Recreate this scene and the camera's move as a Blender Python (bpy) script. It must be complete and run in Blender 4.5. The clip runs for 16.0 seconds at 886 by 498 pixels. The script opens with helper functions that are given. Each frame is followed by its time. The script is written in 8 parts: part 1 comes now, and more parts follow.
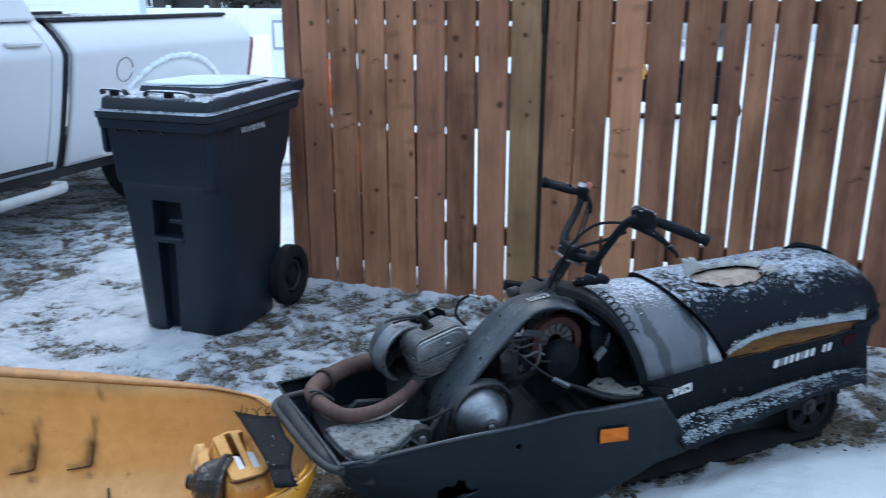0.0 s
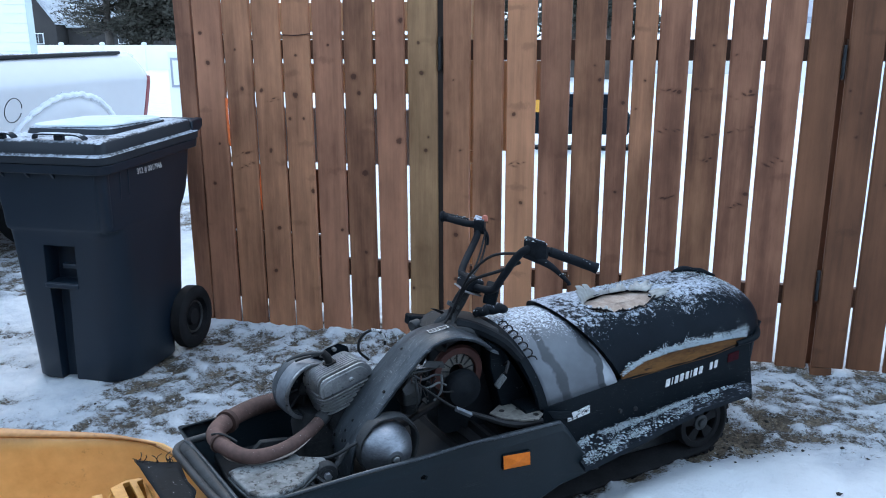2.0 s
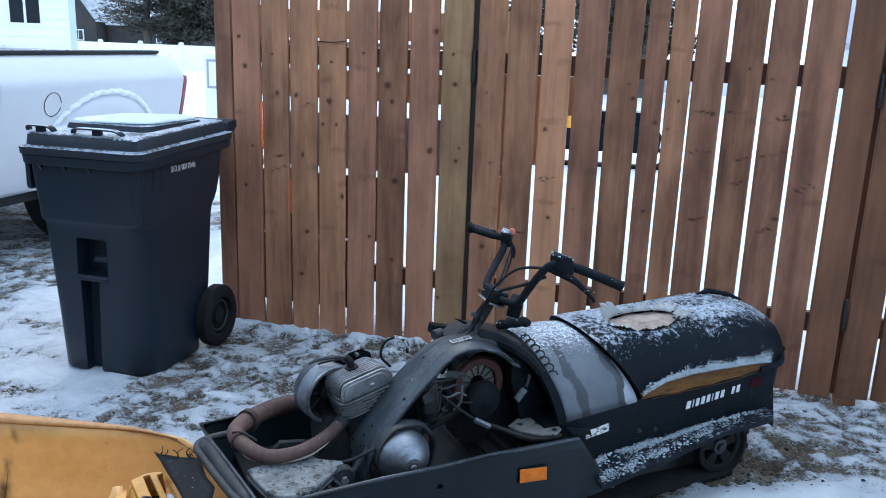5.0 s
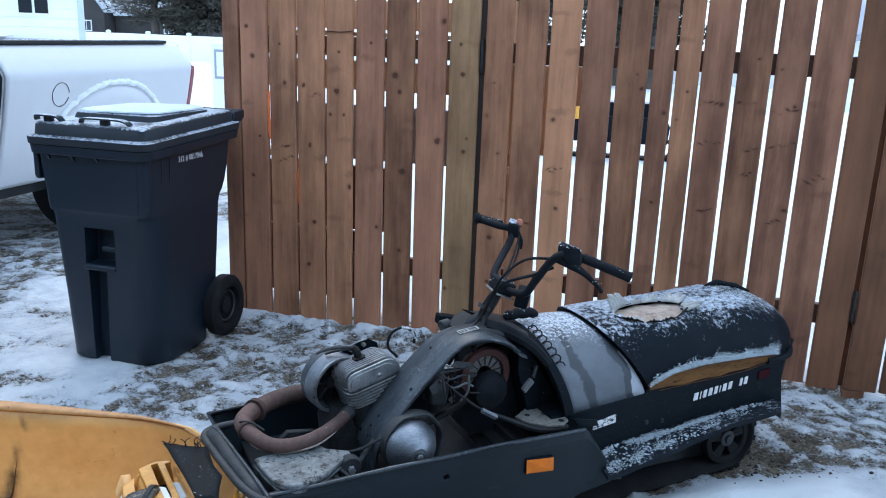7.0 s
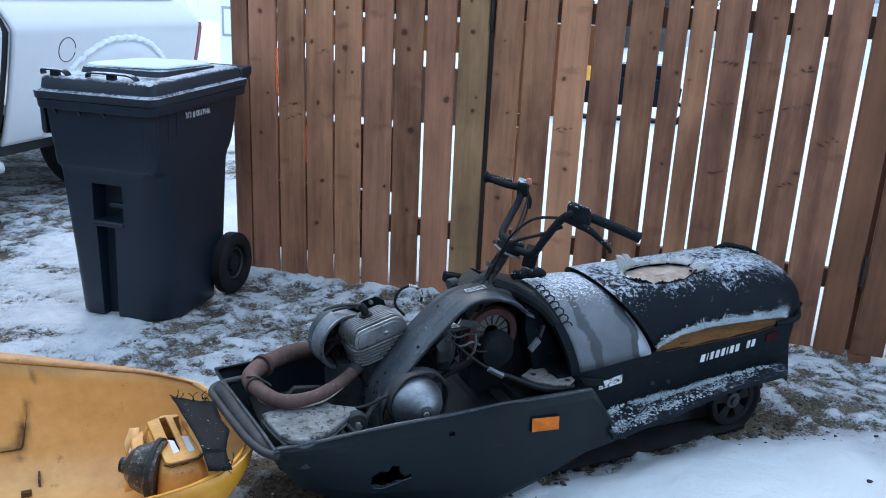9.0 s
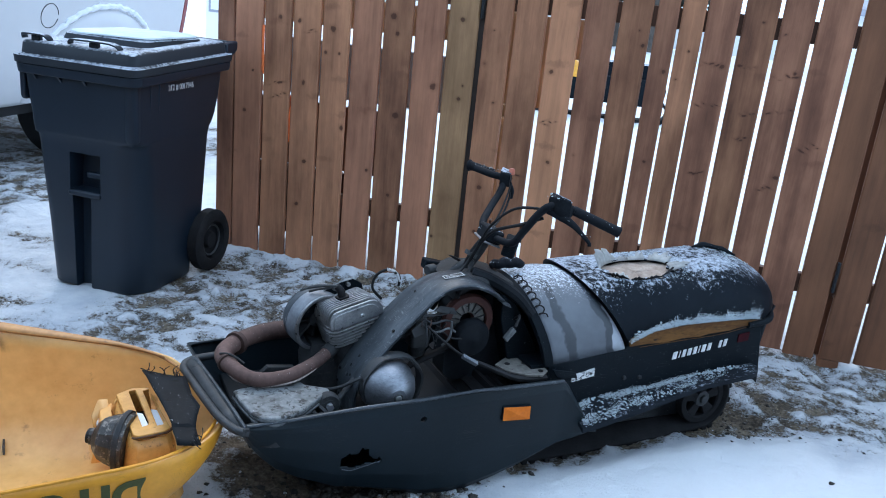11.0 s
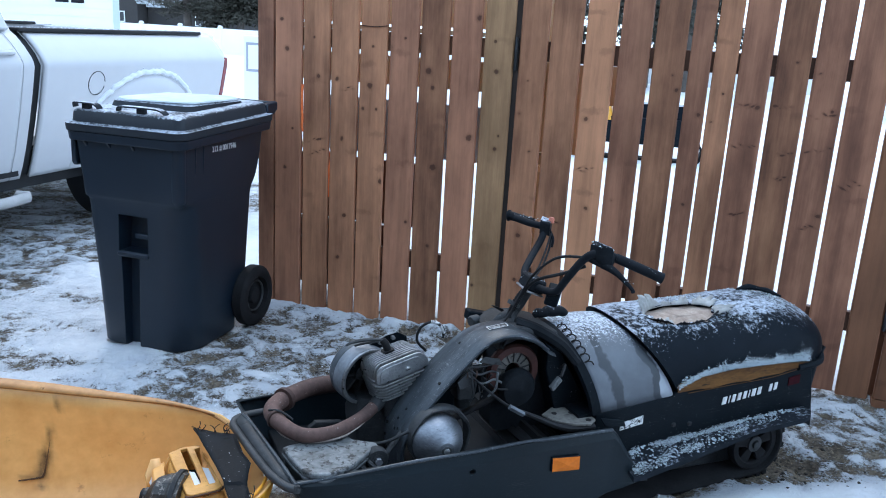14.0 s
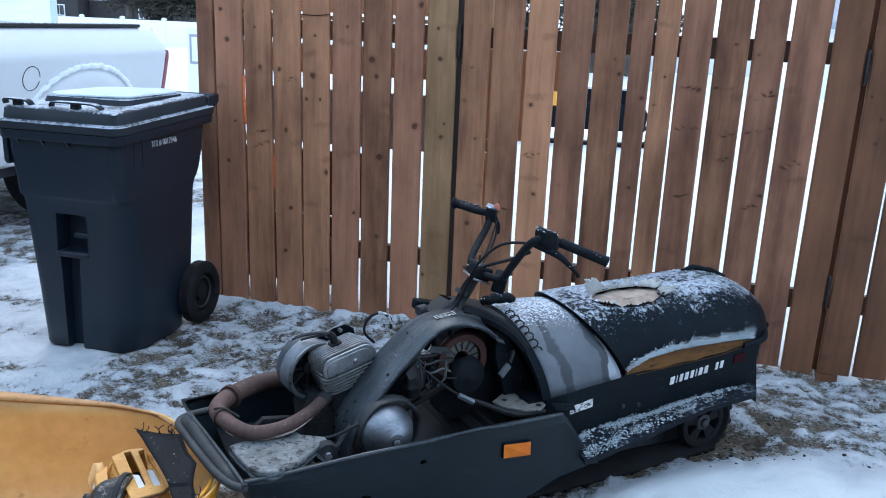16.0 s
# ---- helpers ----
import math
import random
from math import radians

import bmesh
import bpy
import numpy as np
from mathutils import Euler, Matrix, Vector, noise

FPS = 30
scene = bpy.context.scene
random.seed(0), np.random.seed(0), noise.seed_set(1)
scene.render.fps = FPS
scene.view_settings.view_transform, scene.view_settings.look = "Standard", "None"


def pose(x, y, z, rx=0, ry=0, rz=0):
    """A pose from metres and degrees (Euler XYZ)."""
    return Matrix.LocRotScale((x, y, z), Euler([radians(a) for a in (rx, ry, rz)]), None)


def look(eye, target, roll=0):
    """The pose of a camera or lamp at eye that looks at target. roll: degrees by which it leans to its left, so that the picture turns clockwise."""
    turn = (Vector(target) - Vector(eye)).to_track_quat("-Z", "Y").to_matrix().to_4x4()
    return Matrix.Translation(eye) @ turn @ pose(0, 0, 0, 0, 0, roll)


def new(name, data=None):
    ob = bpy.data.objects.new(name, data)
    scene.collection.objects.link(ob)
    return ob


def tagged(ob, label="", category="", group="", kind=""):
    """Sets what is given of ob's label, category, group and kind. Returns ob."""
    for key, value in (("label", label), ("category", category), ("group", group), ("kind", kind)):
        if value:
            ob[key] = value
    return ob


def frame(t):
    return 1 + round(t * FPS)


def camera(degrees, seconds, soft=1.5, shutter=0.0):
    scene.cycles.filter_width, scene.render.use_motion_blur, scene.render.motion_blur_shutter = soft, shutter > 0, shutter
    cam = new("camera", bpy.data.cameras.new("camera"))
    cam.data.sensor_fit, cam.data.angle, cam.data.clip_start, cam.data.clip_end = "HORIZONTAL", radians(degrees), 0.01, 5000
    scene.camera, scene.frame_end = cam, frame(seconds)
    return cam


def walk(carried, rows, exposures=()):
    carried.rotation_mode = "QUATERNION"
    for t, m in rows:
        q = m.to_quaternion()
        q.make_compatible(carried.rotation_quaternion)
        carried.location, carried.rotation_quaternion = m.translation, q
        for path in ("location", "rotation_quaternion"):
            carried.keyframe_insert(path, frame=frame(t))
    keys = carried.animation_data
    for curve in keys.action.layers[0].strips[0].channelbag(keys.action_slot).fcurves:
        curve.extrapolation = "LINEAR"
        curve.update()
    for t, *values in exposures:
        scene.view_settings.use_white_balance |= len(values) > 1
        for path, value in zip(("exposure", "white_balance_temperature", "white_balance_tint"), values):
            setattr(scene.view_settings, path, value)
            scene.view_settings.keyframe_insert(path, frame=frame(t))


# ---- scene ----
cam = camera(56.6, 16.0, soft=1.0, shutter=0.5)
PATH = [
    (0, (0.296, -0.255, 1.483), (-0.345, 1.546, 0.895), -0.0),
    (0.5, (0.33, -0.264, 1.482), (-0.186, 1.581, 0.909), 0.5),
    (1, (0.338, -0.284, 1.496), (-0.137, 1.578, 0.942), 0.3),
    (1.5, (0.345, -0.29, 1.515), (-0.113, 1.588, 1.0), 0.1),
    (2, (0.343, -0.285, 1.501), (-0.098, 1.597, 0.989), -0.2),
    (2.5, (0.358, -0.292, 1.504), (-0.064, 1.591, 0.98), -0.1),
    (3, (0.369, -0.283, 1.503), (-0.04, 1.604, 0.982), -0.2),
    (3.5, (0.362, -0.279, 1.499), (-0.044, 1.61, 0.983), 0.5),
    (4, (0.35, -0.298, 1.506), (-0.087, 1.588, 1.003), 1.5),
    (4.5, (0.339, -0.302, 1.505), (-0.147, 1.576, 1.018), 1.9),
    (7, (0.336, -0.298, 1.5), (-0.177, 1.567, 0.991), 2.1),
    (7.5, (0.333, -0.295, 1.492), (-0.186, 1.547, 0.913), 1.4),
    (8, (0.325, -0.293, 1.49), (-0.2, 1.542, 0.895), 2.2),
    (8.5, (0.329, -0.291, 1.489), (-0.197, 1.544, 0.891), 2.5),
    (9, (0.332, -0.289, 1.484), (-0.188, 1.548, 0.887), 2.6),
    (11.5, (0.322, -0.292, 1.47), (-0.136, 1.553, 0.846), 6.2),
    (12, (0.319, -0.29, 1.471), (-0.141, 1.544, 0.819), 5.6),
    (12.5, (0.322, -0.281, 1.476), (-0.169, 1.553, 0.848), 4.3),
    (13, (0.311, -0.299, 1.489), (-0.249, 1.533, 0.915), 3.7),
    (13.5, (0.324, -0.301, 1.492), (-0.236, 1.545, 0.963), 3.3),
    (14, (0.312, -0.312, 1.492), (-0.253, 1.535, 0.976), 3.3),
    (14.5, (0.317, -0.304, 1.486), (-0.245, 1.541, 0.957), 3.2),
    (15, (0.326, -0.296, 1.484), (-0.197, 1.557, 0.945), 3.1),
    (15.5, (0.334, -0.283, 1.485), (-0.147, 1.584, 0.951), 2.8),
    (16, (0.34, -0.283, 1.488), (-0.121, 1.587, 0.952), 2.4),
]
walk(cam, [(t, look(eye, target, roll)) for t, eye, target, roll in PATH],
     [(0.0, -0.19), (1.0, -0.10), (3.0, -0.07), (7.0, -0.05), (7.5, -0.10), (9.0, -0.10), (11.5, -0.01), (12.0, -0.02), (13.0, 0.0), (14.0, 0.04), (14.7, 0.0), (16.0, -0.06)])

# ---------- world and light ----------
world = bpy.data.worlds.new("overcast")
scene.world = world
world.use_nodes = True
wn, wl = world.node_tree.nodes, world.node_tree.links
sky = wn.new("ShaderNodeTexSky")
sky.sky_type, sky.sun_disc = "NISHITA", False
sky.sun_elevation, sky.sun_rotation = radians(52), radians(-25)
sky.air_density, sky.dust_density, sky.ozone_density = 1.0, 3.0, 1.5
pale = wn.new("ShaderNodeMix")
pale.data_type = "RGBA"
pale.inputs[0].default_value = 0.72
pale.inputs[7].default_value = (5.5, 7.5, 10.1, 1)
wl.new(sky.outputs[0], pale.inputs[6])
wl.new(pale.outputs[2], wn["Background"].inputs[0])
wn["Background"].inputs[1].default_value = 0.27

sun = new("sun", bpy.data.lights.new("sun", "SUN"))
sun.data.energy, sun.data.angle, sun.data.color = 0.5, radians(25), (1.0, 0.97, 0.93)
sun.rotation_euler = (radians(-38), 0, radians(25))


# ---------- materials ----------
def node(tree, kind, **inputs):
    n = tree.nodes.new(kind)
    for k, v in inputs.items():
        n.inputs[k.replace("_", " ")].default_value = v
    return n


def rgb(c):
    return (c[0], c[1], c[2], 1.0)


def ramp(tree, fac, stops):
    r = tree.nodes.new("ShaderNodeValToRGB")
    e = r.color_ramp.elements
    while len(e) < len(stops):
        e.new(0.5)
    for k, (p, c) in enumerate(stops):
        e[k].position, e[k].color = p, rgb(c)
    tree.links.new(fac, r.inputs[0])
    return r.outputs[0]


def blend(tree, fac, a, b, how="MIX"):
    m = tree.nodes.new("ShaderNodeMix")
    m.data_type, m.blend_type = "RGBA", how
    for sock, v in ((m.inputs[0], fac), (m.inputs[6], a), (m.inputs[7], b)):
        if isinstance(v, (int, float)):
            sock.default_value = v
        elif isinstance(v, tuple):
            sock.default_value = rgb(v)
        else:
            tree.links.new(v, sock)
    return m.outputs[2]


def maths(tree, op, a, b=0.0, clamp=False):
    m = tree.nodes.new("ShaderNodeMath")
    m.operation, m.use_clamp = op, clamp
    for sock, v in ((m.inputs[0], a), (m.inputs[1], b)):
        if isinstance(v, (int, float)):
            sock.default_value = v
        else:
            tree.links.new(v, sock)
    return m.outputs[0]


def coords(tree, stretch=(1, 1, 1), vary=False):
    tc = tree.nodes.new("ShaderNodeTexCoord")
    out = tc.outputs["Object"]
    if vary:
        info = tree.nodes.new("ShaderNodeObjectInfo")
        add = tree.nodes.new("ShaderNodeVectorMath")
        add.operation = "MULTIPLY_ADD"
        tree.links.new(info.outputs["Random"], add.inputs[0])
        add.inputs[1].default_value = (37, 53, 71)
        tree.links.new(out, add.inputs[2])
        out = add.outputs[0]
    mp = tree.nodes.new("ShaderNodeMapping")
    mp.inputs["Scale"].default_value = stretch
    tree.links.new(out, mp.inputs[0])
    return mp.outputs[0]


def noise_of(tree, vec, scale, detail=4.0, rough=0.55):
    n = node(tree, "ShaderNodeTexNoise", Scale=scale, Detail=detail, Roughness=rough)
    tree.links.new(vec, n.inputs["Vector"])
    return n.outputs[0]


def start(name):
    m = bpy.data.materials.new(name)
    m.use_nodes = True
    t = m.node_tree
    return m, t, t.nodes["Principled BSDF"]


def relief(t, bsdf, height, strength, distance):
    b = node(t, "ShaderNodeBump", Strength=strength, Distance=distance)
    t.links.new(height, b.inputs["Height"])
    t.links.new(b.outputs[0], bsdf.inputs["Normal"])


def surface(name, dark, light, scale=6.0, fine=90.0, rough=(0.5, 0.7), metal=0.0, bump=0.25, depth=0.002, worn=None, wear=0.62, stretch=(1, 1, 1), snow=0.0, vary=False, spec=0.5, scratch=None, speck=None):
    """A worn surface: broad blotches, fine grain, optional worn spots, scratches, pale specks and a dusting of snow on what faces up."""
    m, t, b = start(name)
    v = coords(t, stretch, vary)
    broad, grain = noise_of(t, v, scale, 5), noise_of(t, v, fine, 3, 0.6)
    mixed = maths(t, "ADD", maths(t, "MULTIPLY", broad, 0.7), maths(t, "MULTIPLY", grain, 0.3))
    col = ramp(t, mixed, [(0.32, dark), (0.68, light)])
    if worn:
        spot = noise_of(t, v, scale * 3.1, 8, 0.7)
        f = ramp(t, spot, [(wear, (0, 0, 0)), (wear + 0.06, (1, 1, 1))])
        col = blend(t, f, col, worn)
    if scratch:
        for k, st in enumerate(((3.0, 110, 110), (80, 9, 120))):
            line = noise_of(t, coords(t, st), 4.0, 4, 0.6)
            gate = noise_of(t, v, 7.0 + 3 * k, 3)
            f = ramp(t, maths(t, "ADD", line, maths(t, "MULTIPLY", maths(t, "SUBTRACT", gate, 0.5), 0.55)), [(0.66, (0, 0, 0)), (0.76, (1, 1, 1))])
            col = blend(t, maths(t, "MULTIPLY", f, 0.45), col, scratch)
    if speck:
        f = ramp(t, noise_of(t, v, 210, 2, 0.5), [(0.70, (0, 0, 0)), (0.73, (1, 1, 1))])
        gate = ramp(t, noise_of(t, v, 22, 3), [(0.50, (0, 0, 0)), (0.58, (1, 1, 1))])
        col = blend(t, maths(t, "MULTIPLY", f, gate), col, speck)
    r = t.nodes.new("ShaderNodeMapRange")
    r.inputs[3].default_value, r.inputs[4].default_value = rough
    t.links.new(mixed, r.inputs[0])
    rough_out, height = r.outputs[0], mixed
    if snow:
        g = t.nodes.new("ShaderNodeNewGeometry")
        sep = t.nodes.new("ShaderNodeSeparateXYZ")
        t.links.new(g.outputs["Normal"], sep.inputs[0])
        flake = noise_of(t, v, 66, 7, 0.78)
        patch = noise_of(t, v, 9, 3)
        amount = maths(t, "ADD", maths(t, "MULTIPLY", sep.outputs[2], 0.62), maths(t, "ADD", maths(t, "MULTIPLY", flake, 1.1), maths(t, "MULTIPLY", patch, 0.5)))
        f = ramp(t, maths(t, "SUBTRACT", amount, 1.62 - snow), [(0.0, (0, 0, 0)), (0.08, (0.55, 0.55, 0.55)), (0.24, (1, 1, 1))])
        col = blend(t, f, col, (0.52, 0.575, 0.66))
        rough_out = maths(t, "MAXIMUM", rough_out, maths(t, "MULTIPLY", f, 0.9))
        height = maths(t, "ADD", height, maths(t, "MULTIPLY", f, 1.2))
    t.links.new(col, b.inputs["Base Color"])
    t.links.new(rough_out, b.inputs["Roughness"])
    b.inputs["Metallic"].default_value = metal
    b.inputs["Specular IOR Level"].default_value = spec
    relief(t, b, height, bump, depth)
    return m


def wood(name, dark, light, knot=(0.052, 0.018, 0.010), spread=0.30):
    """Stained board: long grain that bends round knots, broad uneven stain, pale rubbed streaks; each board differs in tone."""
    m, t, b = start(name)
    info = t.nodes.new("ShaderNodeObjectInfo")
    flat = coords(t, (5.6, 5.6, 5.6), True)
    sep = t.nodes.new("ShaderNodeSeparateXYZ")
    t.links.new(flat, sep.inputs[0])
    spot = t.nodes.new("ShaderNodeAttribute")
    spot.attribute_name = "knot"
    ragged = maths(t, "MULTIPLY", spot.outputs["Fac"], maths(t, "ADD", 0.72, maths(t, "MULTIPLY", noise_of(t, flat, 9.0, 4, 0.65), 0.56)))
    near = ramp(t, ragged, [(0.30, (0, 0, 0)), (0.52, (0.17, 0.17, 0.17)), (0.64, (0.40, 0.40, 0.40)), (0.70, (0.9, 0.9, 0.9)), (1.0, (1, 1, 1))])
    wide = t.nodes.new("ShaderNodeCombineXYZ")
    t.links.new(maths(t, "MULTIPLY", sep.outputs[0], 0.55), wide.inputs[0])
    t.links.new(maths(t, "ADD", maths(t, "MULTIPLY", sep.outputs[2], 1.5), maths(t, "MULTIPLY", noise_of(t, flat, 2.6, 3), 0.5)), wide.inputs[1])
    vw = node(t, "ShaderNodeTexVoronoi", Scale=0.72, Randomness=1.0)
    vw.voronoi_dimensions = "2D"
    t.links.new(wide.outputs[0], vw.inputs["Vector"])
    pick = t.nodes.new("ShaderNodeSeparateColor")
    t.links.new(vw.outputs["Color"], pick.inputs[0])
    smear = maths(t, "MULTIPLY", ramp(t, maths(t, "ADD", vw.outputs["Distance"], maths(t, "MULTIPLY", maths(t, "SUBTRACT", noise_of(t, flat, 9.0, 4, 0.65), 0.5), 0.22)), [(0.03, (1, 1, 1)), (0.07, (0.75, 0.75, 0.75)), (0.12, (0.10, 0.10, 0.10)), (0.19, (0, 0, 0))]), maths(t, "GREATER_THAN", pick.outputs[0], 0.50))
    # the grain is pushed aside where a knot lies
    def lines_along(stretch, scale, detail, rough):
        v = coords(t, stretch, True)
        s = t.nodes.new("ShaderNodeSeparateXYZ")
        t.links.new(v, s.inputs[0])
        c = t.nodes.new("ShaderNodeCombineXYZ")
        t.links.new(maths(t, "ADD", s.outputs[0], maths(t, "MULTIPLY", near, 0.02 * stretch[0])), c.inputs[0])
        t.links.new(s.outputs[1], c.inputs[1])
        t.links.new(s.outputs[2], c.inputs[2])
        return noise_of(t, c.outputs[0], scale, detail, rough)
    grain = lines_along((11, 11, 0.8), 5.0, 6, 0.65)
    lines = lines_along((70, 70, 1.2), 3.0, 3, 0.6)
    streak = lines_along((10, 10, 0.4), 1.7, 3, 0.5)
    stain = noise_of(t, coords(t, (1.4, 1.4, 0.6), True), 4.0, 5, 0.6)
    mixed = maths(t, "ADD", maths(t, "ADD", maths(t, "MULTIPLY", grain, 0.18), maths(t, "MULTIPLY", streak, 0.28)), maths(t, "ADD", maths(t, "MULTIPLY", lines, 0.05), maths(t, "ADD", maths(t, "MULTIPLY", stain, 0.42), 0.04)))
    shift = maths(t, "ADD", mixed, maths(t, "MULTIPLY", maths(t, "SUBTRACT", info.outputs["Random"], 0.48), 0.32 * spread / 0.30))
    mid = tuple(0.60 * a + 0.40 * c for a, c in zip(dark, light))
    col = ramp(t, shift, [(0.31, dark), (0.46, mid), (0.62, light), (0.77, tuple(min(1.0, 1.35 * c) for c in light))])
    # yellowed patches where the stain has thinned
    thin = ramp(t, noise_of(t, coords(t, (5, 5, 1.1), True), 1.5, 4, 0.55), [(0.50, (0, 0, 0)), (0.66, (1, 1, 1))])
    col = blend(t, maths(t, "MULTIPLY", thin, 0.22), col, (light[0] * 1.0, light[1] * 1.06, light[2] * 1.0))
    # dark drips and scuffs
    scuff = ramp(t, noise_of(t, coords(t, (9, 9, 2.4), True), 2.2, 6, 0.7), [(0.60, (0, 0, 0)), (0.72, (1, 1, 1))])
    col = blend(t, maths(t, "MULTIPLY", scuff, 0.16), col, dark)
    col = blend(t, maths(t, "MULTIPLY", smear, 0.30), col, tuple(1.05 * a for a in dark))
    col = blend(t, maths(t, "MULTIPLY", near, 0.88), col, knot)
    t.links.new(col, b.inputs["Base Color"])
    t.links.new(maths(t, "ADD", maths(t, "MULTIPLY", grain, 0.3), 0.45), b.inputs["Roughness"])
    b.inputs["Specular IOR Level"].default_value = 0.30
    relief(t, b, maths(t, "SUBTRACT", maths(t, "ADD", maths(t, "MULTIPLY", lines, 0.6), grain), maths(t, "MULTIPLY", near, 0.5)), 0.4, 0.002)
    return m


def plain(name, c, rough=0.5, metal=0.0, glow=0.0):
    m, t, b = start(name)
    v = coords(t)
    n = noise_of(t, v, 30, 4)
    t.links.new(ramp(t, n, [(0.3, tuple(x * 0.82 for x in c)), (0.7, tuple(min(1, x * 1.12) for x in c))]), b.inputs["Base Color"])
    b.inputs["Roughness"].default_value, b.inputs["Metallic"].default_value = rough, metal
    return m


def glass(name, tint, rough=0.05):
    m, t, b = start(name)
    b.inputs["Base Color"].default_value = rgb(tint)
    b.inputs["Roughness"].default_value = rough
    b.inputs["Specular IOR Level"].default_value = 0.6
    return m


def blades():
    """Dead grass and leaf crumbs, each piece of its own tone."""
    m, t, b = start("dry_grass")
    g = t.nodes.new("ShaderNodeNewGeometry")
    t.links.new(ramp(t, g.outputs["Random Per Island"], [(0.0, (0.055, 0.040, 0.024)), (0.45, (0.17, 0.118, 0.064)), (0.75, (0.30, 0.225, 0.125)), (1.0, (0.46, 0.37, 0.235))]), b.inputs["Base Color"])
    b.inputs["Roughness"].default_value = 0.85
    return m


CEDAR = wood("stained_cedar", (0.098, 0.039, 0.0225), (0.545, 0.252, 0.135), spread=0.27)
CEDAR_RED = wood("dark_red_cedar", (0.078, 0.030, 0.019), (0.440, 0.198, 0.115), spread=0.2)
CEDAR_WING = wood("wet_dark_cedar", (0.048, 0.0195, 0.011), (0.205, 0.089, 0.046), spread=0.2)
CEDAR_PALE = wood("pale_pine", (0.180, 0.094, 0.046), (0.540, 0.315, 0.162), spread=0.1)
CEDAR_EDGE = wood("dark_rail", (0.060, 0.026, 0.015), (0.16, 0.073, 0.042))
# near-black that stands in for the shade in the gate's edge gap
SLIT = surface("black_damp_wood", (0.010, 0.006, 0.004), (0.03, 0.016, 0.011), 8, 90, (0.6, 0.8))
BARE_WOOD = wood("bare_lumber", (0.36, 0.22, 0.12), (0.6, 0.42, 0.27))
BIN = surface("bin_plastic", (0.0052, 0.0125, 0.0230), (0.0095, 0.0198, 0.0340), 3, 220, (0.36, 0.50), 0, 0.2, 0.001, (0.05, 0.058, 0.066), 0.73, spec=0.44)
BIN_LID = surface("lid_plastic", (0.022, 0.027, 0.034), (0.036, 0.043, 0.052), 4, 200, (0.45, 0.6), 0, 0.25, 0.001, snow=0.34, spec=0.2)
TYRE = surface("rubber", (0.010, 0.010, 0.011), (0.024, 0.024, 0.026), 9, 120, (0.7, 0.85), spec=0.12)
PAN = surface("black_pan_plastic", (0.0032, 0.0080, 0.0112), (0.0080, 0.0155, 0.0212), 4, 130, (0.32, 0.52), 0, 0.35, 0.0015, (0.036, 0.041, 0.044), 0.68, spec=0.22, scratch=(0.045, 0.050, 0.054))
BLACK_PAINT = surface("black_paint", (0.0030, 0.0055, 0.0082), (0.0070, 0.0110, 0.0150), 6, 150, (0.42, 0.62), 0, 0.25, 0.001, (0.028, 0.029, 0.030), 0.70, spec=0.08, scratch=(0.05, 0.052, 0.055), speck=(0.2, 0.21, 0.22))
STRAP = surface("scuffed_black_metal", (0.010, 0.015, 0.021), (0.078, 0.092, 0.106), 15, 130, (0.30, 0.50), 0.2, 0.5, 0.0012, (0.17, 0.185, 0.20), 0.60, stretch=(0.5, 1.7, 0.5), spec=0.35, scratch=(0.30, 0.31, 0.32), speck=(0.30, 0.31, 0.32))
DARK_METAL = surface("grimy_dark_metal", (0.013, 0.0145, 0.016), (0.052, 0.055, 0.059), 16, 120, (0.45, 0.75), 0.2, 0.4, 0.001, (0.085, 0.078, 0.070), 0.64, spec=0.22, scratch=(0.12, 0.115, 0.11), speck=(0.22, 0.21, 0.20))
ALLOY = surface("cast_alloy", (0.19, 0.197, 0.205), (0.50, 0.507, 0.515), 15, 150, (0.34, 0.52), 0.85, 0.35, 0.0008, (0.045, 0.042, 0.04), 0.60, scratch=(0.55, 0.55, 0.55))
STEEL = surface("brushed_steel", (0.34, 0.36, 0.40), (0.56, 0.58, 0.62), 7, 100, (0.42, 0.6), 0.9, 0.1, 0.0006, (0.2, 0.19, 0.18), 0.7)
RUST_PIPE = surface("rusty_pipe", (0.040, 0.021, 0.018), (0.158, 0.090, 0.075), 9, 80, (0.65, 0.9), 0.1, 0.5, 0.0018, (0.30, 0.225, 0.195), 0.66, scratch=(0.035, 0.018, 0.015), speck=(0.45, 0.42, 0.4))
RUST_RED = surface("red_rust", (0.030, 0.0095, 0.0075), (0.080, 0.025, 0.019), 14, 120, (0.65, 0.85), 0.2, 0.3, 0.001)
BOX_GREY = surface("scuffed_grey_plastic", (0.026, 0.030, 0.033), (0.135, 0.145, 0.150), 13, 70, (0.5, 0.72), 0, 0.5, 0.002, (0.010, 0.010, 0.010), 0.56, scratch=(0.26, 0.27, 0.27), speck=(0.4, 0.4, 0.4))
BOX_TOP = surface("worn_pale_plastic", (0.045, 0.050, 0.052), (0.22, 0.233, 0.238), 15, 60, (0.5, 0.72), 0, 0.6, 0.002, (0.018, 0.018, 0.018), 0.53, scratch=(0.34, 0.35, 0.35), speck=(0.45, 0.45, 0.45))
SEAT = surface("seat_vinyl", (0.0030, 0.0056, 0.0090), (0.0070, 0.0112, 0.0165), 7, 170, (0.32, 0.5), 0, 0.3, 0.001, snow=0.29, spec=0.07)
VINYL_GREY = surface("torn_vinyl_back", (0.22, 0.22, 0.21), (0.44, 0.44, 0.425), 16, 90, (0.6, 0.8), snow=0.1)
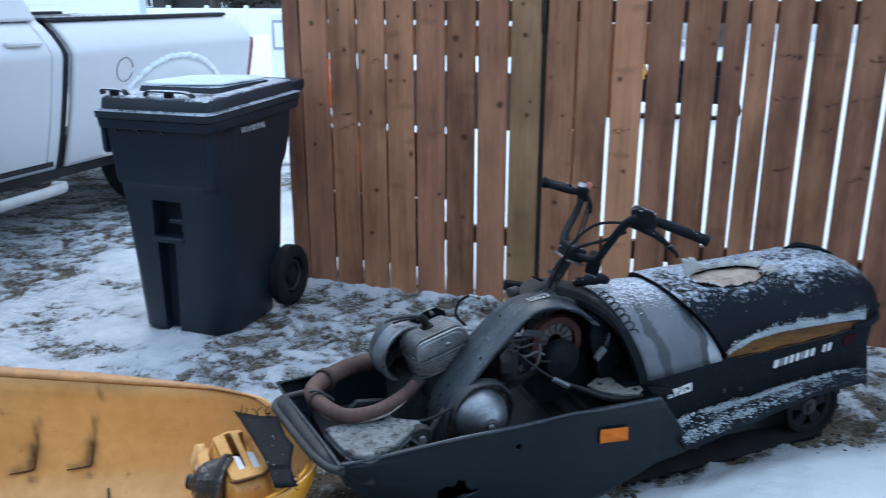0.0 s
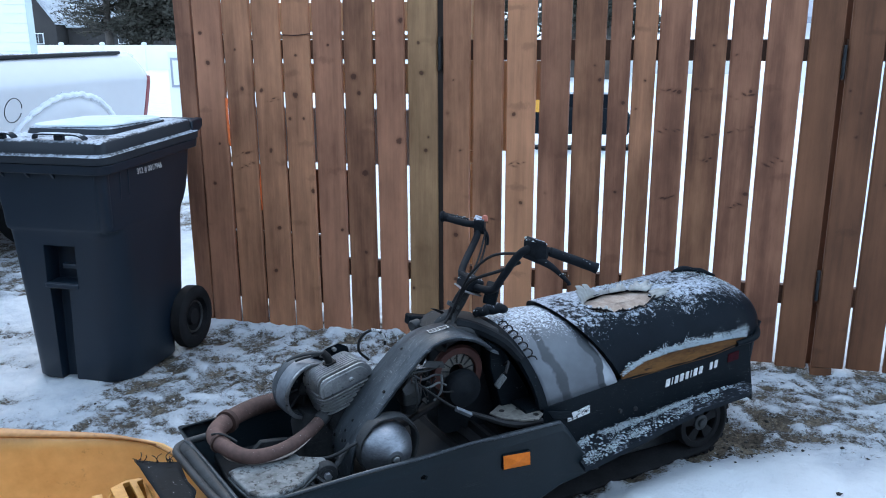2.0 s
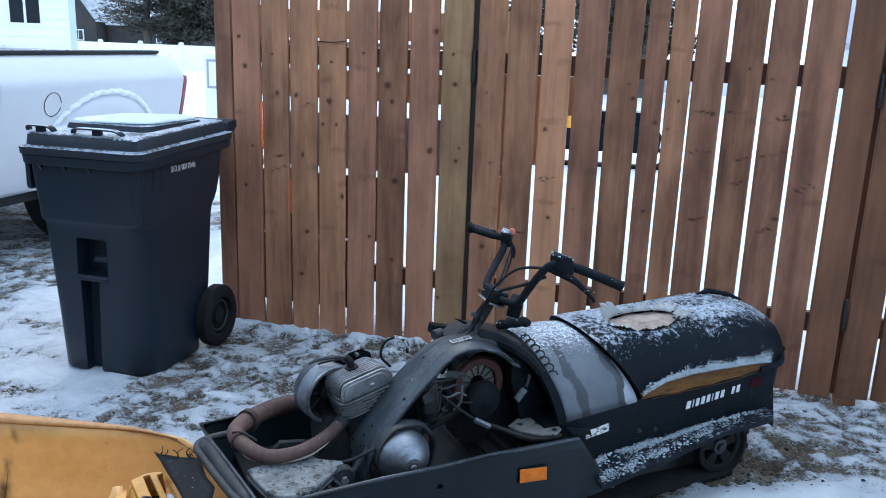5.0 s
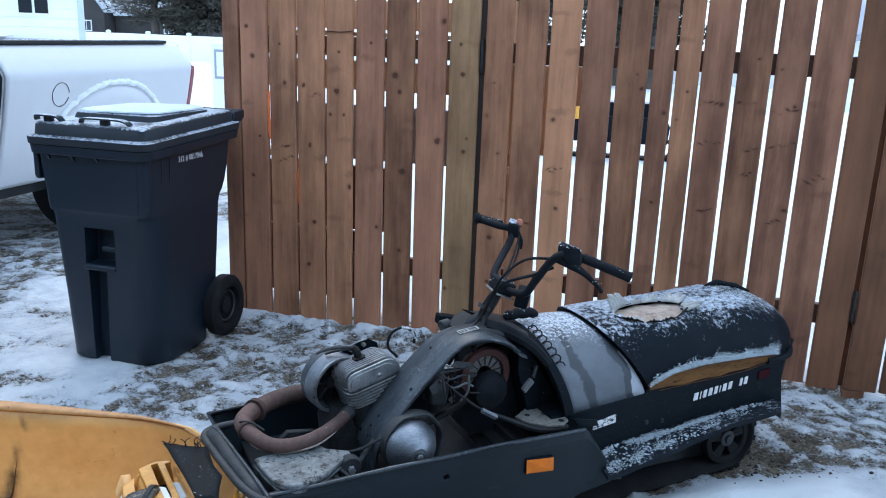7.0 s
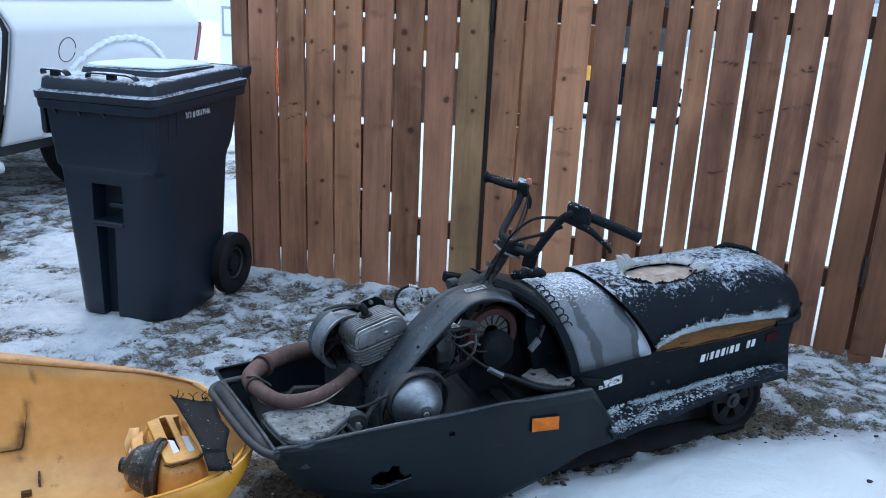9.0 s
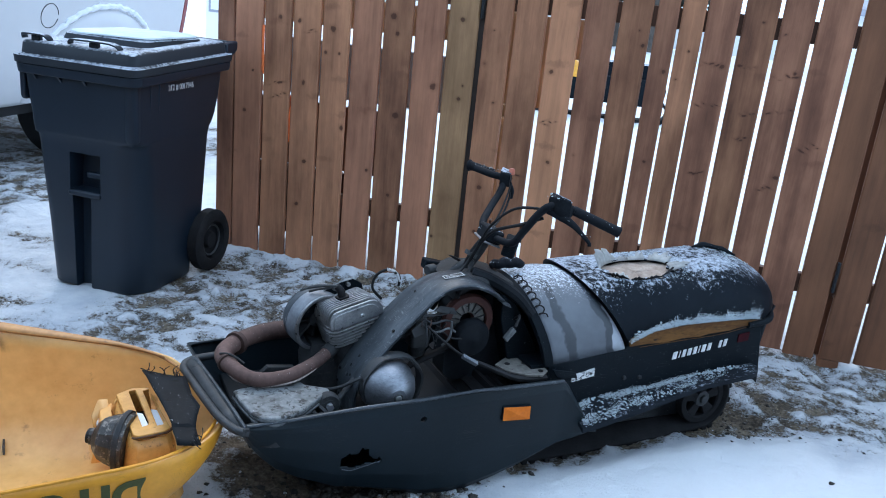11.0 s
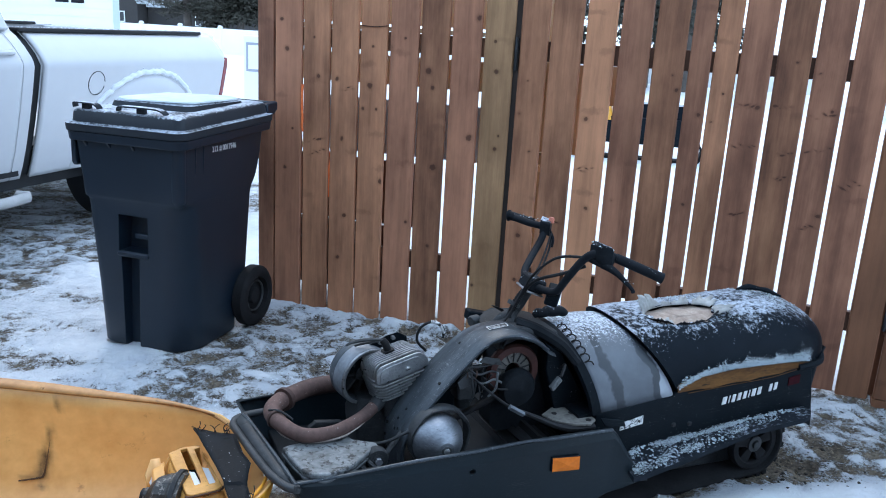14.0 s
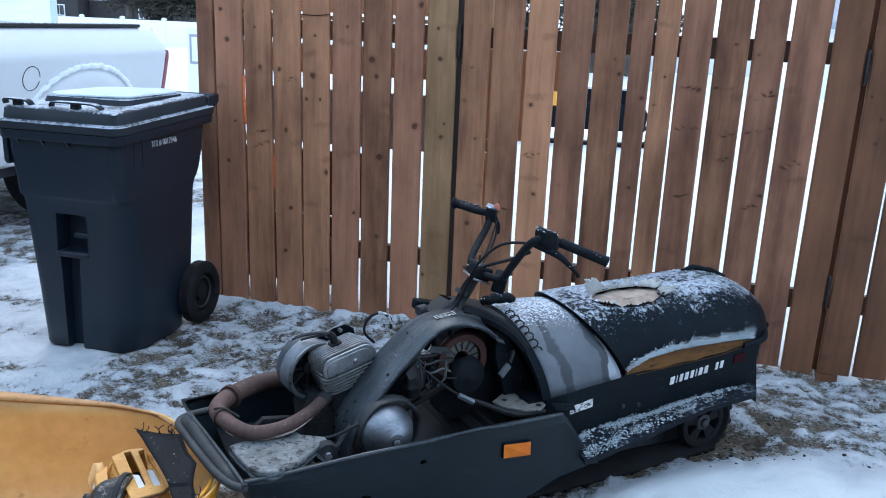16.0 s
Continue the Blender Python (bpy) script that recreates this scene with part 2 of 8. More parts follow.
FOAM = surface("seat_foam", (0.24, 0.175, 0.14), (0.52, 0.42, 0.35), 26, 150, (0.9, 1.0), 0, 0.8, 0.006, (0.25, 0.15, 0.10), 0.66)
STRIPE = surface("brown_gold_stripe", (0.055, 0.021, 0.006), (0.21, 0.094, 0.024), 14, 120, (0.4, 0.6), 0, 0.2, 0.001, (0.012, 0.009, 0.007), 0.58, stretch=(0.45, 1, 1.6), spec=0.15, scratch=(0.32, 0.19, 0.08))
WHITE_DECAL = surface("white_decal", (0.55, 0.56, 0.57), (0.8, 0.8, 0.8), 24, 120, (0.4, 0.6), worn=(0.02, 0.02, 0.02), wear=0.50)
ORANGE = surface("orange_reflector", (0.56, 0.120, 0.010), (0.78, 0.200, 0.022), 18, 130, (0.45, 0.6), spec=0.15)
RED = surface("red_reflector", (0.14, 0.008, 0.014), (0.26, 0.015, 0.024), 18, 90, (0.25, 0.4))
WORN_RED = surface("faded_red_sticker", (0.022, 0.003, 0.005), (0.060, 0.006, 0.010), 18, 90, (0.6, 0.75), spec=0.08)
HOOD = surface("yellow_hood", (0.64, 0.292, 0.078), (0.93, 0.545, 0.200), 2.2, 24, (0.28, 0.48), 0, 0.12, 0.002, (0.50, 0.235, 0.075), 0.60)
HOOD_RIM = surface("browned_hood_rim", (0.27, 0.110, 0.030), (0.58, 0.275, 0.085), 9, 60, (0.35, 0.55), 0, 0.2, 0.001, (0.13, 0.055, 0.012), 0.62)
VENT = surface("worn_orange_vent", (0.50, 0.215, 0.042), (0.80, 0.410, 0.110), 11, 70, (0.35, 0.55), 0, 0.25, 0.001, (0.24, 0.105, 0.026), 0.60, scratch=(0.28, 0.13, 0.04), speck=(0.16, 0.08, 0.03))
HOOD_OUT = surface("yellow_hood_outside", (0.60, 0.245, 0.018), (0.84, 0.365, 0.035), 4.0, 60, (0.3, 0.45), 0, 0.15, 0.001, (0.22, 0.10, 0.015), 0.70, scratch=(0.28, 0.13, 0.02))
GREEN_PAINT = surface("dark_green_stencil", (0.045, 0.050, 0.011), (0.085, 0.090, 0.022), 30, 120, (0.5, 0.7))
FLAP = surface("black_flap", (0.003, 0.004, 0.005), (0.011, 0.013, 0.016), 9, 110, (0.5, 0.7), 0, 0.7, 0.002, (0.002, 0.002, 0.002), 0.62, spec=0.12, scratch=(0.08, 0.082, 0.085), speck=(0.55, 0.57, 0.6))
LAMP_BACK = surface("headlamp_back", (0.022, 0.021, 0.020), (0.090, 0.086, 0.082), 16, 80, (0.32, 0.6), 0.4, 0.5, 0.003, (0.24, 0.215, 0.19), 0.55, scratch=(0.16, 0.155, 0.15), spec=0.35)
TRUCK = surface("white_truck_paint", (0.545, 0.555, 0.578), (0.585, 0.594, 0.615), 1.2, 12, (0.20, 0.28), 0, 0.0, 0.0005)
TRUCK_LOW = surface("truck_dirty_trim", (0.35, 0.35, 0.35), (0.5, 0.5, 0.5), 8, 90, (0.5, 0.7))
BLACK_TRIM = surface("black_trim", (0.010, 0.011, 0.013), (0.022, 0.024, 0.027), 8, 120, (0.5, 0.65), snow=0.1, spec=0.2)
DARK_GLASS = glass("dark_glass", (0.02, 0.025, 0.03))
SNOW = surface("snow", (0.66, 0.71, 0.78), (0.82, 0.85, 0.89), 14, 160, (0.85, 0.95), 0, 0.6, 0.006)
VINYL_WHITE = surface("white_vinyl_siding", (0.84, 0.86, 0.86), (0.89, 0.90, 0.90), 1.5, 40, (0.5, 0.65))
BROWN_WALL = surface("dark_brown_siding", (0.026, 0.024, 0.024), (0.048, 0.043, 0.041), 0.6, 6, (0.7, 0.9))
BARK = surface("bark", (0.05, 0.042, 0.036), (0.13, 0.11, 0.095), 3, 30, (0.8, 0.95))
TWIG = surface("twigs_needles", (0.025, 0.027, 0.020), (0.07, 0.065, 0.05), 0.8, 6, (0.8, 0.95))
GREY_ROOF = surface("grey_wall", (0.30, 0.32, 0.38), (0.42, 0.44, 0.50), 0.8, 8, (0.7, 0.9))
ROPE = surface("orange_rope", (0.75, 0.11, 0.02), (0.95, 0.24, 0.07), 60, 200, (0.7, 0.9))
CABLE = surface("cable_black", (0.010, 0.010, 0.011), (0.025, 0.025, 0.027), 30, 150, (0.4, 0.6), spec=0.15)
GRIP = surface("handlebar_foam", (0.0055, 0.007, 0.0095), (0.016, 0.019, 0.024), 16, 150, (0.5, 0.72), snow=0.10, spec=0.10)
SNOWY_BLACK = surface("snow_dusted_black", (0.006, 0.0075, 0.0095), (0.017, 0.02, 0.025), 12, 150, (0.45, 0.65), snow=0.20, spec=0.08)
STONE = surface("dark_stone", (0.012, 0.011, 0.010), (0.055, 0.050, 0.044), 14, 80, (0.6, 0.9), snow=-0.1, vary=True)
BLADE = blades()
BOX_PALE = surface("worn_grey_band", (0.11, 0.125, 0.145), (0.27, 0.29, 0.32), 10, 90, (0.4, 0.6), 0.4, 0.2, 0.001, (0.05, 0.05, 0.05), 0.66)
DUSTY = surface("dusty_pale_steel", (0.10, 0.093, 0.082), (0.30, 0.285, 0.26), 18, 100, (0.6, 0.8), 0.2, 0.3, 0.001, (0.03, 0.026, 0.022), 0.60)
GREY_DUST = surface("grey_dusty_steel", (0.050, 0.046, 0.042), (0.150, 0.142, 0.130), 18, 100, (0.6, 0.8), 0.2, 0.3, 0.001, (0.02, 0.018, 0.016), 0.58)
GUARD = surface("grimy_guard", (0.014, 0.016, 0.018), (0.050, 0.054, 0.058), 14, 110, (0.5, 0.7), 0.1, 0.35, 0.001, (0.006, 0.006, 0.006), 0.60, scratch=(0.12, 0.12, 0.115))
FLAKE = surface("flaking_rust", (0.20, 0.14, 0.12), (0.50, 0.43, 0.39), 30, 120, (0.7, 0.9), 0, 0.5, 0.002, (0.06, 0.03, 0.025), 0.58)
RUST_DARK = surface("dark_rust", (0.03, 0.015, 0.012), (0.085, 0.045, 0.036), 14, 120, (0.65, 0.85), 0.2, 0.35, 0.001)
LETTER = surface("white_print", (0.6, 0.61, 0.62), (0.8, 0.8, 0.8), 24, 120, (0.4, 0.6), worn=(0.1, 0.1, 0.1), wear=0.68)
RUNNER = surface("snow_caked_board", (0.006, 0.0085, 0.0125), (0.017, 0.022, 0.029), 12, 150, (0.45, 0.65), snow=0.165, spec=0.08)
SLIT_BLACK = plain("hole_black", (0.002, 0.002, 0.002), 0.9)
INSIDE = surface("oily_black_floor", (0.006, 0.0075, 0.0095), (0.020, 0.0230, 0.0270), 9, 90, (0.5, 0.8), 0, 0.3, 0.001, spec=0.08)
ROOF_SNOW = surface("thin_roof_snow", (0.20, 0.22, 0.25), (0.62, 0.66, 0.70), 0.7, 9, (0.8, 0.95), 0, 0.4, 0.02)
LID_SNOW = surface("thin_lid_snow", (0.46, 0.54, 0.58), (0.66, 0.73, 0.76), 12, 140, (0.8, 0.95), 0, 0.6, 0.004)
KILL = surface("faded_red_plastic", (0.40, 0.10, 0.06), (0.60, 0.20, 0.13), 30, 120, (0.4, 0.6))
GRIME = surface("brown_grime", (0.035, 0.016, 0.008), (0.12, 0.055, 0.02), 20, 120, (0.6, 0.8))
SNOW_BLOCK = surface("snow_caked_black", (0.006, 0.0075, 0.0095), (0.017, 0.02, 0.025), 26, 150, (0.45, 0.65), snow=0.34, spec=0.1)
CLUTCH = surface("dulled_clutch_steel", (0.13, 0.145, 0.165), (0.34, 0.36, 0.40), 9, 90, (0.34, 0.52), 0.85, 0.25, 0.0008, (0.07, 0.07, 0.072), 0.62, stretch=(1, 1, 2.4), scratch=(0.48, 0.49, 0.52))
HOUSE_GREY = surface("charcoal_siding", (0.10, 0.105, 0.115), (0.16, 0.165, 0.18), 0.8, 8, (0.7, 0.9))
BLUE = plain("blue_tarp", (0.05, 0.28, 0.5), 0.5)
YELLOW = plain("yellow_machine", (0.72, 0.33, 0.03), 0.4)


def stained(m, colour):
    """Lays a soft stain, where the mesh attribute says so, over a finished surface."""
    t = m.node_tree
    b = next(n for n in t.nodes if n.type == "BSDF_PRINCIPLED")
    old = b.inputs["Base Color"].links[0].from_socket
    a = t.nodes.new("ShaderNodeAttribute")
    a.attribute_name = "stain"
    f = maths(t, "MULTIPLY", a.outputs["Fac"], maths(t, "ADD", 0.35, maths(t, "MULTIPLY", noise_of(t, coords(t), 55, 5, 0.7), 1.2)), True)
    t.links.new(blend(t, f, old, colour), b.inputs["Base Color"])


stained(HOOD, (0.055, 0.030, 0.016))


def tape_cover():
    """Grey duct-taped tank cover: vertical tape strips of differing grey, pale bare patches, a dusting of snow on top."""
    m, t, b = start("grey_taped_cover")
    v = coords(t)
    sep = t.nodes.new("ShaderNodeSeparateXYZ")
    t.links.new(v, sep.inputs[0])
    wob = noise_of(t, v, 9, 3)
    # strips run over the hump, parallel to the leaning front edge
    along = maths(t, "ADD", maths(t, "ADD", sep.outputs[0], maths(t, "MULTIPLY", sep.outputs[2], 0.29)), maths(t, "MULTIPLY", maths(t, "SUBTRACT", wob, 0.5), 0.10))
    f = maths(t, "MULTIPLY", maths(t, "ADD", along, 0.652), 3.2, True)
    grey = ramp(t, f, [(0.0, (0.100, 0.113, 0.132)), (0.272, (0.120, 0.134, 0.155)), (0.292, (0.036, 0.043, 0.052)), (0.372, (0.042, 0.049, 0.058)), (0.392, (0.118, 0.132, 0.152)),
                       (0.775, (0.090, 0.101, 0.118)), (0.795, (0.036, 0.043, 0.052)), (0.886, (0.042, 0.049, 0.058)), (0.900, (0.36, 0.39, 0.43))])
    broad, grain = noise_of(t, v, 20, 5), noise_of(t, v, 130, 4)
    grey = blend(t, 0.35, grey, ramp(t, broad, [(0.3, (0.35, 0.35, 0.35)), (0.7, (0.72, 0.72, 0.72))]), "OVERLAY")
    g = t.nodes.new("ShaderNodeNewGeometry")
    sn = t.nodes.new("ShaderNodeSeparateXYZ")
    t.links.new(g.outputs["Normal"], sn.inputs[0])
    flake = noise_of(t, v, 120, 6, 0.8)
    amount = maths(t, "ADD", maths(t, "MULTIPLY", sn.outputs[2], 0.75), maths(t, "MULTIPLY", flake, 1.1))
    s = ramp(t, maths(t, "SUBTRACT", amount, 1.235), [(0.0, (0, 0, 0)), (0.12, (1, 1, 1))])
    col = blend(t, s, grey, (0.64, 0.70, 0.79))
    t.links.new(col, b.inputs["Base Color"])
    t.links.new(maths(t, "ADD", maths(t, "MULTIPLY", s, 0.4), 0.45), b.inputs["Roughness"])
    relief(t, b, maths(t, "ADD", maths(t, "MULTIPLY", grain, 0.4), maths(t, "ADD", s, broad)), 0.3, 0.0015)
    return m


COVER = tape_cover()


def ground_material():
    """Thin trodden snow over brown lawn litter; the mesh attribute says how much snow lies."""
    m, t, b = start("snowy_lawn")
    v = coords(t)
    at = t.nodes.new("ShaderNodeAttribute")
    at.attribute_name = "cover"
    patch, mid, fine = noise_of(t, v, 5.5, 6, 0.65), noise_of(t, v, 24, 5, 0.7), noise_of(t, v, 110, 5, 0.75)
    mix = maths(t, "ADD", maths(t, "MULTIPLY", patch, 0.50), maths(t, "ADD", maths(t, "MULTIPLY", mid, 0.62), maths(t, "MULTIPLY", fine, 0.62)))
    f = ramp(t, maths(t, "ADD", maths(t, "SUBTRACT", mix, 1.335), at.outputs["Fac"]), [(0.0, (0, 0, 0)), (0.12, (1, 1, 1))])
    litter = ramp(t, maths(t, "ADD", maths(t, "MULTIPLY", noise_of(t, v, 60, 5, 0.7), 0.6), maths(t, "MULTIPLY", noise_of(t, v, 7, 3), 0.4)),
                  [(0.36, (0.040, 0.033, 0.027)), (0.48, (0.118, 0.096, 0.074)), (0.60, (0.265, 0.220, 0.168))])
    white = ramp(t, noise_of(t, v, 9, 5), [(0.3, (0.555, 0.598, 0.655)), (0.7, (0.72, 0.745, 0.775))])
    # deep untrodden snow is whiter
    white = blend(t, ramp(t, maths(t, "ADD", at.outputs["Fac"], maths(t, "MULTIPLY", maths(t, "SUBTRACT", patch, 0.5), 0.5)), [(0.68, (0, 0, 0)), (1.02, (1, 1, 1))]), white, (0.84, 0.865, 0.89))
    t.links.new(blend(t, f, litter, white), b.inputs["Base Color"])
    b.inputs["Roughness"].default_value = 0.9
    b.inputs["Specular IOR Level"].default_value = 0.25
    relief(t, b, maths(t, "ADD", maths(t, "MULTIPLY", f, 0.8), maths(t, "ADD", maths(t, "MULTIPLY", fine, 0.6), mid)), 0.8, 0.022)
    return m


GROUND = ground_material()


# ---------- mesh helpers ----------
def part(name, bm, material, parent=None, label="", smooth=True, bevel=0.0, thick=0.0, angle=40):
    """One mesh object out of a bmesh, under a thing or a part."""
    bmesh.ops.recalc_face_normals(bm, faces=bm.faces)
    me = bpy.data.meshes.new(name)
    bm.to_mesh(me)
    bm.free()
    for m in material if isinstance(material, (list, tuple)) else (material,):
        me.materials.append(m)
    if smooth:
        me.shade_smooth()
        me.set_sharp_from_angle(angle=radians(angle))
    ob = new(name, me)
    if parent:
        ob.parent = parent
    if label:
        ob["label"] = label
    if thick:
        s = ob.modifiers.new("thickness", "SOLIDIFY")
        s.thickness, s.offset, s.material_offset, s.material_offset_rim = thick, 0, len(me.materials) - 1, 0
    if bevel:
        s = ob.modifiers.new("soft_edges", "BEVEL")
        s.width, s.segments, s.limit_method, s.angle_limit = bevel, 2, "ANGLE", radians(40)
    return ob


def thing(name, x, y, z=0.0, rz=0.0, label="", category="", group="", kind=""):
    ob = new(name)
    ob.empty_display_size = 0.1
    ob.matrix_basis = pose(x, y, z, 0, 0, rz)
    return tagged(ob, label, category, group, kind)


def from_lists(verts, faces):
    bm = bmesh.new()
    vs = [bm.verts.new(v) for v in verts]
    for f in faces:
        try:
            bm.faces.new([vs[i] for i in f])
        except ValueError:
            pass
    return bm


def box(x0, x1, y0, y1, z0, z1, bm=None):
    own = bm or bmesh.new()
    v = [own.verts.new((x, y, z)) for z in (z0, z1) for y in (y0, y1) for x in (x0, x1)]
    for f in ((0, 2, 3, 1), (4, 5, 7, 6), (0, 1, 5, 4), (2, 6, 7, 3), (0, 4, 6, 2), (1, 3, 7, 5)):
        own.faces.new([v[i] for i in f])
    return own


def prism(outline, axis, a, b):
    """A flat outline pushed along an axis from a to b. The outline gives the other two coordinates in order."""
    def put(p, d):
        return {"x": (d, p[0], p[1]), "y": (p[0], d, p[1]), "z": (p[0], p[1], d)}[axis]
    n = len(outline)
    vs = [put(p, a) for p in outline] + [put(p, b) for p in outline]
    fs = [tuple(range(n))[::-1], tuple(range(n, 2 * n))] + [(i, (i + 1) % n, n + (i + 1) % n, n + i) for i in range(n)]
    return from_lists(vs, fs)


def loft(sections, closed=True, caps=True, bm=None):
    """Skin over rows of points that have the same count."""
    own = bm or bmesh.new()
    rows = [[own.verts.new(p) for p in row] for row in sections]
    n = len(rows[0])
    for a, b in zip(rows, rows[1:]):
        for i in range(n if closed else n - 1):
            j = (i + 1) % n
            own.faces.new((a[i], a[j], b[j], b[i]))
    if caps and closed:
        own.faces.new(rows[0][::-1])
        own.faces.new(rows[-1])
    return own


def smooth_line(points, steps=6):
    """A Catmull-Rom curve through the points."""
    p = [Vector(q) for q in points]
    p = [2 * p[0] - p[1]] + p + [2 * p[-1] - p[-2]]
    out = []
    for i in range(1, len(p) - 2):
        for k in range(steps):
            u = k / steps
            a, b, c, d = p[i - 1], p[i], p[i + 1], p[i + 2]
            out.append(0.5 * (2 * b + (c - a) * u + (2 * a - 5 * b + 4 * c - d) * u * u + (3 * b - a - 3 * c + d) * u ** 3))
    return out + [p[-2]]


def tube(points, r, n=10, steps=6, bm=None, ends=None):
    """A round bar along a smooth line; r is a radius or radii at the given points."""
    line = smooth_line(points, steps) if steps else [Vector(q) for q in points]
    radii = r if isinstance(r, (list, tuple)) else [r] * len(points)
    up, rows = Vector((0.13, 0.21, 0.97)), []
    for i, c in enumerate(line):
        d = (line[min(i + 1, len(line) - 1)] - line[max(i - 1, 0)]).normalized()
        side = d.cross(up)
        if side.length < 0.05:
            side = d.cross(Vector((1, 0, 0)))
        side.normalize()
        top = side.cross(d)
        up = top
        k = i / max(steps, 1)
        a = min(int(k), len(radii) - 1)
        q = radii[a] + (radii[min(a + 1, len(radii) - 1)] - radii[a]) * (k - int(k))
        rows.append([c + q * (math.cos(2 * math.pi * j / n) * side + math.sin(2 * math.pi * j / n) * top) for j in range(n)])
    return loft(rows, bm=bm)


def spin(profile, n=32, centre=(0, 0, 0), axis="y", bm=None, caps=True):
    """A turned shape: profile rows of (radius, place along the axis)."""
    rows = []
    for r, d in profile:
        ring = []
        for j in range(n):
            c, s = r * math.cos(2 * math.pi * j / n), r * math.sin(2 * math.pi * j / n)
            ring.append(Vector(centre) + Vector({"x": (d, c, s), "y": (c, d, s), "z": (c, s, d)}[axis]))
        rows.append(ring)
    return loft(rows, caps=caps, bm=bm)


def round_rect(hx, hy, r, n=5, cx=0.0, cy=0.0):
    """Outline of a rectangle with rounded corners; r may give one radius for each corner from +x+y on."""
    rs = r if isinstance(r, (list, tuple)) else [r] * 4
    out = []
    for q, (sx, sy) in enumerate(((1, 1), (-1, 1), (-1, -1), (1, -1))):
        for k in range(n + 1):
            a = math.pi / 2 * (q + k / n)
            out.append((cx + sx * (hx - rs[q]) + rs[q] * math.cos(a), cy + sy * (hy - rs[q]) + rs[q] * math.sin(a)))
    return out


def cut(ob, cutter):
    """Takes the shape of a bmesh out of an object for good."""
    bmesh.ops.recalc_face_normals(cutter, faces=cutter.faces)
    me = bpy.data.meshes.new("cutter")
    cutter.to_mesh(me)
    cutter.free()
    knife = new("cutter", me)
    knife.parent = ob.parent
    mod = ob.modifiers.new("cut", "BOOLEAN")
    mod.object, mod.solver = knife, "EXACT"
    bpy.context.view_layer.update()
    done = bpy.data.meshes.new_from_object(ob.evaluated_get(bpy.context.evaluated_depsgraph_get()))
    old = ob.data
    ob.modifiers.clear()
    ob.data = done
    done.name = ob.name
    bpy.data.objects.remove(knife)
    bpy.data.meshes.remove(me)
    bpy.data.meshes.remove(old)
    return ob


def value_noise(x, y, seed=0):
    """Smooth noise from 0 to 1 on arrays."""
    xi, yi = np.floor(x).astype(np.int64), np.floor(y).astype(np.int64)
    u, v = x - xi, y - yi
    u, v = u * u * (3 - 2 * u), v * v * (3 - 2 * v)

    def h(a, b):
        k = (a * 374761393 + b * 668265263 + seed * 1442695041) & 0x7FFFFFFF
        k = ((k ^ (k >> 13)) * 1274126177) & 0x7FFFFFFF
        return ((k ^ (k >> 16)) & 0xFFFF) / 65535.0
    return (h(xi, yi) * (1 - u) + h(xi + 1, yi) * u) * (1 - v) + (h(xi, yi + 1) * (1 - u) + h(xi + 1, yi + 1) * u) * v


def lumps(name, places, material, label, category, size=(0.004, 0.012), flat=0.7):
    """Loose crumbs at given places, as one object."""
    rng = random.Random(len(places))
    verts, faces = [], []
    for p in places:
        s, k = rng.uniform(*size), len(verts)
        turn = rng.uniform(0, 6.3)
        for j in range(5):
            a = turn + j * 1.2566
            q = s * rng.uniform(0.7, 1.25)
            verts.append((p[0] + q * math.cos(a), p[1] + q * math.sin(a), p[2] + s * rng.uniform(-0.2, 0.3)))
        verts.append((p[0], p[1], p[2] + s * flat * rng.uniform(0.8, 1.4)))
        verts.append((p[0], p[1], p[2] - s * 0.5))
        for j in range(5):
            faces += [(k + j, k + (j + 1) % 5, k + 5), (k + (j + 1) % 5, k + j, k + 6)]
    me = bpy.data.meshes.new(name)
    me.from_pydata(verts, [], faces)
    me.materials.append(material)
    me.shade_smooth()
    return tagged(new(name, me), label, category, kind="stuff")
# ---------- ground ----------
SLED_X, SLED_Y, SLED_TURN = 0.65, 2.57, 41.0
SU = Vector((math.cos(radians(SLED_TURN)), math.sin(radians(SLED_TURN))))
SV = Vector((-SU.y, SU.x))


def soft_step(a, lo, hi):
    t = np.clip((a - lo) / (hi - lo), 0, 1)
    return t * t * (3 - 2 * t)


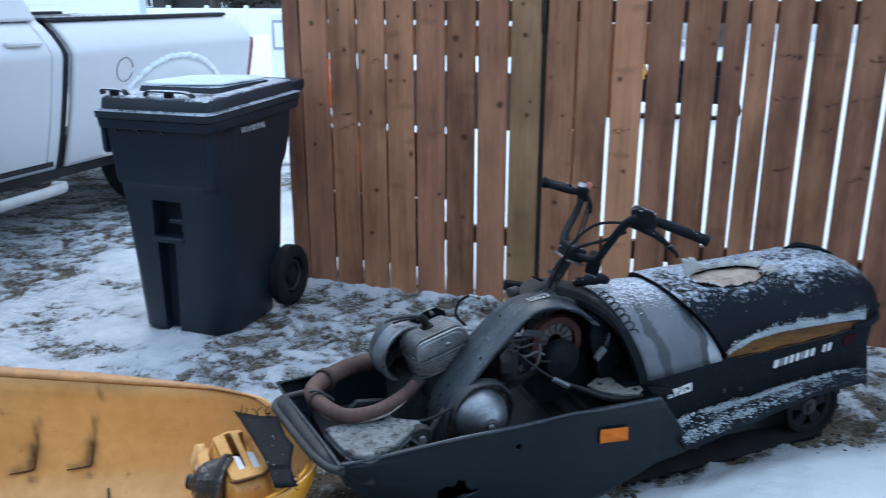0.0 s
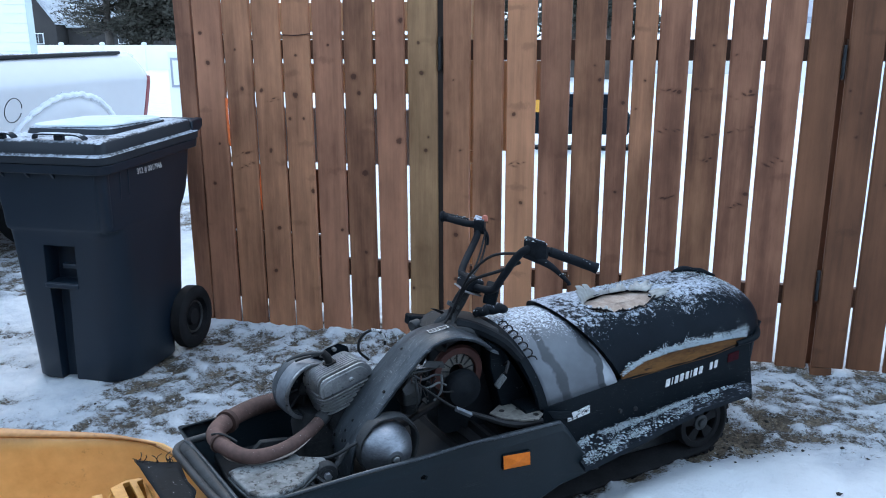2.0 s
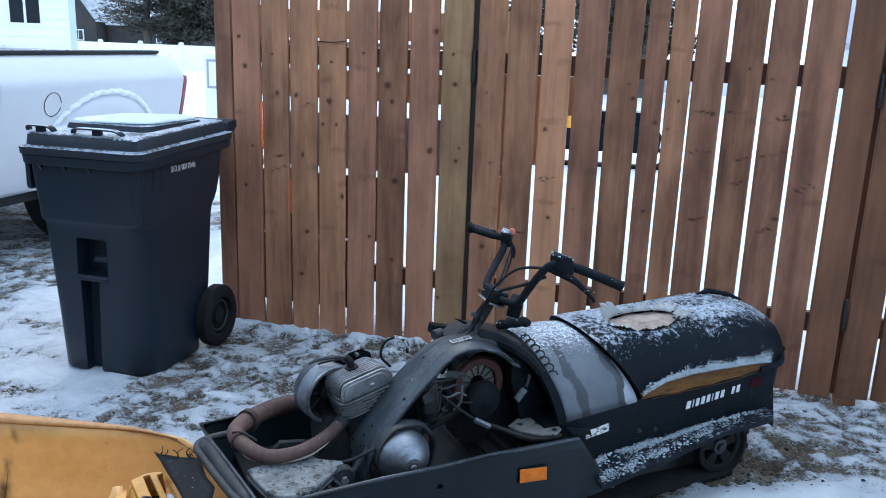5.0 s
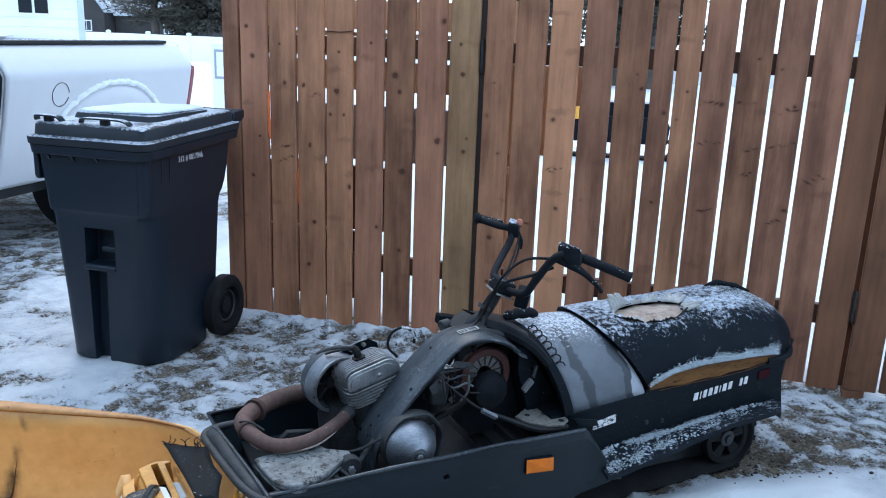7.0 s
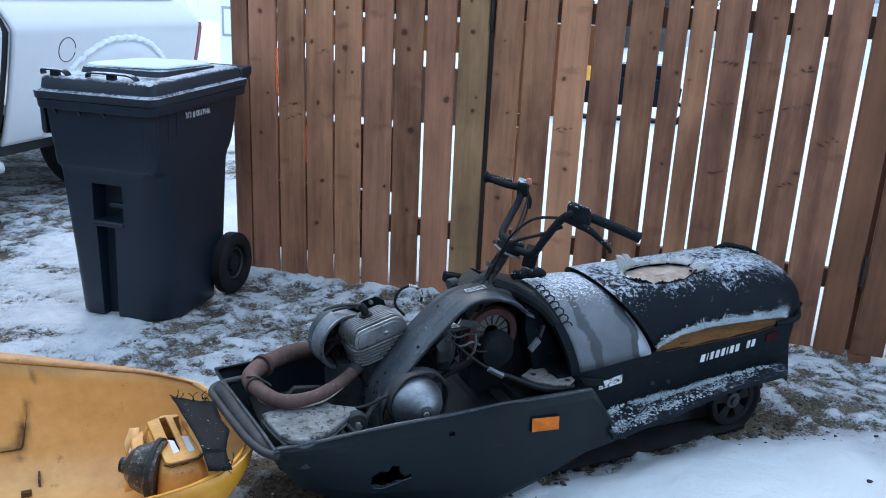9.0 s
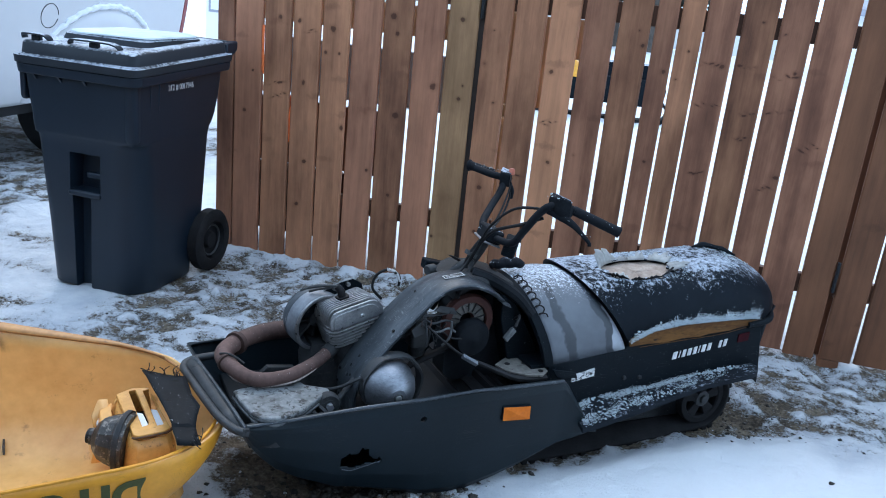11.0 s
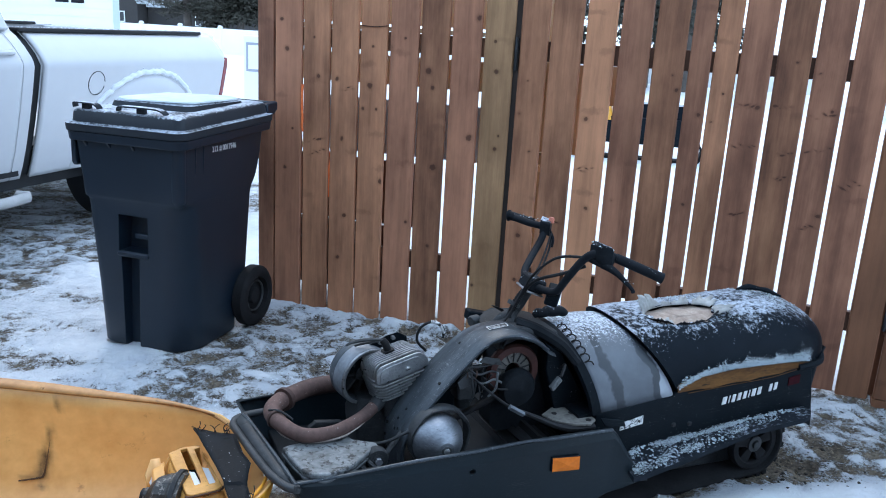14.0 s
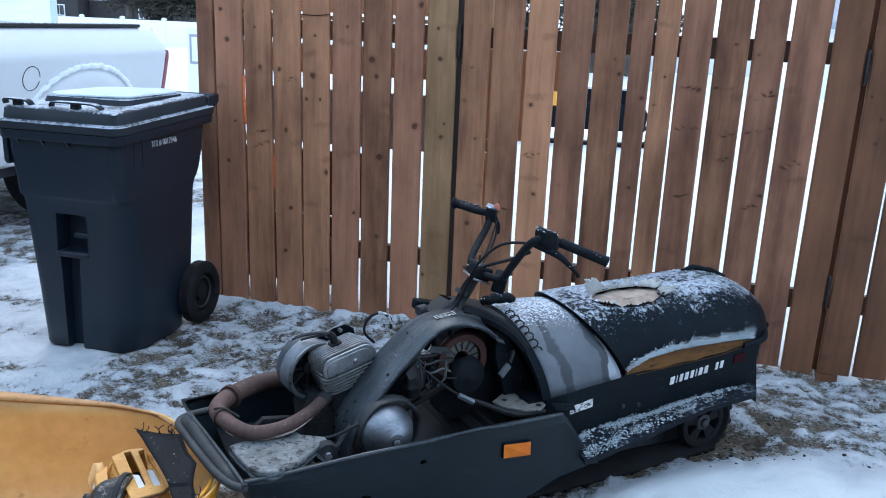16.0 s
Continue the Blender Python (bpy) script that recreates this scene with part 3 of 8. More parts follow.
def lawn(x, y):
    """Height of the ground and how much snow lies, on arrays."""
    s = (x - SLED_X) * SU.x + (y - SLED_Y) * SU.y
    w = (x - SLED_X) * SV.x + (y - SLED_Y) * SV.y
    wob = 0.25 * (value_noise(x * 2.3, y * 2.3, 5) - 0.5) + 0.12 * (value_noise(x * 7, y * 7, 6) - 0.5)
    cover = 0.70 + 0.0 * x
    strip = soft_step(x + wob, -2.0, -1.4) * (1 - soft_step(x + wob, 0.6, 1.0)) * soft_step(y + wob, 2.1, 2.6)
    cover -= 0.40 * strip
    cover += (0.12 - 0.10 * soft_step(x, -1.5, -1.15)) * soft_step(y + 0.6 * wob, 3.28, 3.42) * (1 - soft_step(x, -0.6, 0.4))
    cover -= 0.22 * np.exp(-(((x + 1.75) / 0.35) ** 2 + ((y - 3.05) / 0.25) ** 2))
    cover -= 0.60 * soft_step(-x + wob, 2.95, 3.4) * (1 - soft_step(-x, 5.6, 5.9)) * (1 - soft_step(y, 6.0, 6.6))
    cover += 0.34 * (value_noise(x * 2.6, y * 5.5, 12) - 0.58) * soft_step(-x, 1.2, 1.9) * (1 - soft_step(-x, 2.8, 3.0))
    cover -= 0.30 * soft_step(x + wob, 0.70, 0.95) * soft_step(y + wob, 2.55, 2.75) * (1 - soft_step(y, 3.5, 3.6))
    drift = np.exp(-(((s + 0.30) / 0.62) ** 4 + ((w + 0.36) / 0.30) ** 4))
    drift = np.maximum(drift, np.exp(-(((s - 0.10) / 0.55) ** 4 + ((w + 0.75) / 0.40) ** 4)))
    cover = np.maximum(cover, 0.55 + 0.65 * drift)
    under = np.exp(-(((s + 0.6) / 0.75) ** 6 + ((w - 0.19) / 0.24) ** 6))
    cover = cover * (1 - under) + 0.42 * under
    soil = np.exp(-(((s + 1.36) / 0.30) ** 4 + ((w - 0.05) / 0.22) ** 4))
    cover = cover * (1 - 0.8 * soil) + 0.30 * 0.8 * soil
    # unseen ground nearest the viewer is left bare to bounce less light
    cover -= 0.55 * (1 - soft_step(y + 0.5 * wob, 0.55, 1.05)) * (1 - soft_step(np.hypot(x, y), 6.5, 7.5))
    # snow thinned by the sled's nose so the ground colour carries its shade
    cover -= 0.26 * np.exp(-(((x + 0.74) / 0.20) ** 2 + ((y - 1.76) / 0.17) ** 2))
    z_dip = np.exp(-(((x - 1.22) / 0.10) ** 2 + ((y - 3.44) / 0.09) ** 2))
    cover -= 0.30 * np.exp(-(((s - 0.18) / 0.20) ** 2 + ((w - 0.0) / 0.15) ** 2))
    cover = np.maximum(cover, 1.0 * soft_step(y, 3.56, 3.75) * soft_step(x, -3.0, -2.5))
    cover = np.maximum(cover, 0.95 * soft_step(np.hypot(x, y), 7.5, 10))
    u, v = 0.81 * x + 0.59 * y, 0.81 * y - 0.59 * x
    crust = 0.45 * value_noise(u * 13, v * 15, 3) + 0.33 * value_noise(x * 27 + 3 * v, y * 25, 13) + 0.22 * value_noise(u * 49, v * 46, 23)
    bare = np.clip((0.72 - cover) / 0.2, 0, 1)
    cover = cover + 0.55 * (crust - 0.5) * bare
    z = 0.014 * (value_noise(x * 1.3, y * 1.3, 1) - 0.5) + 0.024 * (value_noise(x * 5, y * 5, 2) - 0.5) + (0.012 + 0.014 * bare) * (crust - 0.5) + 0.006 * (value_noise(x * 41, y * 41, 4) - 0.5)
    z += 0.03 * (np.clip(cover, 0.3, 1.0) - 0.6) + 0.035 * drift
    z -= 0.045 * z_dip
    # a lumpy little bank along the boards
    bank = np.exp(-((y - 3.45) / 0.055) ** 2) * (1 - soft_step(x, 0.5, 0.9)) * soft_step(x, -2.0, -1.75)
    knob = value_noise(x * 9, y * 9, 41) * (0.5 + 0.5 * value_noise(x * 23, y * 23, 42))
    z += 0.055 * bank * knob + 0.022 * strip * (value_noise(u * 19, v * 21, 43) - 0.45) * (0.4 + 0.6 * value_noise(x * 3, y * 3, 44))
    cover += 0.22 * bank * (knob - 0.30)
    near = 1 - soft_step(np.hypot(x, y), 9, 14)
    return z * near, cover


def axis_steps(lo, hi, step, far):
    mid = np.arange(lo, hi + 1e-6, step)
    out, d, p = [], step, hi
    while p < far:
        d *= 1.17
        p += d
        out.append(p)
    back, d, p = [], step, lo
    while p > -far:
        d *= 1.17
        p -= d
        back.append(p)
    return np.concatenate([np.array(back[::-1]), mid, np.array(out)])


def make_ground():
    xs, ys = axis_steps(-3.6, 2.3, 0.013, 400), axis_steps(0.9, 4.0, 0.013, 400)
    gx, gy = np.meshgrid(xs, ys)
    z, cover = lawn(gx, gy)
    verts = np.stack([gx, gy, z], -1).reshape(-1, 3)
    nx, ny = len(xs), len(ys)
    i = (np.arange(ny - 1)[:, None] * nx + np.arange(nx - 1)[None]).ravel()
    faces = np.stack([i, i + 1, i + nx + 1, i + nx], -1)
    me = bpy.data.meshes.new("ground")
    me.from_pydata(verts, [], faces)
    a = me.attributes.new("cover", "FLOAT", "POINT")
    a.data.foreach_set("value", cover.ravel().astype(np.float32))
    me.materials.append(GROUND)
    me.shade_smooth()
    tagged(new("ground", me), "trodden thin snow over brown winter lawn", "ground", kind="structure")


make_ground()


def ground_z(x, y):
    return float(lawn(np.array([float(x)]), np.array([float(y)]))[0][0])


# ---------- fence and gate ----------
FENCE_Y = 3.5


def board(parent, x0, x1, z0, z1, material=CEDAR, rng=random, knots=()):
    """One upright board with eased edges, a slight bow and lean; it carries its knots as an attribute."""
    lean, bow = rng.uniform(-0.004, 0.004), rng.uniform(-0.003, 0.003)
    y0, e, t = FENCE_Y, 0.006, 0.018
    mine = [k for k in knots if x0 - 0.02 < k[0] < x1 + 0.02]
    zs = np.linspace(z0, z1, 9)
    for k in mine:
        reach = 3.0 * k[2] * (1 + k[3] * abs(k[4]))
        zs = np.concatenate([zs, np.arange(k[1] - reach, k[1] + reach, 0.003)])
    zs = np.unique(np.clip(zs, z0, z1))
    zs = zs[np.concatenate([[True], np.diff(zs) > 0.0008])]
    xs = np.linspace(x0 + e, x1 - e, 44 if mine else 3)
    rows = []
    for z in zs:
        u = (z - z0) / (z1 - z0)
        dx = lean * (u - 0.5) + bow * (1 - (2 * u - 1) ** 2)
        rows.append([(x + dx, y0, z) for x in xs] + [(x1 + dx, y0 + e, z), (x1 + dx, y0 + t, z), (x0 + dx, y0 + t, z), (x0 + dx, y0 + e, z)])
    bm = loft(rows)
    layer = bm.verts.layers.float.new("knot")
    for v in bm.verts:
        if v.co.y < y0 + 0.001:
            for x, z, r, wide, tilt, power in mine:
                dx = v.co.x - x
                d = math.hypot(dx / (wide * r), (v.co.z - z - tilt * dx) / r)
                v[layer] = max(v[layer], power * (1 - d / 3.0))
    return part("board", bm, material, parent, smooth=False)


def rail(parent, x0, x1, z0, z1):
    return part("rail", box(x0, x1, FENCE_Y + 0.0195, FENCE_Y + 0.057, z0, z1), CEDAR_EDGE, parent, smooth=False, bevel=0.003)


def fence_run(name, label, category, edges, top, rails, seed, bottom=0.012, pale=(), red=(), dark_brown=(), knots=()):
    rng = random.Random(seed)
    t = thing(name, 0, 0, label=label, category=category)
    for k, (x0, x1) in enumerate(edges):
        board(t, x0, x1, bottom + rng.uniform(-0.008, 0.008), top + rng.uniform(-0.01, 0.01), CEDAR_PALE if k in pale else CEDAR_WING if k in dark_brown else CEDAR_RED if k in red else CEDAR, rng, knots)
    lo, hi = edges[0][0], edges[-1][1]
    for z0, z1 in rails:
        rail(t, lo, hi, z0, z1)
    return t


# knots: along, up, radius
PANEL_KNOTS = [(-1.733, 1.354, 0.011), (-1.557, 1.229, 0.012), (-1.455, 1.223, 0.011), (-1.278, 1.203, 0.015), (-1.267, 1.391, 0.006), (-1.241, 1.09, 0.007), (-1.312, 1.088, 0.009), (-1.102, 1.439, 0.006), (-0.977, 1.293, 0.015), (-0.953, 1.216, 0.010),
               (-0.932, 0.832, 0.015), (-0.757, 0.994, 0.015), (-0.742, 1.55, 0.013), (-0.644, 1.312, 0.011), (-0.613, 1.016, 0.007), (-0.627, 0.951, 0.010), (-1.7, 0.956, 0.006), (-1.583, 1.417, 0.006), (-1.763, 1.496, 0.008), (-0.658, 1.449, 0.007),
               (-1.421, 0.929, 0.010), (-1.206, 0.733, 0.012), (-1.4, 0.534, 0.010), (-0.938, 0.432, 0.010), (-1.432, 0.305, 0.009), (-0.694, 0.262, 0.009), (-1.741, 0.751, 0.010), (-1.061, 0.541, 0.009)]
GATE_KNOTS = [(-0.519, 1.129, 0.014), (-0.491, 1.282, 0.007), (-0.459, 0.957, 0.009), (0.174, 1.289, 0.010), (0.28, 1.19, 0.012), (0.517, 1.241, 0.012), (0.813, 1.246, 0.012), (0.828, 0.8, 0.011), (0.264, 0.787, 0.009), (0.647, 1.438, 0.008), (0.37, 1.288, 0.008),
              (0.337, 1.164, 0.007), (0.743, 1.399, 0.006), (-0.48, 0.322, 0.010), (-0.208, 1.13, 0.014), (-0.167, 0.718, 0.013), (-0.48, 0.547, 0.014), (-0.054, 0.769, 0.009), (0.15, 1.351, 0.008)]
WING_KNOTS = [(1.251, 1.061, 0.007), (1.257, 1.162, 0.007), (1.206, 1.253, 0.008), (1.39, 0.86, 0.009), (1.41, 1.29, 0.008)]
# whorls where branches left the trunk: along, up, half width
WHORLS = [(0.462, 1.233, 0.04), (0.490, 1.069, 0.042), (0.618, 1.256, 0.03), (0.772, 1.229, 0.05), (0.785, 1.079, 0.048), (0.660, 1.055, 0.03), (0.649, 0.944, 0.02), (0.790, 0.744, 0.02), (0.937, 0.944, 0.03), (0.50, 0.771, 0.025),
          (-1.400, 1.174, 0.025), (-1.592, 0.903, 0.045), (-1.555, 0.853, 0.03), (-0.34, 0.62, 0.04), (-0.19, 0.90, 0.03)]


def all_knots():
    """Round knots, and whorls as a few thin slanting ovals: along, up, radius, width, tilt, darkness."""
    rg = random.Random(29)
    out = [(x, z, 1.05 * r, rg.uniform(0.8, 1.1), rg.uniform(-0.15, 0.15), rg.uniform(0.90, 1.0)) for x, z, r in PANEL_KNOTS]
    out += [(x, z, 0.92 * r, rg.uniform(0.9, 1.5), rg.uniform(-0.2, 0.2), rg.uniform(0.72, 0.94)) for x, z, r in GATE_KNOTS + WING_KNOTS]
    for x, z, half in WHORLS:
        for k in range(4):
            dx, r = half * (k - 1.5) / 1.6 + rg.gauss(0, 0.003), rg.uniform(0.0040, 0.0070)
            out.append((x + dx, z + 0.25 * dx + rg.gauss(0, 0.006), r, rg.uniform(1.6, 3.6), rg.uniform(-0.45, 0.55), rg.uniform(0.66, 0.9)))
    return out


KNOTS = all_knots()
RAILS = ((0.300, 0.388), (1.373, 1.463))
left_edges = [(-1.801, -1.651), (-1.641, -1.498), (-1.487, -1.344), (-1.332, -1.193), (-1.180, -1.036), (-1.022, -0.881), (-0.867, -0.725), (-0.711, -0.569)]
panel = fence_run("fence_panel", "brown stained cedar board fence beside the wheeled bin", "fence", left_edges, 1.83, RAILS, 11, 0.0, pale=(7,), red=(0, 4, 6), knots=KNOTS)
part("batten", box(-1.80, -0.72, FENCE_Y + 0.0195, FENCE_Y + 0.040, 1.466, 1.486), BARE_WOOD, panel, "pale raw wood batten on the rail", smooth=False)
post_bm = box(-1.898, -1.809, FENCE_Y, FENCE_Y + 0.089, -0.3, 1.86)
part("post", post_bm, CEDAR_RED, panel, smooth=False, bevel=0.004)
part("post", box(-0.66, -0.571, FENCE_Y + 0.058, FENCE_Y + 0.147, -0.3, 1.86), CEDAR_PALE, panel, smooth=False, bevel=0.004)
gate_edges = [(-0.541, -0.412), (-0.399, -0.259), (-0.243, -0.110), (-0.092, 0.042), (0.062, 0.196), (0.212, 0.302), (0.314, 0.411), (0.422, 0.551), (0.567, 0.701), (0.719, 0.846),
              (0.865, 1.011), (1.026, 1.157)]
gate = fence_run("gate", "wide brown cedar board gate standing shut", "gate", gate_edges, 1.82, RAILS, 23, 0.012, red=(3, 5, 7, 9, 10), dark_brown=(11,), knots=KNOTS)
right_edges = [(1.180, 1.316), (1.329, 1.468), (1.482, 1.62), (1.634, 1.772), (1.786, 1.925), (1.939, 2.08), (2.094, 2.235), (2.249, 2.39), (2.404, 2.545), (2.56, 2.70), (2.714, 2.856)]
wing = fence_run("fence_panel", "brown stained cedar board fence behind the snowmobile", "fence", right_edges, 1.83, RAILS, 37, 0.010, dark_brown=tuple(range(11)), knots=KNOTS)
part("post", box(1.150, 1.245, FENCE_Y + 0.058, FENCE_Y + 0.150, -0.3, 1.85), CEDAR_EDGE, wing, smooth=False, bevel=0.004)
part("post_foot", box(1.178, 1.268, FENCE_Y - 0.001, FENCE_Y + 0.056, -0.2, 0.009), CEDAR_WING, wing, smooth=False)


def gate_hinge(x, z, h=0.085):
    bm = box(x - 0.006, x + 0.006, FENCE_Y - 0.005, FENCE_Y + 0.012, z - h, z + h)
    spin([(0.006, z - h), (0.006, z + h)], 8, (x, FENCE_Y - 0.006, 0), "z", bm)
    part("hinge", bm, DARK_METAL, gate, "black strap hinge knuckle", bevel=0.002)


for hz_ in (1.37, 0.40):
    gate_hinge(1.168, hz_, 0.07)
gate_hinge(-0.556, 1.40, 0.075)
# black strip puts the shade of the gap beside the gate into colour
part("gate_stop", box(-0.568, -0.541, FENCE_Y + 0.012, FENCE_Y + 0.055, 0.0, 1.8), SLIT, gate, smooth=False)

# an orange cord hangs behind the boards and shows in two of the gaps
cord = tube([(-1.645, 3.500, 1.182), (-1.643, 3.4935, 1.12), (-1.641, 3.4935, 1.02), (-1.642, 3.506, 0.95), (-1.60, 3.545, 0.93), (-1.50, 3.53, 0.84), (-1.493, 3.511, 0.76), (-1.492, 3.512, 0.62)], 0.0064, 7)
tagged(part("cord", cord, ROPE), "twisted orange cord hanging in the fence gaps", "rope")
wire = tube([(-1.338, 3.497, 1.487), (-1.26, 3.494, 1.484), (-1.188, 3.497, 1.492)], 0.0022, 6)
tagged(part("wire", wire, RUST_RED), "rusty wire stretched across one fence board", "wire")

# ---------- wheeled bin ----------


def wheeled_bin(x, y, turn):
    t = thing("wheeled_bin", x, y, 0.0, turn, "dark grey plastic wheeled bin with snow on its lid", "bin")
    # depth runs from the front (-y) to the back (+y)
    levels = [(0.0, 0.224, -0.272, 0.125, 0.12), (0.012, 0.233, -0.282, 0.13, 0.13), (0.165, 0.237, -0.290, 0.140, 0.13), (0.20, 0.238, -0.292, 0.214, 0.13), (0.305, 0.241, -0.297, 0.222, 0.13), (0.665, 0.254, -0.320, 0.246, 0.12), (0.690, 0.256, -0.324, 0.250, 0.11),
              (0.700, 0.255, -0.326, 0.256, 0.045), (0.710, 0.254, -0.327, 0.262, 0.04), (0.735, 0.257, -0.331, 0.282, 0.045), (0.77, 0.258, -0.334, 0.302, 0.05), (0.85, 0.262, -0.344, 0.325, 0.05), (0.96, 0.267, -0.352, 0.345, 0.05)]
    rows = []
    for z, hx, y0, y1, r in levels:
        ring = round_rect(hx, (y1 - y0) / 2, [0.035, 0.035, min(0.06, r * 0.7), r], 6, 0, (y0 + y1) / 2)
        rows.append([(a, b, z + (0.035 * (b + 0.39) if z > 0.9 else 0.0)) for a, b in ring])
    body = part("body", loft(rows), BIN, t, bevel=0)
    # the lifting pocket and the slot below it
    cut(body, prism([(-0.092, 0.462), (0.060, 0.462), (0.072, 0.630), (-0.078, 0.630)], "y", -0.40, -0.225))
    cut(body, prism([(-0.098, -0.01), (-0.022, -0.01), (0.012, 0.434), (-0.082, 0.434)], "y", -0.40, -0.235))
    soft = body.modifiers.new("soft_edges", "BEVEL")
    soft.width, soft.segments, soft.limit_method, soft.angle_limit = 0.007, 3, "ANGLE", radians(55)
    body.data.shade_smooth()
    body.data.set_sharp_from_angle(angle=radians(60))
    part("catch_bar", box(-0.098, 0.062, -0.314, -0.285, 0.438, 0.460), BIN, t, bevel=0.006)
    part("lift_bar", box(-0.020, 0.062, -0.290, -0.262, 0.520, 0.545), BIN, t, bevel=0.006)
    # rim under the lid
    rim = [[(a, b, z + 0.035 * (b + 0.39)) for a, b in round_rect(hx, hy, 0.05, 6, 0, 0.005)] for z, hx, hy in ((0.945, 0.268, 0.352), (0.945, 0.294, 0.378), (0.985, 0.298, 0.382), (0.985, 0.268, 0.352))]
    part("rim", loft(rim, caps=False), BIN, t, bevel=0.004)
    for sx in (-0.20, -0.08, 0.04):
        part("rib", prism([(-0.35, 0.945), (-0.368, 0.945), (-0.349, 0.922)], "x", sx - 0.005, sx + 0.005), BIN, t)
    part("corner_column", tube([(0.222, -0.300, 0.712), (0.2235, -0.302, 0.722), (0.229, -0.311, 0.83), (0.235, -0.319, 0.952)], [0.020, 0.0315, 0.0325, 0.0335], 20, 4), BIN, t, "rounded corner column of the bin")
    for yy in (-0.235, -0.175):
        part("side_rib", tube([(0.2565, yy, 0.80), (0.2625, yy, 0.86), (0.2665, yy, 0.945)], [0.002, 0.0035, 0.004], 8, 3), BIN, t)
    for x0, x1 in ((-0.288, -0.266),):
        part("corner_post", prism([(-0.345, 0.952), (-0.345, 0.845), (-0.335, 0.830), (-0.265, 0.830), (-0.255, 0.845), (-0.25, 0.952)], "x", x0, x1), BIN, t, bevel=0.006)
    # lid in three steps, highest in the middle
    steps = [(0.988, 0.300, 0.388, 0.05), (1.018, 0.302, 0.390, 0.05), (1.023, 0.286, 0.370, 0.05), (1.026, 0.282, 0.366, 0.05), (1.066, 0.276, 0.360, 0.045), (1.074, 0.270, 0.352, 0.045), (1.078, 0.250, 0.33, 0.05)]
    lid_rows = []
    for z, hx, hy, r in steps:
        lid_rows.append([(a, b, z + 0.035 * (b + 0.39)) for a, b in round_rect(hx, hy, r, 6, 0, 0.005)])
    lid = part("lid", loft(lid_rows), BIN_LID, t, "dark plastic lid dusted with snow")
    hump = [[(a, b + 0.04, z) for a, b in round_rect(hx, hy, 0.05, 6)] for z, hx, hy in ((1.08, 0.215, 0.235), (1.108, 0.205, 0.225), (1.116, 0.19, 0.21))]
    part("hump", loft(hump), BIN_LID, lid)
    cap = []
    for z, k in ((1.115, 1.01), (1.121, 0.99), (1.125, 0.88), (1.127, 0.5)):
        cap.append([(a * k + 0.003 * math.sin(9 * a + 7 * b), b * k + 0.04, z + 0.004 * math.sin(14 * a + 3 * b)) for a, b in round_rect(0.198, 0.218, 0.07, 8)])
    tagged(part("snow_cap", loft(cap), LID_SNOW), "smooth cap of fresh snow on the bin lid", "snow", kind="stuff").matrix_basis = pose(x, y, 0, 0, 0, turn)
    # two front grips stand up from the lid
    for gx, gw in ((0.070, 0.118), (-0.206, 0.062)):
        bar = [(gx - gw, -0.325, 1.076), (gx - gw * 0.90, -0.335, 1.090), (gx - gw * 0.6, -0.342, 1.097), (gx + gw * 0.6, -0.342, 1.097), (gx + gw * 0.90, -0.335, 1.090), (gx + gw, -0.325, 1.076)]
        g = bmesh.new()
        loft([[(p[0], p[1] - 0.014, p[2] + 0.004), (p[0], p[1] + 0.022, p[2] + 0.005), (p[0], p[1] + 0.022, p[2] + 0.012), (p[0], p[1] - 0.014, p[2] + 0.011)] for p in smooth_line(bar, 4)], bm=g)
        box(gx - 0.02, gx + 0.02, -0.335, -0.315, 1.07, 1.099, g)
        part("grip", g, BIN_LID, lid, bevel=0.002)
    hinge = tube([(-0.25, 0.425, 1.085), (0.25, 0.425, 1.085)], 0.014, 10, 1)
    part("handle_bar", hinge, BIN, t)
    for sx in (-0.285, 0.245):
        part("handle_arm", prism([(0.34, 1.0), (0.44, 1.06), (0.44, 1.10), (0.34, 1.09)], "x", sx, sx + 0.04), BIN, t, bevel=0.006)
    part("axle", tube([(-0.262, 0.226, 0.150), (0.262, 0.226, 0.150)], 0.011, 10, 1), STEEL, t)
    for side in (-1, 1):
        c = side * 0.272
        prof = [(r * 1.14, d) for r, d in ((0.03, -0.028), (0.085, -0.022), (0.095, -0.034), (0.122, -0.034), (0.134, -0.022), (0.134, 0.022), (0.122, 0.034), (0.092, 0.036), (0.084, 0.032), (0.080, 0.000), (0.040, -0.002), (0.034, 0.018), (0.014, 0.022))]
        part("wheel", spin(prof, 36, (c - side * 0.008, 0.226, 0.150), "x"), TYRE, t, "black plastic wheel")
        # ring a little lighter than the tyre carries the hub rim's highlight
        part("hub_ring", spin([(0.070, side * 0.012), (0.073, side * 0.018), (0.078, side * 0.018), (0.080, side * 0.010)], 36, (c - side * 0.008, 0.226, 0.150), "x", caps=False), GUARD, t, "dark grey ring standing for the hub rim's highlight")
    return t


BIN_X, BIN_Y, BIN_TURN = -2.000, 2.935, 0.0
the_bin = wheeled_bin(BIN_X, BIN_Y, BIN_TURN)


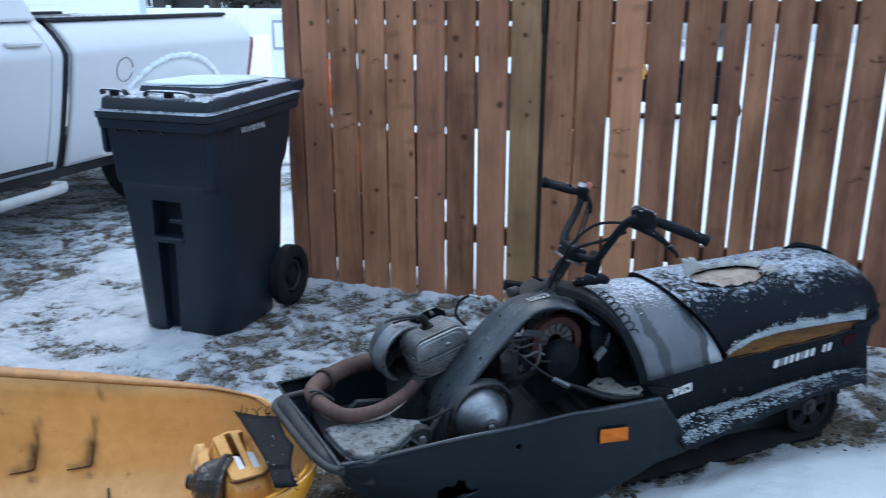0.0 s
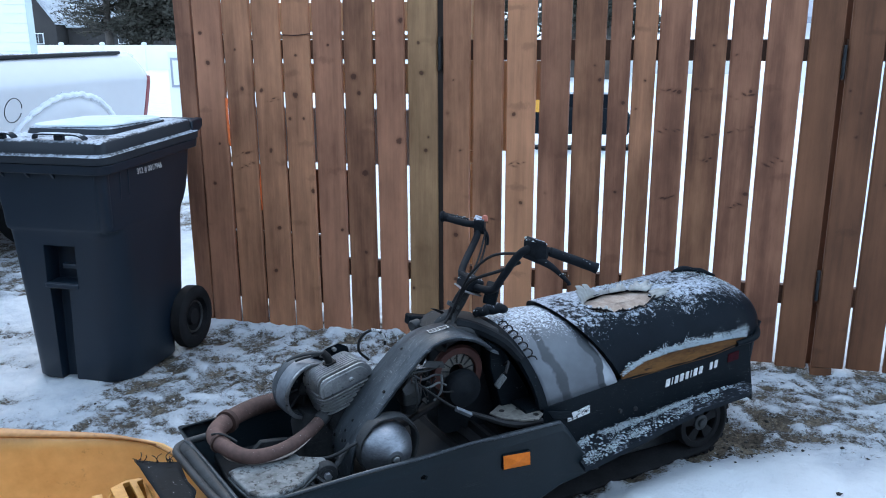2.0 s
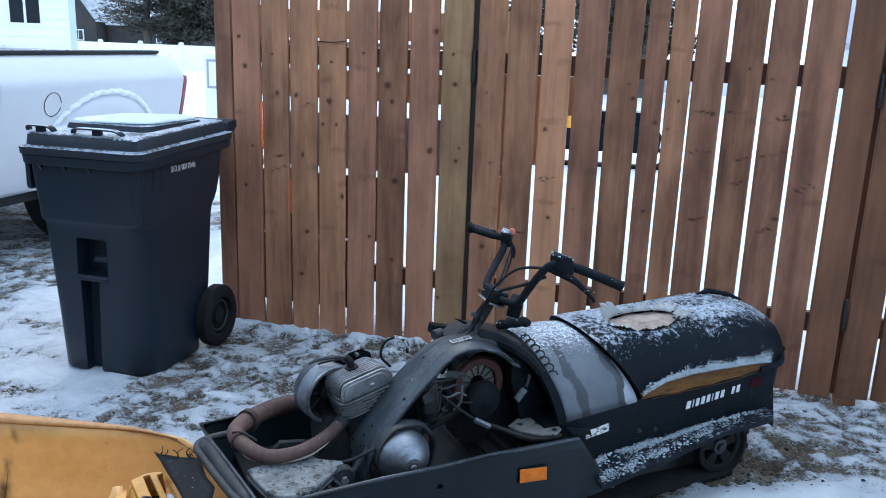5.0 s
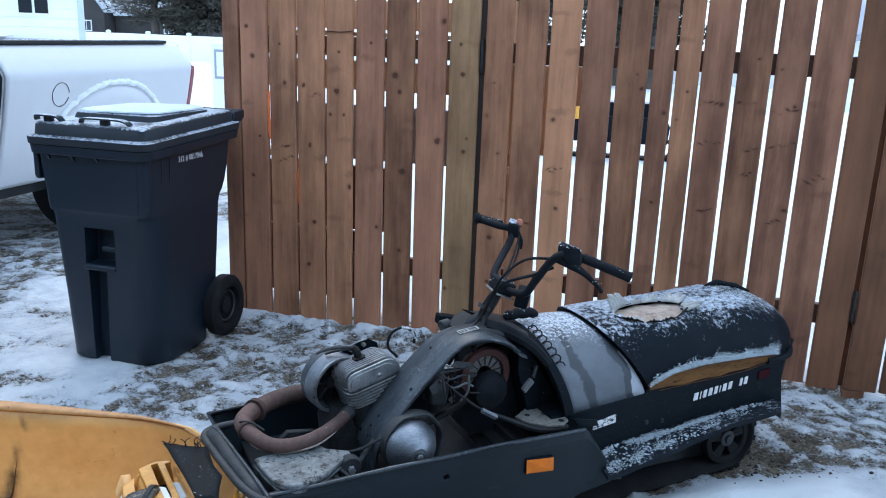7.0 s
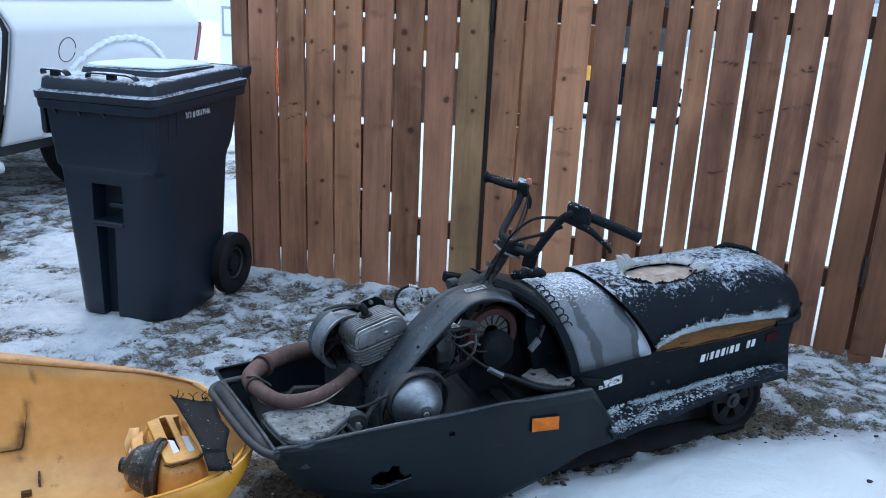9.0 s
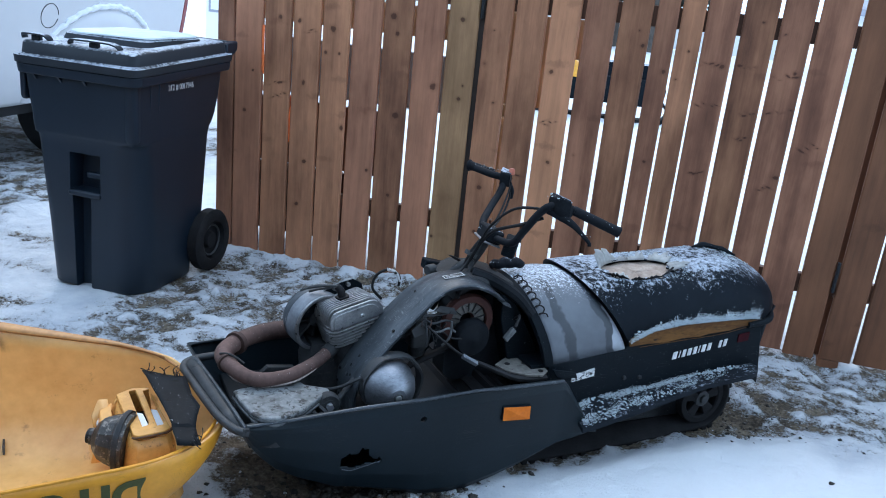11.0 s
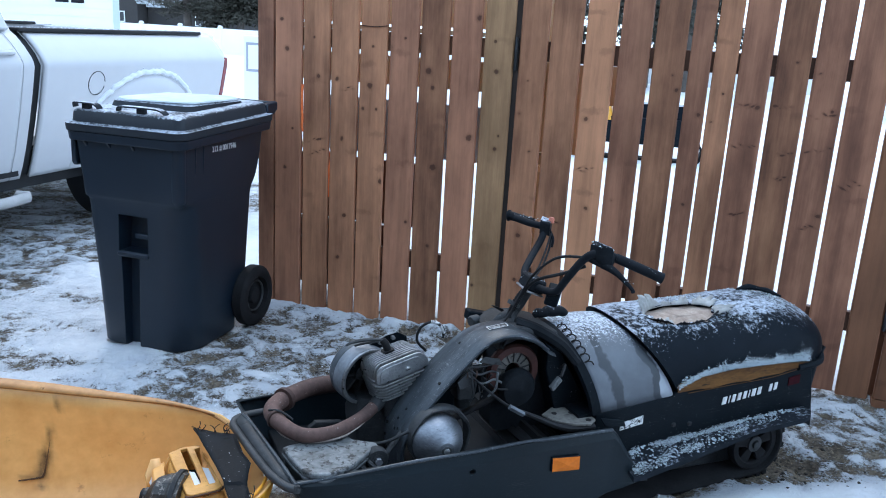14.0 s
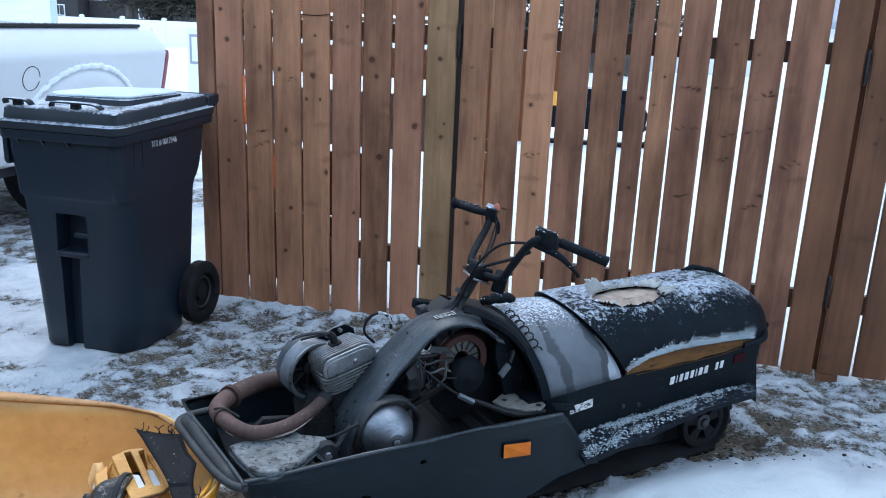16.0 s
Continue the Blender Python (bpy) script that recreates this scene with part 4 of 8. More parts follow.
def lettering(name, text, size, material, parent, m, label="", depth=0.0008, wide=1.0, bold=0.0):
    cu = bpy.data.curves.new(name, "FONT")
    cu.body, cu.size, cu.extrude, cu.align_x, cu.align_y, cu.offset = text, size, depth, "CENTER", "CENTER", bold
    tmp = new(name, cu)
    bpy.context.view_layer.update()
    me = bpy.data.meshes.new_from_object(tmp.evaluated_get(bpy.context.evaluated_depsgraph_get()))
    bpy.data.objects.remove(tmp)
    bpy.data.curves.remove(cu)
    me.materials.clear()
    me.materials.append(material)
    me.transform(m @ Matrix.Diagonal((wide, 1, 1, 1)))
    ob = new(name, me)
    ob.parent = parent
    if label:
        ob["label"] = label
    return ob


lettering("serial_number", "312 # 0017946", 0.036, LETTER, the_bin, pose(0.2685, -0.018, 0.922, 90, 0, 90) @ pose(0, 0, 0, -3), "white stencilled serial number", 0.001, 0.88)

# ---------- pickup truck ----------
TRUCK_SIDE, TRUCK_SHIFT = -3.19, -0.37


def body_x(z):
    """How far the curved flank stands back at a height."""
    zs = (0.42, 0.52, 0.65, 0.80, 0.95, 1.08, 1.15, 1.19, 1.25, 1.31, 1.34)
    ds = (0.19, 0.15, 0.11, 0.072, 0.038, 0.012, 0.0, 0.022, 0.070, 0.130, 0.18)
    return TRUCK_SIDE - float(np.interp(z, zs, ds))


def flank(y0, y1, z0, z1, hole=None, round_end=0.0):
    ys, zs = np.linspace(y0, y1, 60), np.linspace(z0, z1, 34)
    bm = bmesh.new()
    grid = []
    for z in zs:
        row = []
        for yy in ys:
            back = 0.0
            if round_end and yy > y1 - round_end:
                back = round_end * (1 - math.sqrt(max(0.0, 1 - ((yy - y1 + round_end) / round_end) ** 2))) * 0.8
            row.append(bm.verts.new((body_x(z) - back, yy, z)))
        grid.append(row)
    for i in range(len(zs) - 1):
        for j in range(len(ys) - 1):
            if hole and (0.5 * (ys[j] + ys[j + 1]) - hole[0]) ** 2 + (0.5 * (zs[i] + zs[i + 1]) - hole[1]) ** 2 < hole[2] ** 2:
                continue
            bm.faces.new((grid[i][j], grid[i][j + 1], grid[i + 1][j + 1], grid[i + 1][j]))
    loose = [v for v in bm.verts if not v.link_faces]
    bmesh.ops.delete(bm, geom=loose, context="VERTS")
    return bm


def truck_wheel(parent, x, y, side):
    w = part("wheel", spin([(0.21, -0.10), (0.33, -0.12), (0.375, -0.11), (0.39, -0.08), (0.39, 0.08), (0.375, 0.11), (0.33, 0.12), (0.21, 0.10)], 40, (x, y, 0.39), "x"), TYRE, parent, "black winter tyre")
    part("rim", spin([(0.05, side * 0.06), (0.12, side * 0.04), (0.20, side * 0.07), (0.215, side * 0.10), (0.215, -side * 0.06), (0.05, -side * 0.06)], 32, (x, y, 0.39), "x"), STEEL, w, "steel wheel rim")


def pickup():
    t = thing("pickup_truck", -4.2, 3.0, 0, 0, "white pickup truck parked with snow on its box rails", "truck")
    t.matrix_basis = Matrix.Translation((TRUCK_SHIFT, 0, 0))
    arch_y, arch_z = 4.87, 0.42
    part("box_side", flank(3.83, 5.87, 0.44, 1.335, (arch_y, arch_z, 0.47), 0.07), TRUCK, t, thick=0.02)
    far = flank(3.83, 5.87, 0.44, 1.335, (arch_y, arch_z, 0.47), 0.07)
    for v in far.verts:
        v.co.x = -8.4 - v.co.x
    part("box_side", far, TRUCK, t, thick=0.02)
    part("tailgate", box(-5.1, -3.32, 5.82, 5.87, 0.56, 1.33), TRUCK, t, bevel=0.015)
    part("box_floor", box(-5.05, -3.42, 3.84, 5.82, 0.62, 0.68), TRUCK_LOW, t)
    part("box_front", box(-5.05, -3.42, 3.84, 3.87, 0.68, 1.30), TRUCK, t)
    for side in (0, 1):
        x0 = -3.42 if side == 0 else -5.08
        part("rail_cap", box(x0, x0 + 0.105, 3.78, 5.68, 1.332, 1.356), BLACK_TRIM, t, "black plastic box rail cap with snow", bevel=0.006)
    # fender lip over the wheel
    rows = []
    for k in range(33):
        a = math.pi * (-0.06 + 1.045 * k / 32)
        c, s = math.cos(a), math.sin(a)
        ring = []
        for r, out in ((0.455, -0.03), (0.46, 0.045), (0.48, 0.065), (0.54, 0.055), (0.605, 0.03), (0.632, 0.008), (0.645, -0.03)):
            z = arch_z + r * s
            ring.append((body_x(max(0.44, z)) + out, arch_y + 1.12 * r * c, z))
        rows.append(ring)
    part("fender", loft(rows), TRUCK, t)
    part("wheel_housing", spin([(0.46, -3.26), (0.46, -3.62), (0.05, -3.62)], 32, (0, arch_y, arch_z), "x"), BLACK_TRIM, t)
    ring_pts = [(body_x(1.015 + 0.078 * math.sin(a)) + 0.012, 4.30 + 0.078 * math.cos(a), 1.015 + 0.078 * math.sin(a)) for a in np.linspace(0.1, 6.0, 22)]
    part("fuel_door_seam", tube(ring_pts, 0.0024, 6, 1), BLACK_TRIM, t, "thin round fuel door outline")
    part("fuel_door_latch", spin([(0.010, 0.0), (0.016, 0.006), (0.016, 0.012)], 14, (body_x(1.01) - 0.004, 4.372, 1.008), "x"), TRUCK, t)
    lamp = [[(body_x(z) - 0.045, 5.800 + dy, z), (body_x(z) + 0.012, 5.812 + dy, z), (body_x(z) + 0.006, 5.868 + dy, z), (body_x(z) - 0.09, 5.90 + dy, z)] for z, dy in [(0.76, 0)] + [(0.80 + 0.031 * k, 0.004) for k in range(11)] + [(1.16, 0)]]
    part("tail_lamp", loft(lamp), RED, t, "red tail lamp", bevel=0.006)
    part("bumper", box(-5.05, -3.35, 5.88, 6.03, 0.45, 0.62), STEEL, t, bevel=0.03)
    # cab with doors, seams and windows
    part("front_door", flank(1.75, 2.64, 0.44, 1.34), TRUCK, t, thick=0.02)
    part("rear_door", flank(2.65, 3.66, 0.44, 1.34), TRUCK, t, thick=0.02)
    part("cab_corner", flank(3.668, 3.748, 0.44, 1.36), TRUCK, t, thick=0.02)
    part("cab_core", box(-5.15, -3.34, 1.3, 3.72, 0.46, 1.33), BLACK_TRIM, t)
    seam = [(body_x(z) - 0.02, 3.745, z) for z in np.linspace(0.46, 1.345, 14)]
    part("box_gap", loft([[(p[0] - 0.4, 3.750, p[2]), (p[0], 3.750, p[2]), (p[0], 3.828, p[2]), (p[0] - 0.4, 3.828, p[2])] for p in seam]), BLACK_TRIM, t, "dark gap between cab and box")
    cab = [[(-5.10, y_a, 1.34), (-3.31, y_a, 1.34), (-3.50, y_b, 1.86), (-3.62, y_b, 1.90), (-4.80, y_b, 1.90), (-4.92, y_b, 1.86)] for y_a, y_b in ((1.1, 1.7), (1.75, 1.95), (3.62, 3.52), (3.72, 3.60))]
    part("cab_roof", loft(cab), TRUCK, t, bevel=0.02)
    for y0, y1 in ((1.95, 2.60), (2.70, 3.40)):
        win = prism([(y0, 1.40), (y1, 1.40), (y1 - 0.03, 1.80), (y0 + 0.08, 1.80)], "x", 0, 0.012)
        for v in win.verts:
            v.co.x += -3.31 - 0.19 * (v.co.z - 1.34) / 0.52 - 0.0
        part("side_window", win, DARK_GLASS, t, "dark side window")
    for yh in (3.50, 2.45):
        h = tube([(body_x(1.22), yh - 0.12, 1.22), (body_x(1.22) + 0.035, yh - 0.10, 1.22), (body_x(1.22) + 0.035, yh + 0.10, 1.22), (body_x(1.22), yh + 0.12, 1.22)], 0.016, 8, 3)
        part("door_handle", h, TRUCK, t, "white pull handle")
    bonnet = [[(-5.08, yy, 0.5), (-3.25, yy, 0.5), (-3.25, yy, 1.05), (-3.45, yy, z), (-4.9, yy, z), (-5.08, yy, 1.05)] for yy, z in ((-0.45, 1.05), (-0.15, 1.18), (1.4, 1.30))]
    part("bonnet", loft(bonnet), TRUCK, t, bevel=0.03)
    part("side_step", tube([(-3.22, 1.5, 0.36), (-3.16, 1.6, 0.36), (-3.16, 3.45, 0.36), (-3.24, 3.60, 0.37)], 0.032, 12, 4), TRUCK_LOW, t, "pale side step bar with snow")
    part("underbody", box(-4.95, -3.42, 0.0, 5.6, 0.36, 0.5), BLACK_TRIM, t)
    for y in (0.6, arch_y):
        for x, side in ((-3.36, 1), (-5.04, -1)):
            truck_wheel(t, x, y, side)
    return t


pickup()
rng = random.Random(8)
flecks = []
arch_line, arch_thick = [], []
for k in range(64):
    a = (0.20 + 0.62 * k / 63) * math.pi
    r = 0.654 + rng.uniform(-0.004, 0.010)
    arch_line.append((body_x(0.42 + r * math.sin(a)) + 0.008 + TRUCK_SHIFT, 4.87 + 1.12 * r * math.cos(a), 0.42 + r * math.sin(a)))
    arch_thick.append((0.019 + 0.005 * rng.random()) * min(1.0, 0.25 + k / 9, 0.25 + (63 - k) / 9))
for k in range(50):
    p = rng.choice(arch_line)
    flecks.append((p[0] - TRUCK_SHIFT + rng.uniform(-0.004, 0.012), p[1] + rng.gauss(0, 0.012), p[2] + rng.gauss(0.004, 0.010)))
tagged(part("snow_ridge", tube(arch_line, arch_thick, 8, 2), SNOW), "fluffy ridge of snow on the truck fender", "snow", kind="stuff")
for k in range(160):
    flecks.append((rng.uniform(-3.41, -3.335), rng.uniform(3.80, 5.65), 1.358))
lumps("snow_crumbs", [(a + TRUCK_SHIFT, b, c) for a, b, c in flecks], SNOW, "snow clinging to the truck fender and rail", "snow", (0.003, 0.008))

# ---------- what stands behind ----------


def white_house():
    t = thing("house", -9.53, 12.0, 0, 43, "white sided house with a small window", "house")
    part("wall", box(-9.0, 0.0, 0.0, 7.0, -0.2, 3.4), VINYL_WHITE, t, smooth=False)
    for k in range(22):
        part("siding_board", prism([(-0.018, 0.15 * k), (-0.004, 0.15 * k + 0.148), (0.0, 0.15 * k + 0.148), (0.0, 0.15 * k)], "x", -9.0, -0.09), VINYL_WHITE, t, smooth=False)
    part("corner_trim", box(-0.09, 0.012, -0.022, 0.09, -0.2, 3.4), GREY_TRIM, t, "pale green-grey corner trim", smooth=False)
    roof = prism([(-0.6, 3.3), (3.5, 5.4), (7.6, 3.3), (7.6, 3.45), (3.5, 5.58), (-0.6, 3.45)], "x", -9.4, 0.4)
    part("roof", roof, SNOW, t, "snow covered roof", smooth=False)
    w = part("window", box(-1.02, -0.50, -0.035, -0.006, 1.53, 2.5), VINYL_WHITE, t, "white framed window", smooth=False)
    for a, b in ((-0.98, -0.78), (-0.74, -0.54)):
        part("pane", box(a, b, -0.042, -0.036, 1.57, 2.46), DARK_GLASS, w, smooth=False)


GREY_TRIM = surface("corner_trim_paint", (0.50, 0.58, 0.57), (0.6, 0.68, 0.66), 2, 40, (0.5, 0.7))
white_house()


def sky_block_house():
    """Unseen wall and roof added behind the viewer to block part of the sky."""
    t = thing("house", 0, -2.3, 0, 0, "unseen charcoal house wall added to block part of the sky", "house")
    part("wall", box(-8.0, 9.0, -5.0, 0.0, -0.2, 3.1), HOUSE_GREY, t, smooth=False)
    part("roof", prism([(0.5, 3.0), (-2.5, 4.3), (-5.5, 3.0), (-5.5, 3.15), (-2.5, 4.5), (0.5, 3.15)], "x", -8.5, 9.5), SNOW, t, smooth=False)


sky_block_house()


def vinyl_fence():
    t = thing("vinyl_fence", 0, 0, 0, 0, "low white vinyl panel fence with capped posts", "fence")
    a, b = Vector((-28.5, 30.0, 0)), Vector((3.8, 30.0, 0))
    d = (b - a) / 17
    side = Vector((-d.y, d.x, 0)).normalized() * 0.03
    for k in range(18):
        p = a + d * k
        part("post", box(p.x - 0.065, p.x + 0.065, p.y - 0.065, p.y + 0.065, 0, 1.02), VINYL_WHITE, t, bevel=0.01)
        part("post_cap", spin([(0.11, 1.02), (0.11, 1.05), (0.085, 1.10), (0.03, 1.12)], 12, (p.x, p.y, 0), "z"), SNOW, t, "snow topped post cap")
        if k < 17:
            q = p + d
            part("panel", loft([[p - side + Vector((0, 0, z)), p + side + Vector((0, 0, z)), q + side + Vector((0, 0, z)), q - side + Vector((0, 0, z))] for z in (0.03, 1.0)]), VINYL_WHITE, t, smooth=False)


vinyl_fence()
meter = thing("utility_box", -5.03, 9.0, 0, 5, "white utility cabinet with a grey door frame", "cabinet")
part("cabinet", box(-0.2, 0.2, -0.1, 0.1, 0.0, 1.28), VINYL_WHITE, meter, bevel=0.01)
part("door_frame", box(-0.16, 0.16, -0.112, -0.101, 0.85, 1.2), GREY_ROOF, meter, bevel=0.003)
part("door", box(-0.13, 0.13, -0.118, -0.1125, 0.88, 1.17), VINYL_WHITE, meter, bevel=0.003)


def brown_house():
    t = thing("house", -51, 72, 0, 0, "dark brown wooden house with snow on the roof", "house")
    part("wall", box(-3, 7.5, 0, 8, 0, 2.3), BROWN_WALL, t, smooth=False)
    part("gable", prism([(-12.0, 0), (-3.1, 0), (-3.1, 2.6), (-7.5, 8.0), (-12.0, 2.6)], "y", -1.5, 9), BROWN_WALL, t, smooth=False)
    part("gable_roof", prism([(-12.6, 2.1), (-7.5, 8.1), (-2.7, 2.2), (-2.7, 2.55), (-7.5, 8.5), (-12.6, 2.4)], "y", -2.0, 9.4), ROOF_SNOW, t, "snowy gable roof", smooth=False)
    part("roof", prism([(-0.7, 1.95), (4.5, 4.7), (9.7, 1.95), (9.7, 2.25), (4.5, 5.0), (-0.7, 2.25)], "x", -2.65, 8.0), ROOF_SNOW, t, "snowy roof slope", smooth=False)
    for x0, x1, y in ((-5.7, -4.55, -1.52), (2.5, 3.6, -0.02), (4.8, 5.9, -0.02)):
        w = part("window", box(x0, x1, y - 0.06, y + 0.01, 0.4, 1.45), VINYL_WHITE, t, "white framed window", smooth=False)
        for a, b in ((x0 + 0.09, (x0 + x1) / 2 - 0.04), ((x0 + x1) / 2 + 0.04, x1 - 0.09)):
            part("pane", box(a, b, y - 0.09, y - 0.061, 0.49, 1.36), DARK_GLASS, w, smooth=False)


brown_house()


def tree(x, y, height, spread, seed, label, bare=True, group=""):
    rng = random.Random(seed)
    t = thing("tree", x, y, 0, 0, label, "tree", group)
    r = height * 0.022
    trunk = tube([(0, 0, -0.3), (rng.uniform(-0.1, 0.1), 0, height * 0.35), (rng.uniform(-0.3, 0.3), rng.uniform(-0.2, 0.2), height * 0.7), (rng.uniform(-0.3, 0.3), 0, height)], [r * 1.3, r, r * 0.6, r * 0.12], 9, 4)
    part("trunk", trunk, BARK, t)
    limbs, verts, faces = bmesh.new(), [], []
    for k in range(64):
        z0 = height * (0.20 + 0.77 * rng.random() ** 1.7)
        a, reach = rng.uniform(0, 6.283), spread * (1.08 - z0 / height) * rng.uniform(0.6, 1.1) + 0.25
        droop = rng.uniform(-0.12, 0.35) if bare else rng.uniform(-0.35, 0.05)
        tip = Vector((math.cos(a) * reach, math.sin(a) * reach, z0 + droop * reach))
        mid = Vector((math.cos(a) * reach * 0.5, math.sin(a) * reach * 0.5, z0 + droop * reach * 0.3 + 0.05))
        q = r * 0.28 * (1.1 - z0 / height) + 0.008
        tube([(0, 0, z0), mid, tip], [q, q * 0.7, q * 0.25], 5, 3, limbs)
        for j in range(170 if bare else 190):
            u = rng.uniform(0.2, 1.0)
            p = Vector((0, 0, z0)).lerp(tip, u) + Vector((rng.gauss(0, 0.16), rng.gauss(0, 0.16), rng.gauss(0, 0.13) - (0 if bare else 0.05)))
            d = Vector((rng.gauss(0, 1), rng.gauss(0, 1), rng.gauss(0, 0.6))).normalized() * rng.uniform(0.12, 0.32)
            s = d.cross(Vector((rng.gauss(0, 1), rng.gauss(0, 1), rng.gauss(0, 1)))).normalized() * rng.uniform(0.012, 0.03 if bare else 0.09)
            n = len(verts)
            verts += [p - s, p + s, p + d]
            faces.append((n, n + 1, n + 2))
    tagged(part("branchwork", limbs, BARK, t), kind="stuff")
    me = bpy.data.meshes.new("crown")
    me.from_pydata([tuple(v) for v in verts], [], faces)
    me.materials.append(TWIG)
    crown = new("crown", me)
    crown.parent = t


tree(-24.6, 36.0, 7.5, 2.6, 1, "bare grey tree before a dark house")
tree(-23.5, 37.2, 8.0, 2.2, 4, "dark spruce tree with thin snow", False, "spruces before the dark house")
tree(-22.2, 36.8, 8.0, 2.2, 2, "dark spruce tree with thin snow", False, "spruces before the dark house")
tree(-21.2, 37.6, 8.5, 2.3, 3, "dark spruce tree with thin snow", False, "spruces before the dark house")
tree(-0.5, 27.0, 9.0, 1.7, 5, "dark snowy spruce behind the gate", False, "spruces behind the gate")
tree(-4.9, 29.0, 8.0, 0.9, 6, "dark snowy spruce behind the gate", False, "spruces behind the gate")
tree(-1.9, 28.0, 9.5, 1.8, 7, "dark snowy spruce behind the gate", False, "spruces behind the gate")


def grey_house():
    t = thing("house", 9.5, 21, 0, -8, "pale house with a grey gable behind the fence", "house")
    part("wall", box(-5.5, 8, 0, 7, 0, 1.75), VINYL_WHITE, t, smooth=False)
    part("roof", prism([(-0.6, 1.65), (3.5, 3.6), (7.6, 1.65), (7.6, 1.8), (3.5, 3.8), (-0.6, 1.8)], "x", -6, 8.5), GREY_ROOF, t, "blue-grey roof", smooth=False)
    w = part("window", box(-2.2, -0.9, -0.05, -0.005, 0.7, 1.5), GREY_ROOF, t, smooth=False)
    part("pane", box(-2.1, -1.0, -0.06, -0.051, 0.8, 1.4), DARK_GLASS, w, smooth=False)


grey_house()


def parked_machine(x, y, turn):
    t = thing("snowmobile", x, y, 0, turn, "yellow and black snowmobile parked behind the gate", "snowmobile")
    part("body", loft([[(a, b, z) for a, b in round_rect(hx, hy, 0.08, 4)] for z, hx, hy in ((0.22, 0.9, 0.25), (0.45, 0.92, 0.30), (0.55, 0.85, 0.26))]), BLACK_PAINT, t)
    part("hood", loft([[(a - 0.55, b, z) for a, b in round_rect(hx, hy, 0.08, 4)] for z, hx, hy in ((0.50, 0.40, 0.30), (0.68, 0.34, 0.26), (0.80, 0.2, 0.18))]), YELLOW, t, "yellow hood")
    part("seat", loft([[(a + 0.35, b, z) for a, b in round_rect(hx, hy, 0.06, 4)] for z, hx, hy in ((0.55, 0.5, 0.18), (0.72, 0.48, 0.16))]), SEAT, t, "snow dusted black seat")
    for w in (-0.22, 0.22):
        part("ski", prism([(-1.35, 0.16), (-1.25, 0.06), (-0.4, 0.0), (-0.4, 0.03), (-1.2, 0.10), (-1.33, 0.19)], "y", w - 0.06, w + 0.06), DARK_METAL, t)
        part("spindle", tube([(-0.75, w, 0.03), (-0.70, w * 0.9, 0.35)], 0.02, 8, 1), DARK_METAL, t)
    part("track", loft([[(a, -0.19, z), (a, 0.19, z)] for a, z in [(0.85 + 0.13 * math.cos(q), 0.14 + 0.13 * math.sin(q)) for q in np.linspace(1.57, -1.57, 9)] + [(-0.3, 0.01), (-0.45, 0.2)]], closed=False), TYRE, t, thick=0.025)


parked_machine(-0.66, 10.6, 4)
tarp = thing("tarp", 2.75, 7.6, 0, 10, "folded blue tarp on a snowy heap", "tarp")
part("heap", loft([[(k * a, k * b, z) for a, b in round_rect(0.45, 0.3, 0.12, 5)] for z, k in ((0, 1.2), (0.35, 1.0), (0.62, 0.6))]), SNOW, tarp)
part("sheet", loft([[(k * a * 0.5, k * b * 0.7, z) for a, b in round_rect(0.45, 0.3, 0.12, 5)] for z, k in ((0.60, 1.0), (0.72, 0.95), (0.80, 0.6))]), BLUE, tarp)
stack = thing("lumber_rack", 0, 0, 0, 0, "bare lumber stacked on edge behind the fence", "lumber")
# the low planks take the dark wood: shade behind the gaps, put into colour
for x0, x1, y0, z0, z1, m in ((-1.88, -0.62, 3.70, 1.20, 1.345, BARE_WOOD), (-1.88, -0.60, 3.74, 1.50, 1.64, BARE_WOOD), (-1.70, -0.62, 3.78, 0.83, 1.115, GREY_ROOF), (-1.88, -1.10, 3.72, 0.46, 0.80, CEDAR_EDGE),
                               (-1.88, -1.25, 3.75, 0.06, 0.44, CEDAR_EDGE), (-0.47, -0.20, 3.72, 0.93, 1.36, BARE_WOOD), (-0.50, -0.42, 3.76, 0.83, 0.92, BARE_WOOD), (-0.17, -0.11, 3.72, 1.18, 1.363, BARE_WOOD)):
    part("plank", box(x0, x1, y0, y0 + 0.035, z0, z1), m, stack, smooth=False)
for x in (-1.80, -0.72, -0.48, -0.10):
    part("rack_leg", box(x, x + 0.06, 3.84, 3.90, 0.0, 1.66), BARE_WOOD, stack, smooth=False)
for x in (-1.80, -0.72, -0.48, -0.10):
    part("rack_arm", box(x, x + 0.06, 3.70, 3.84, 0.83, 0.86), BARE_WOOD, stack, smooth=False)
# ---------- the old snowmobile ----------
# its own axes: x to the rear, y away from the near track edge to the fence, z up; the middle lies at y = MID
MID = 0.19
sled = thing("snowmobile", SLED_X, SLED_Y, 0, SLED_TURN, "old black snowmobile with its hood off and engine bare", "snowmobile")


def both(y):
    return 2 * MID - y


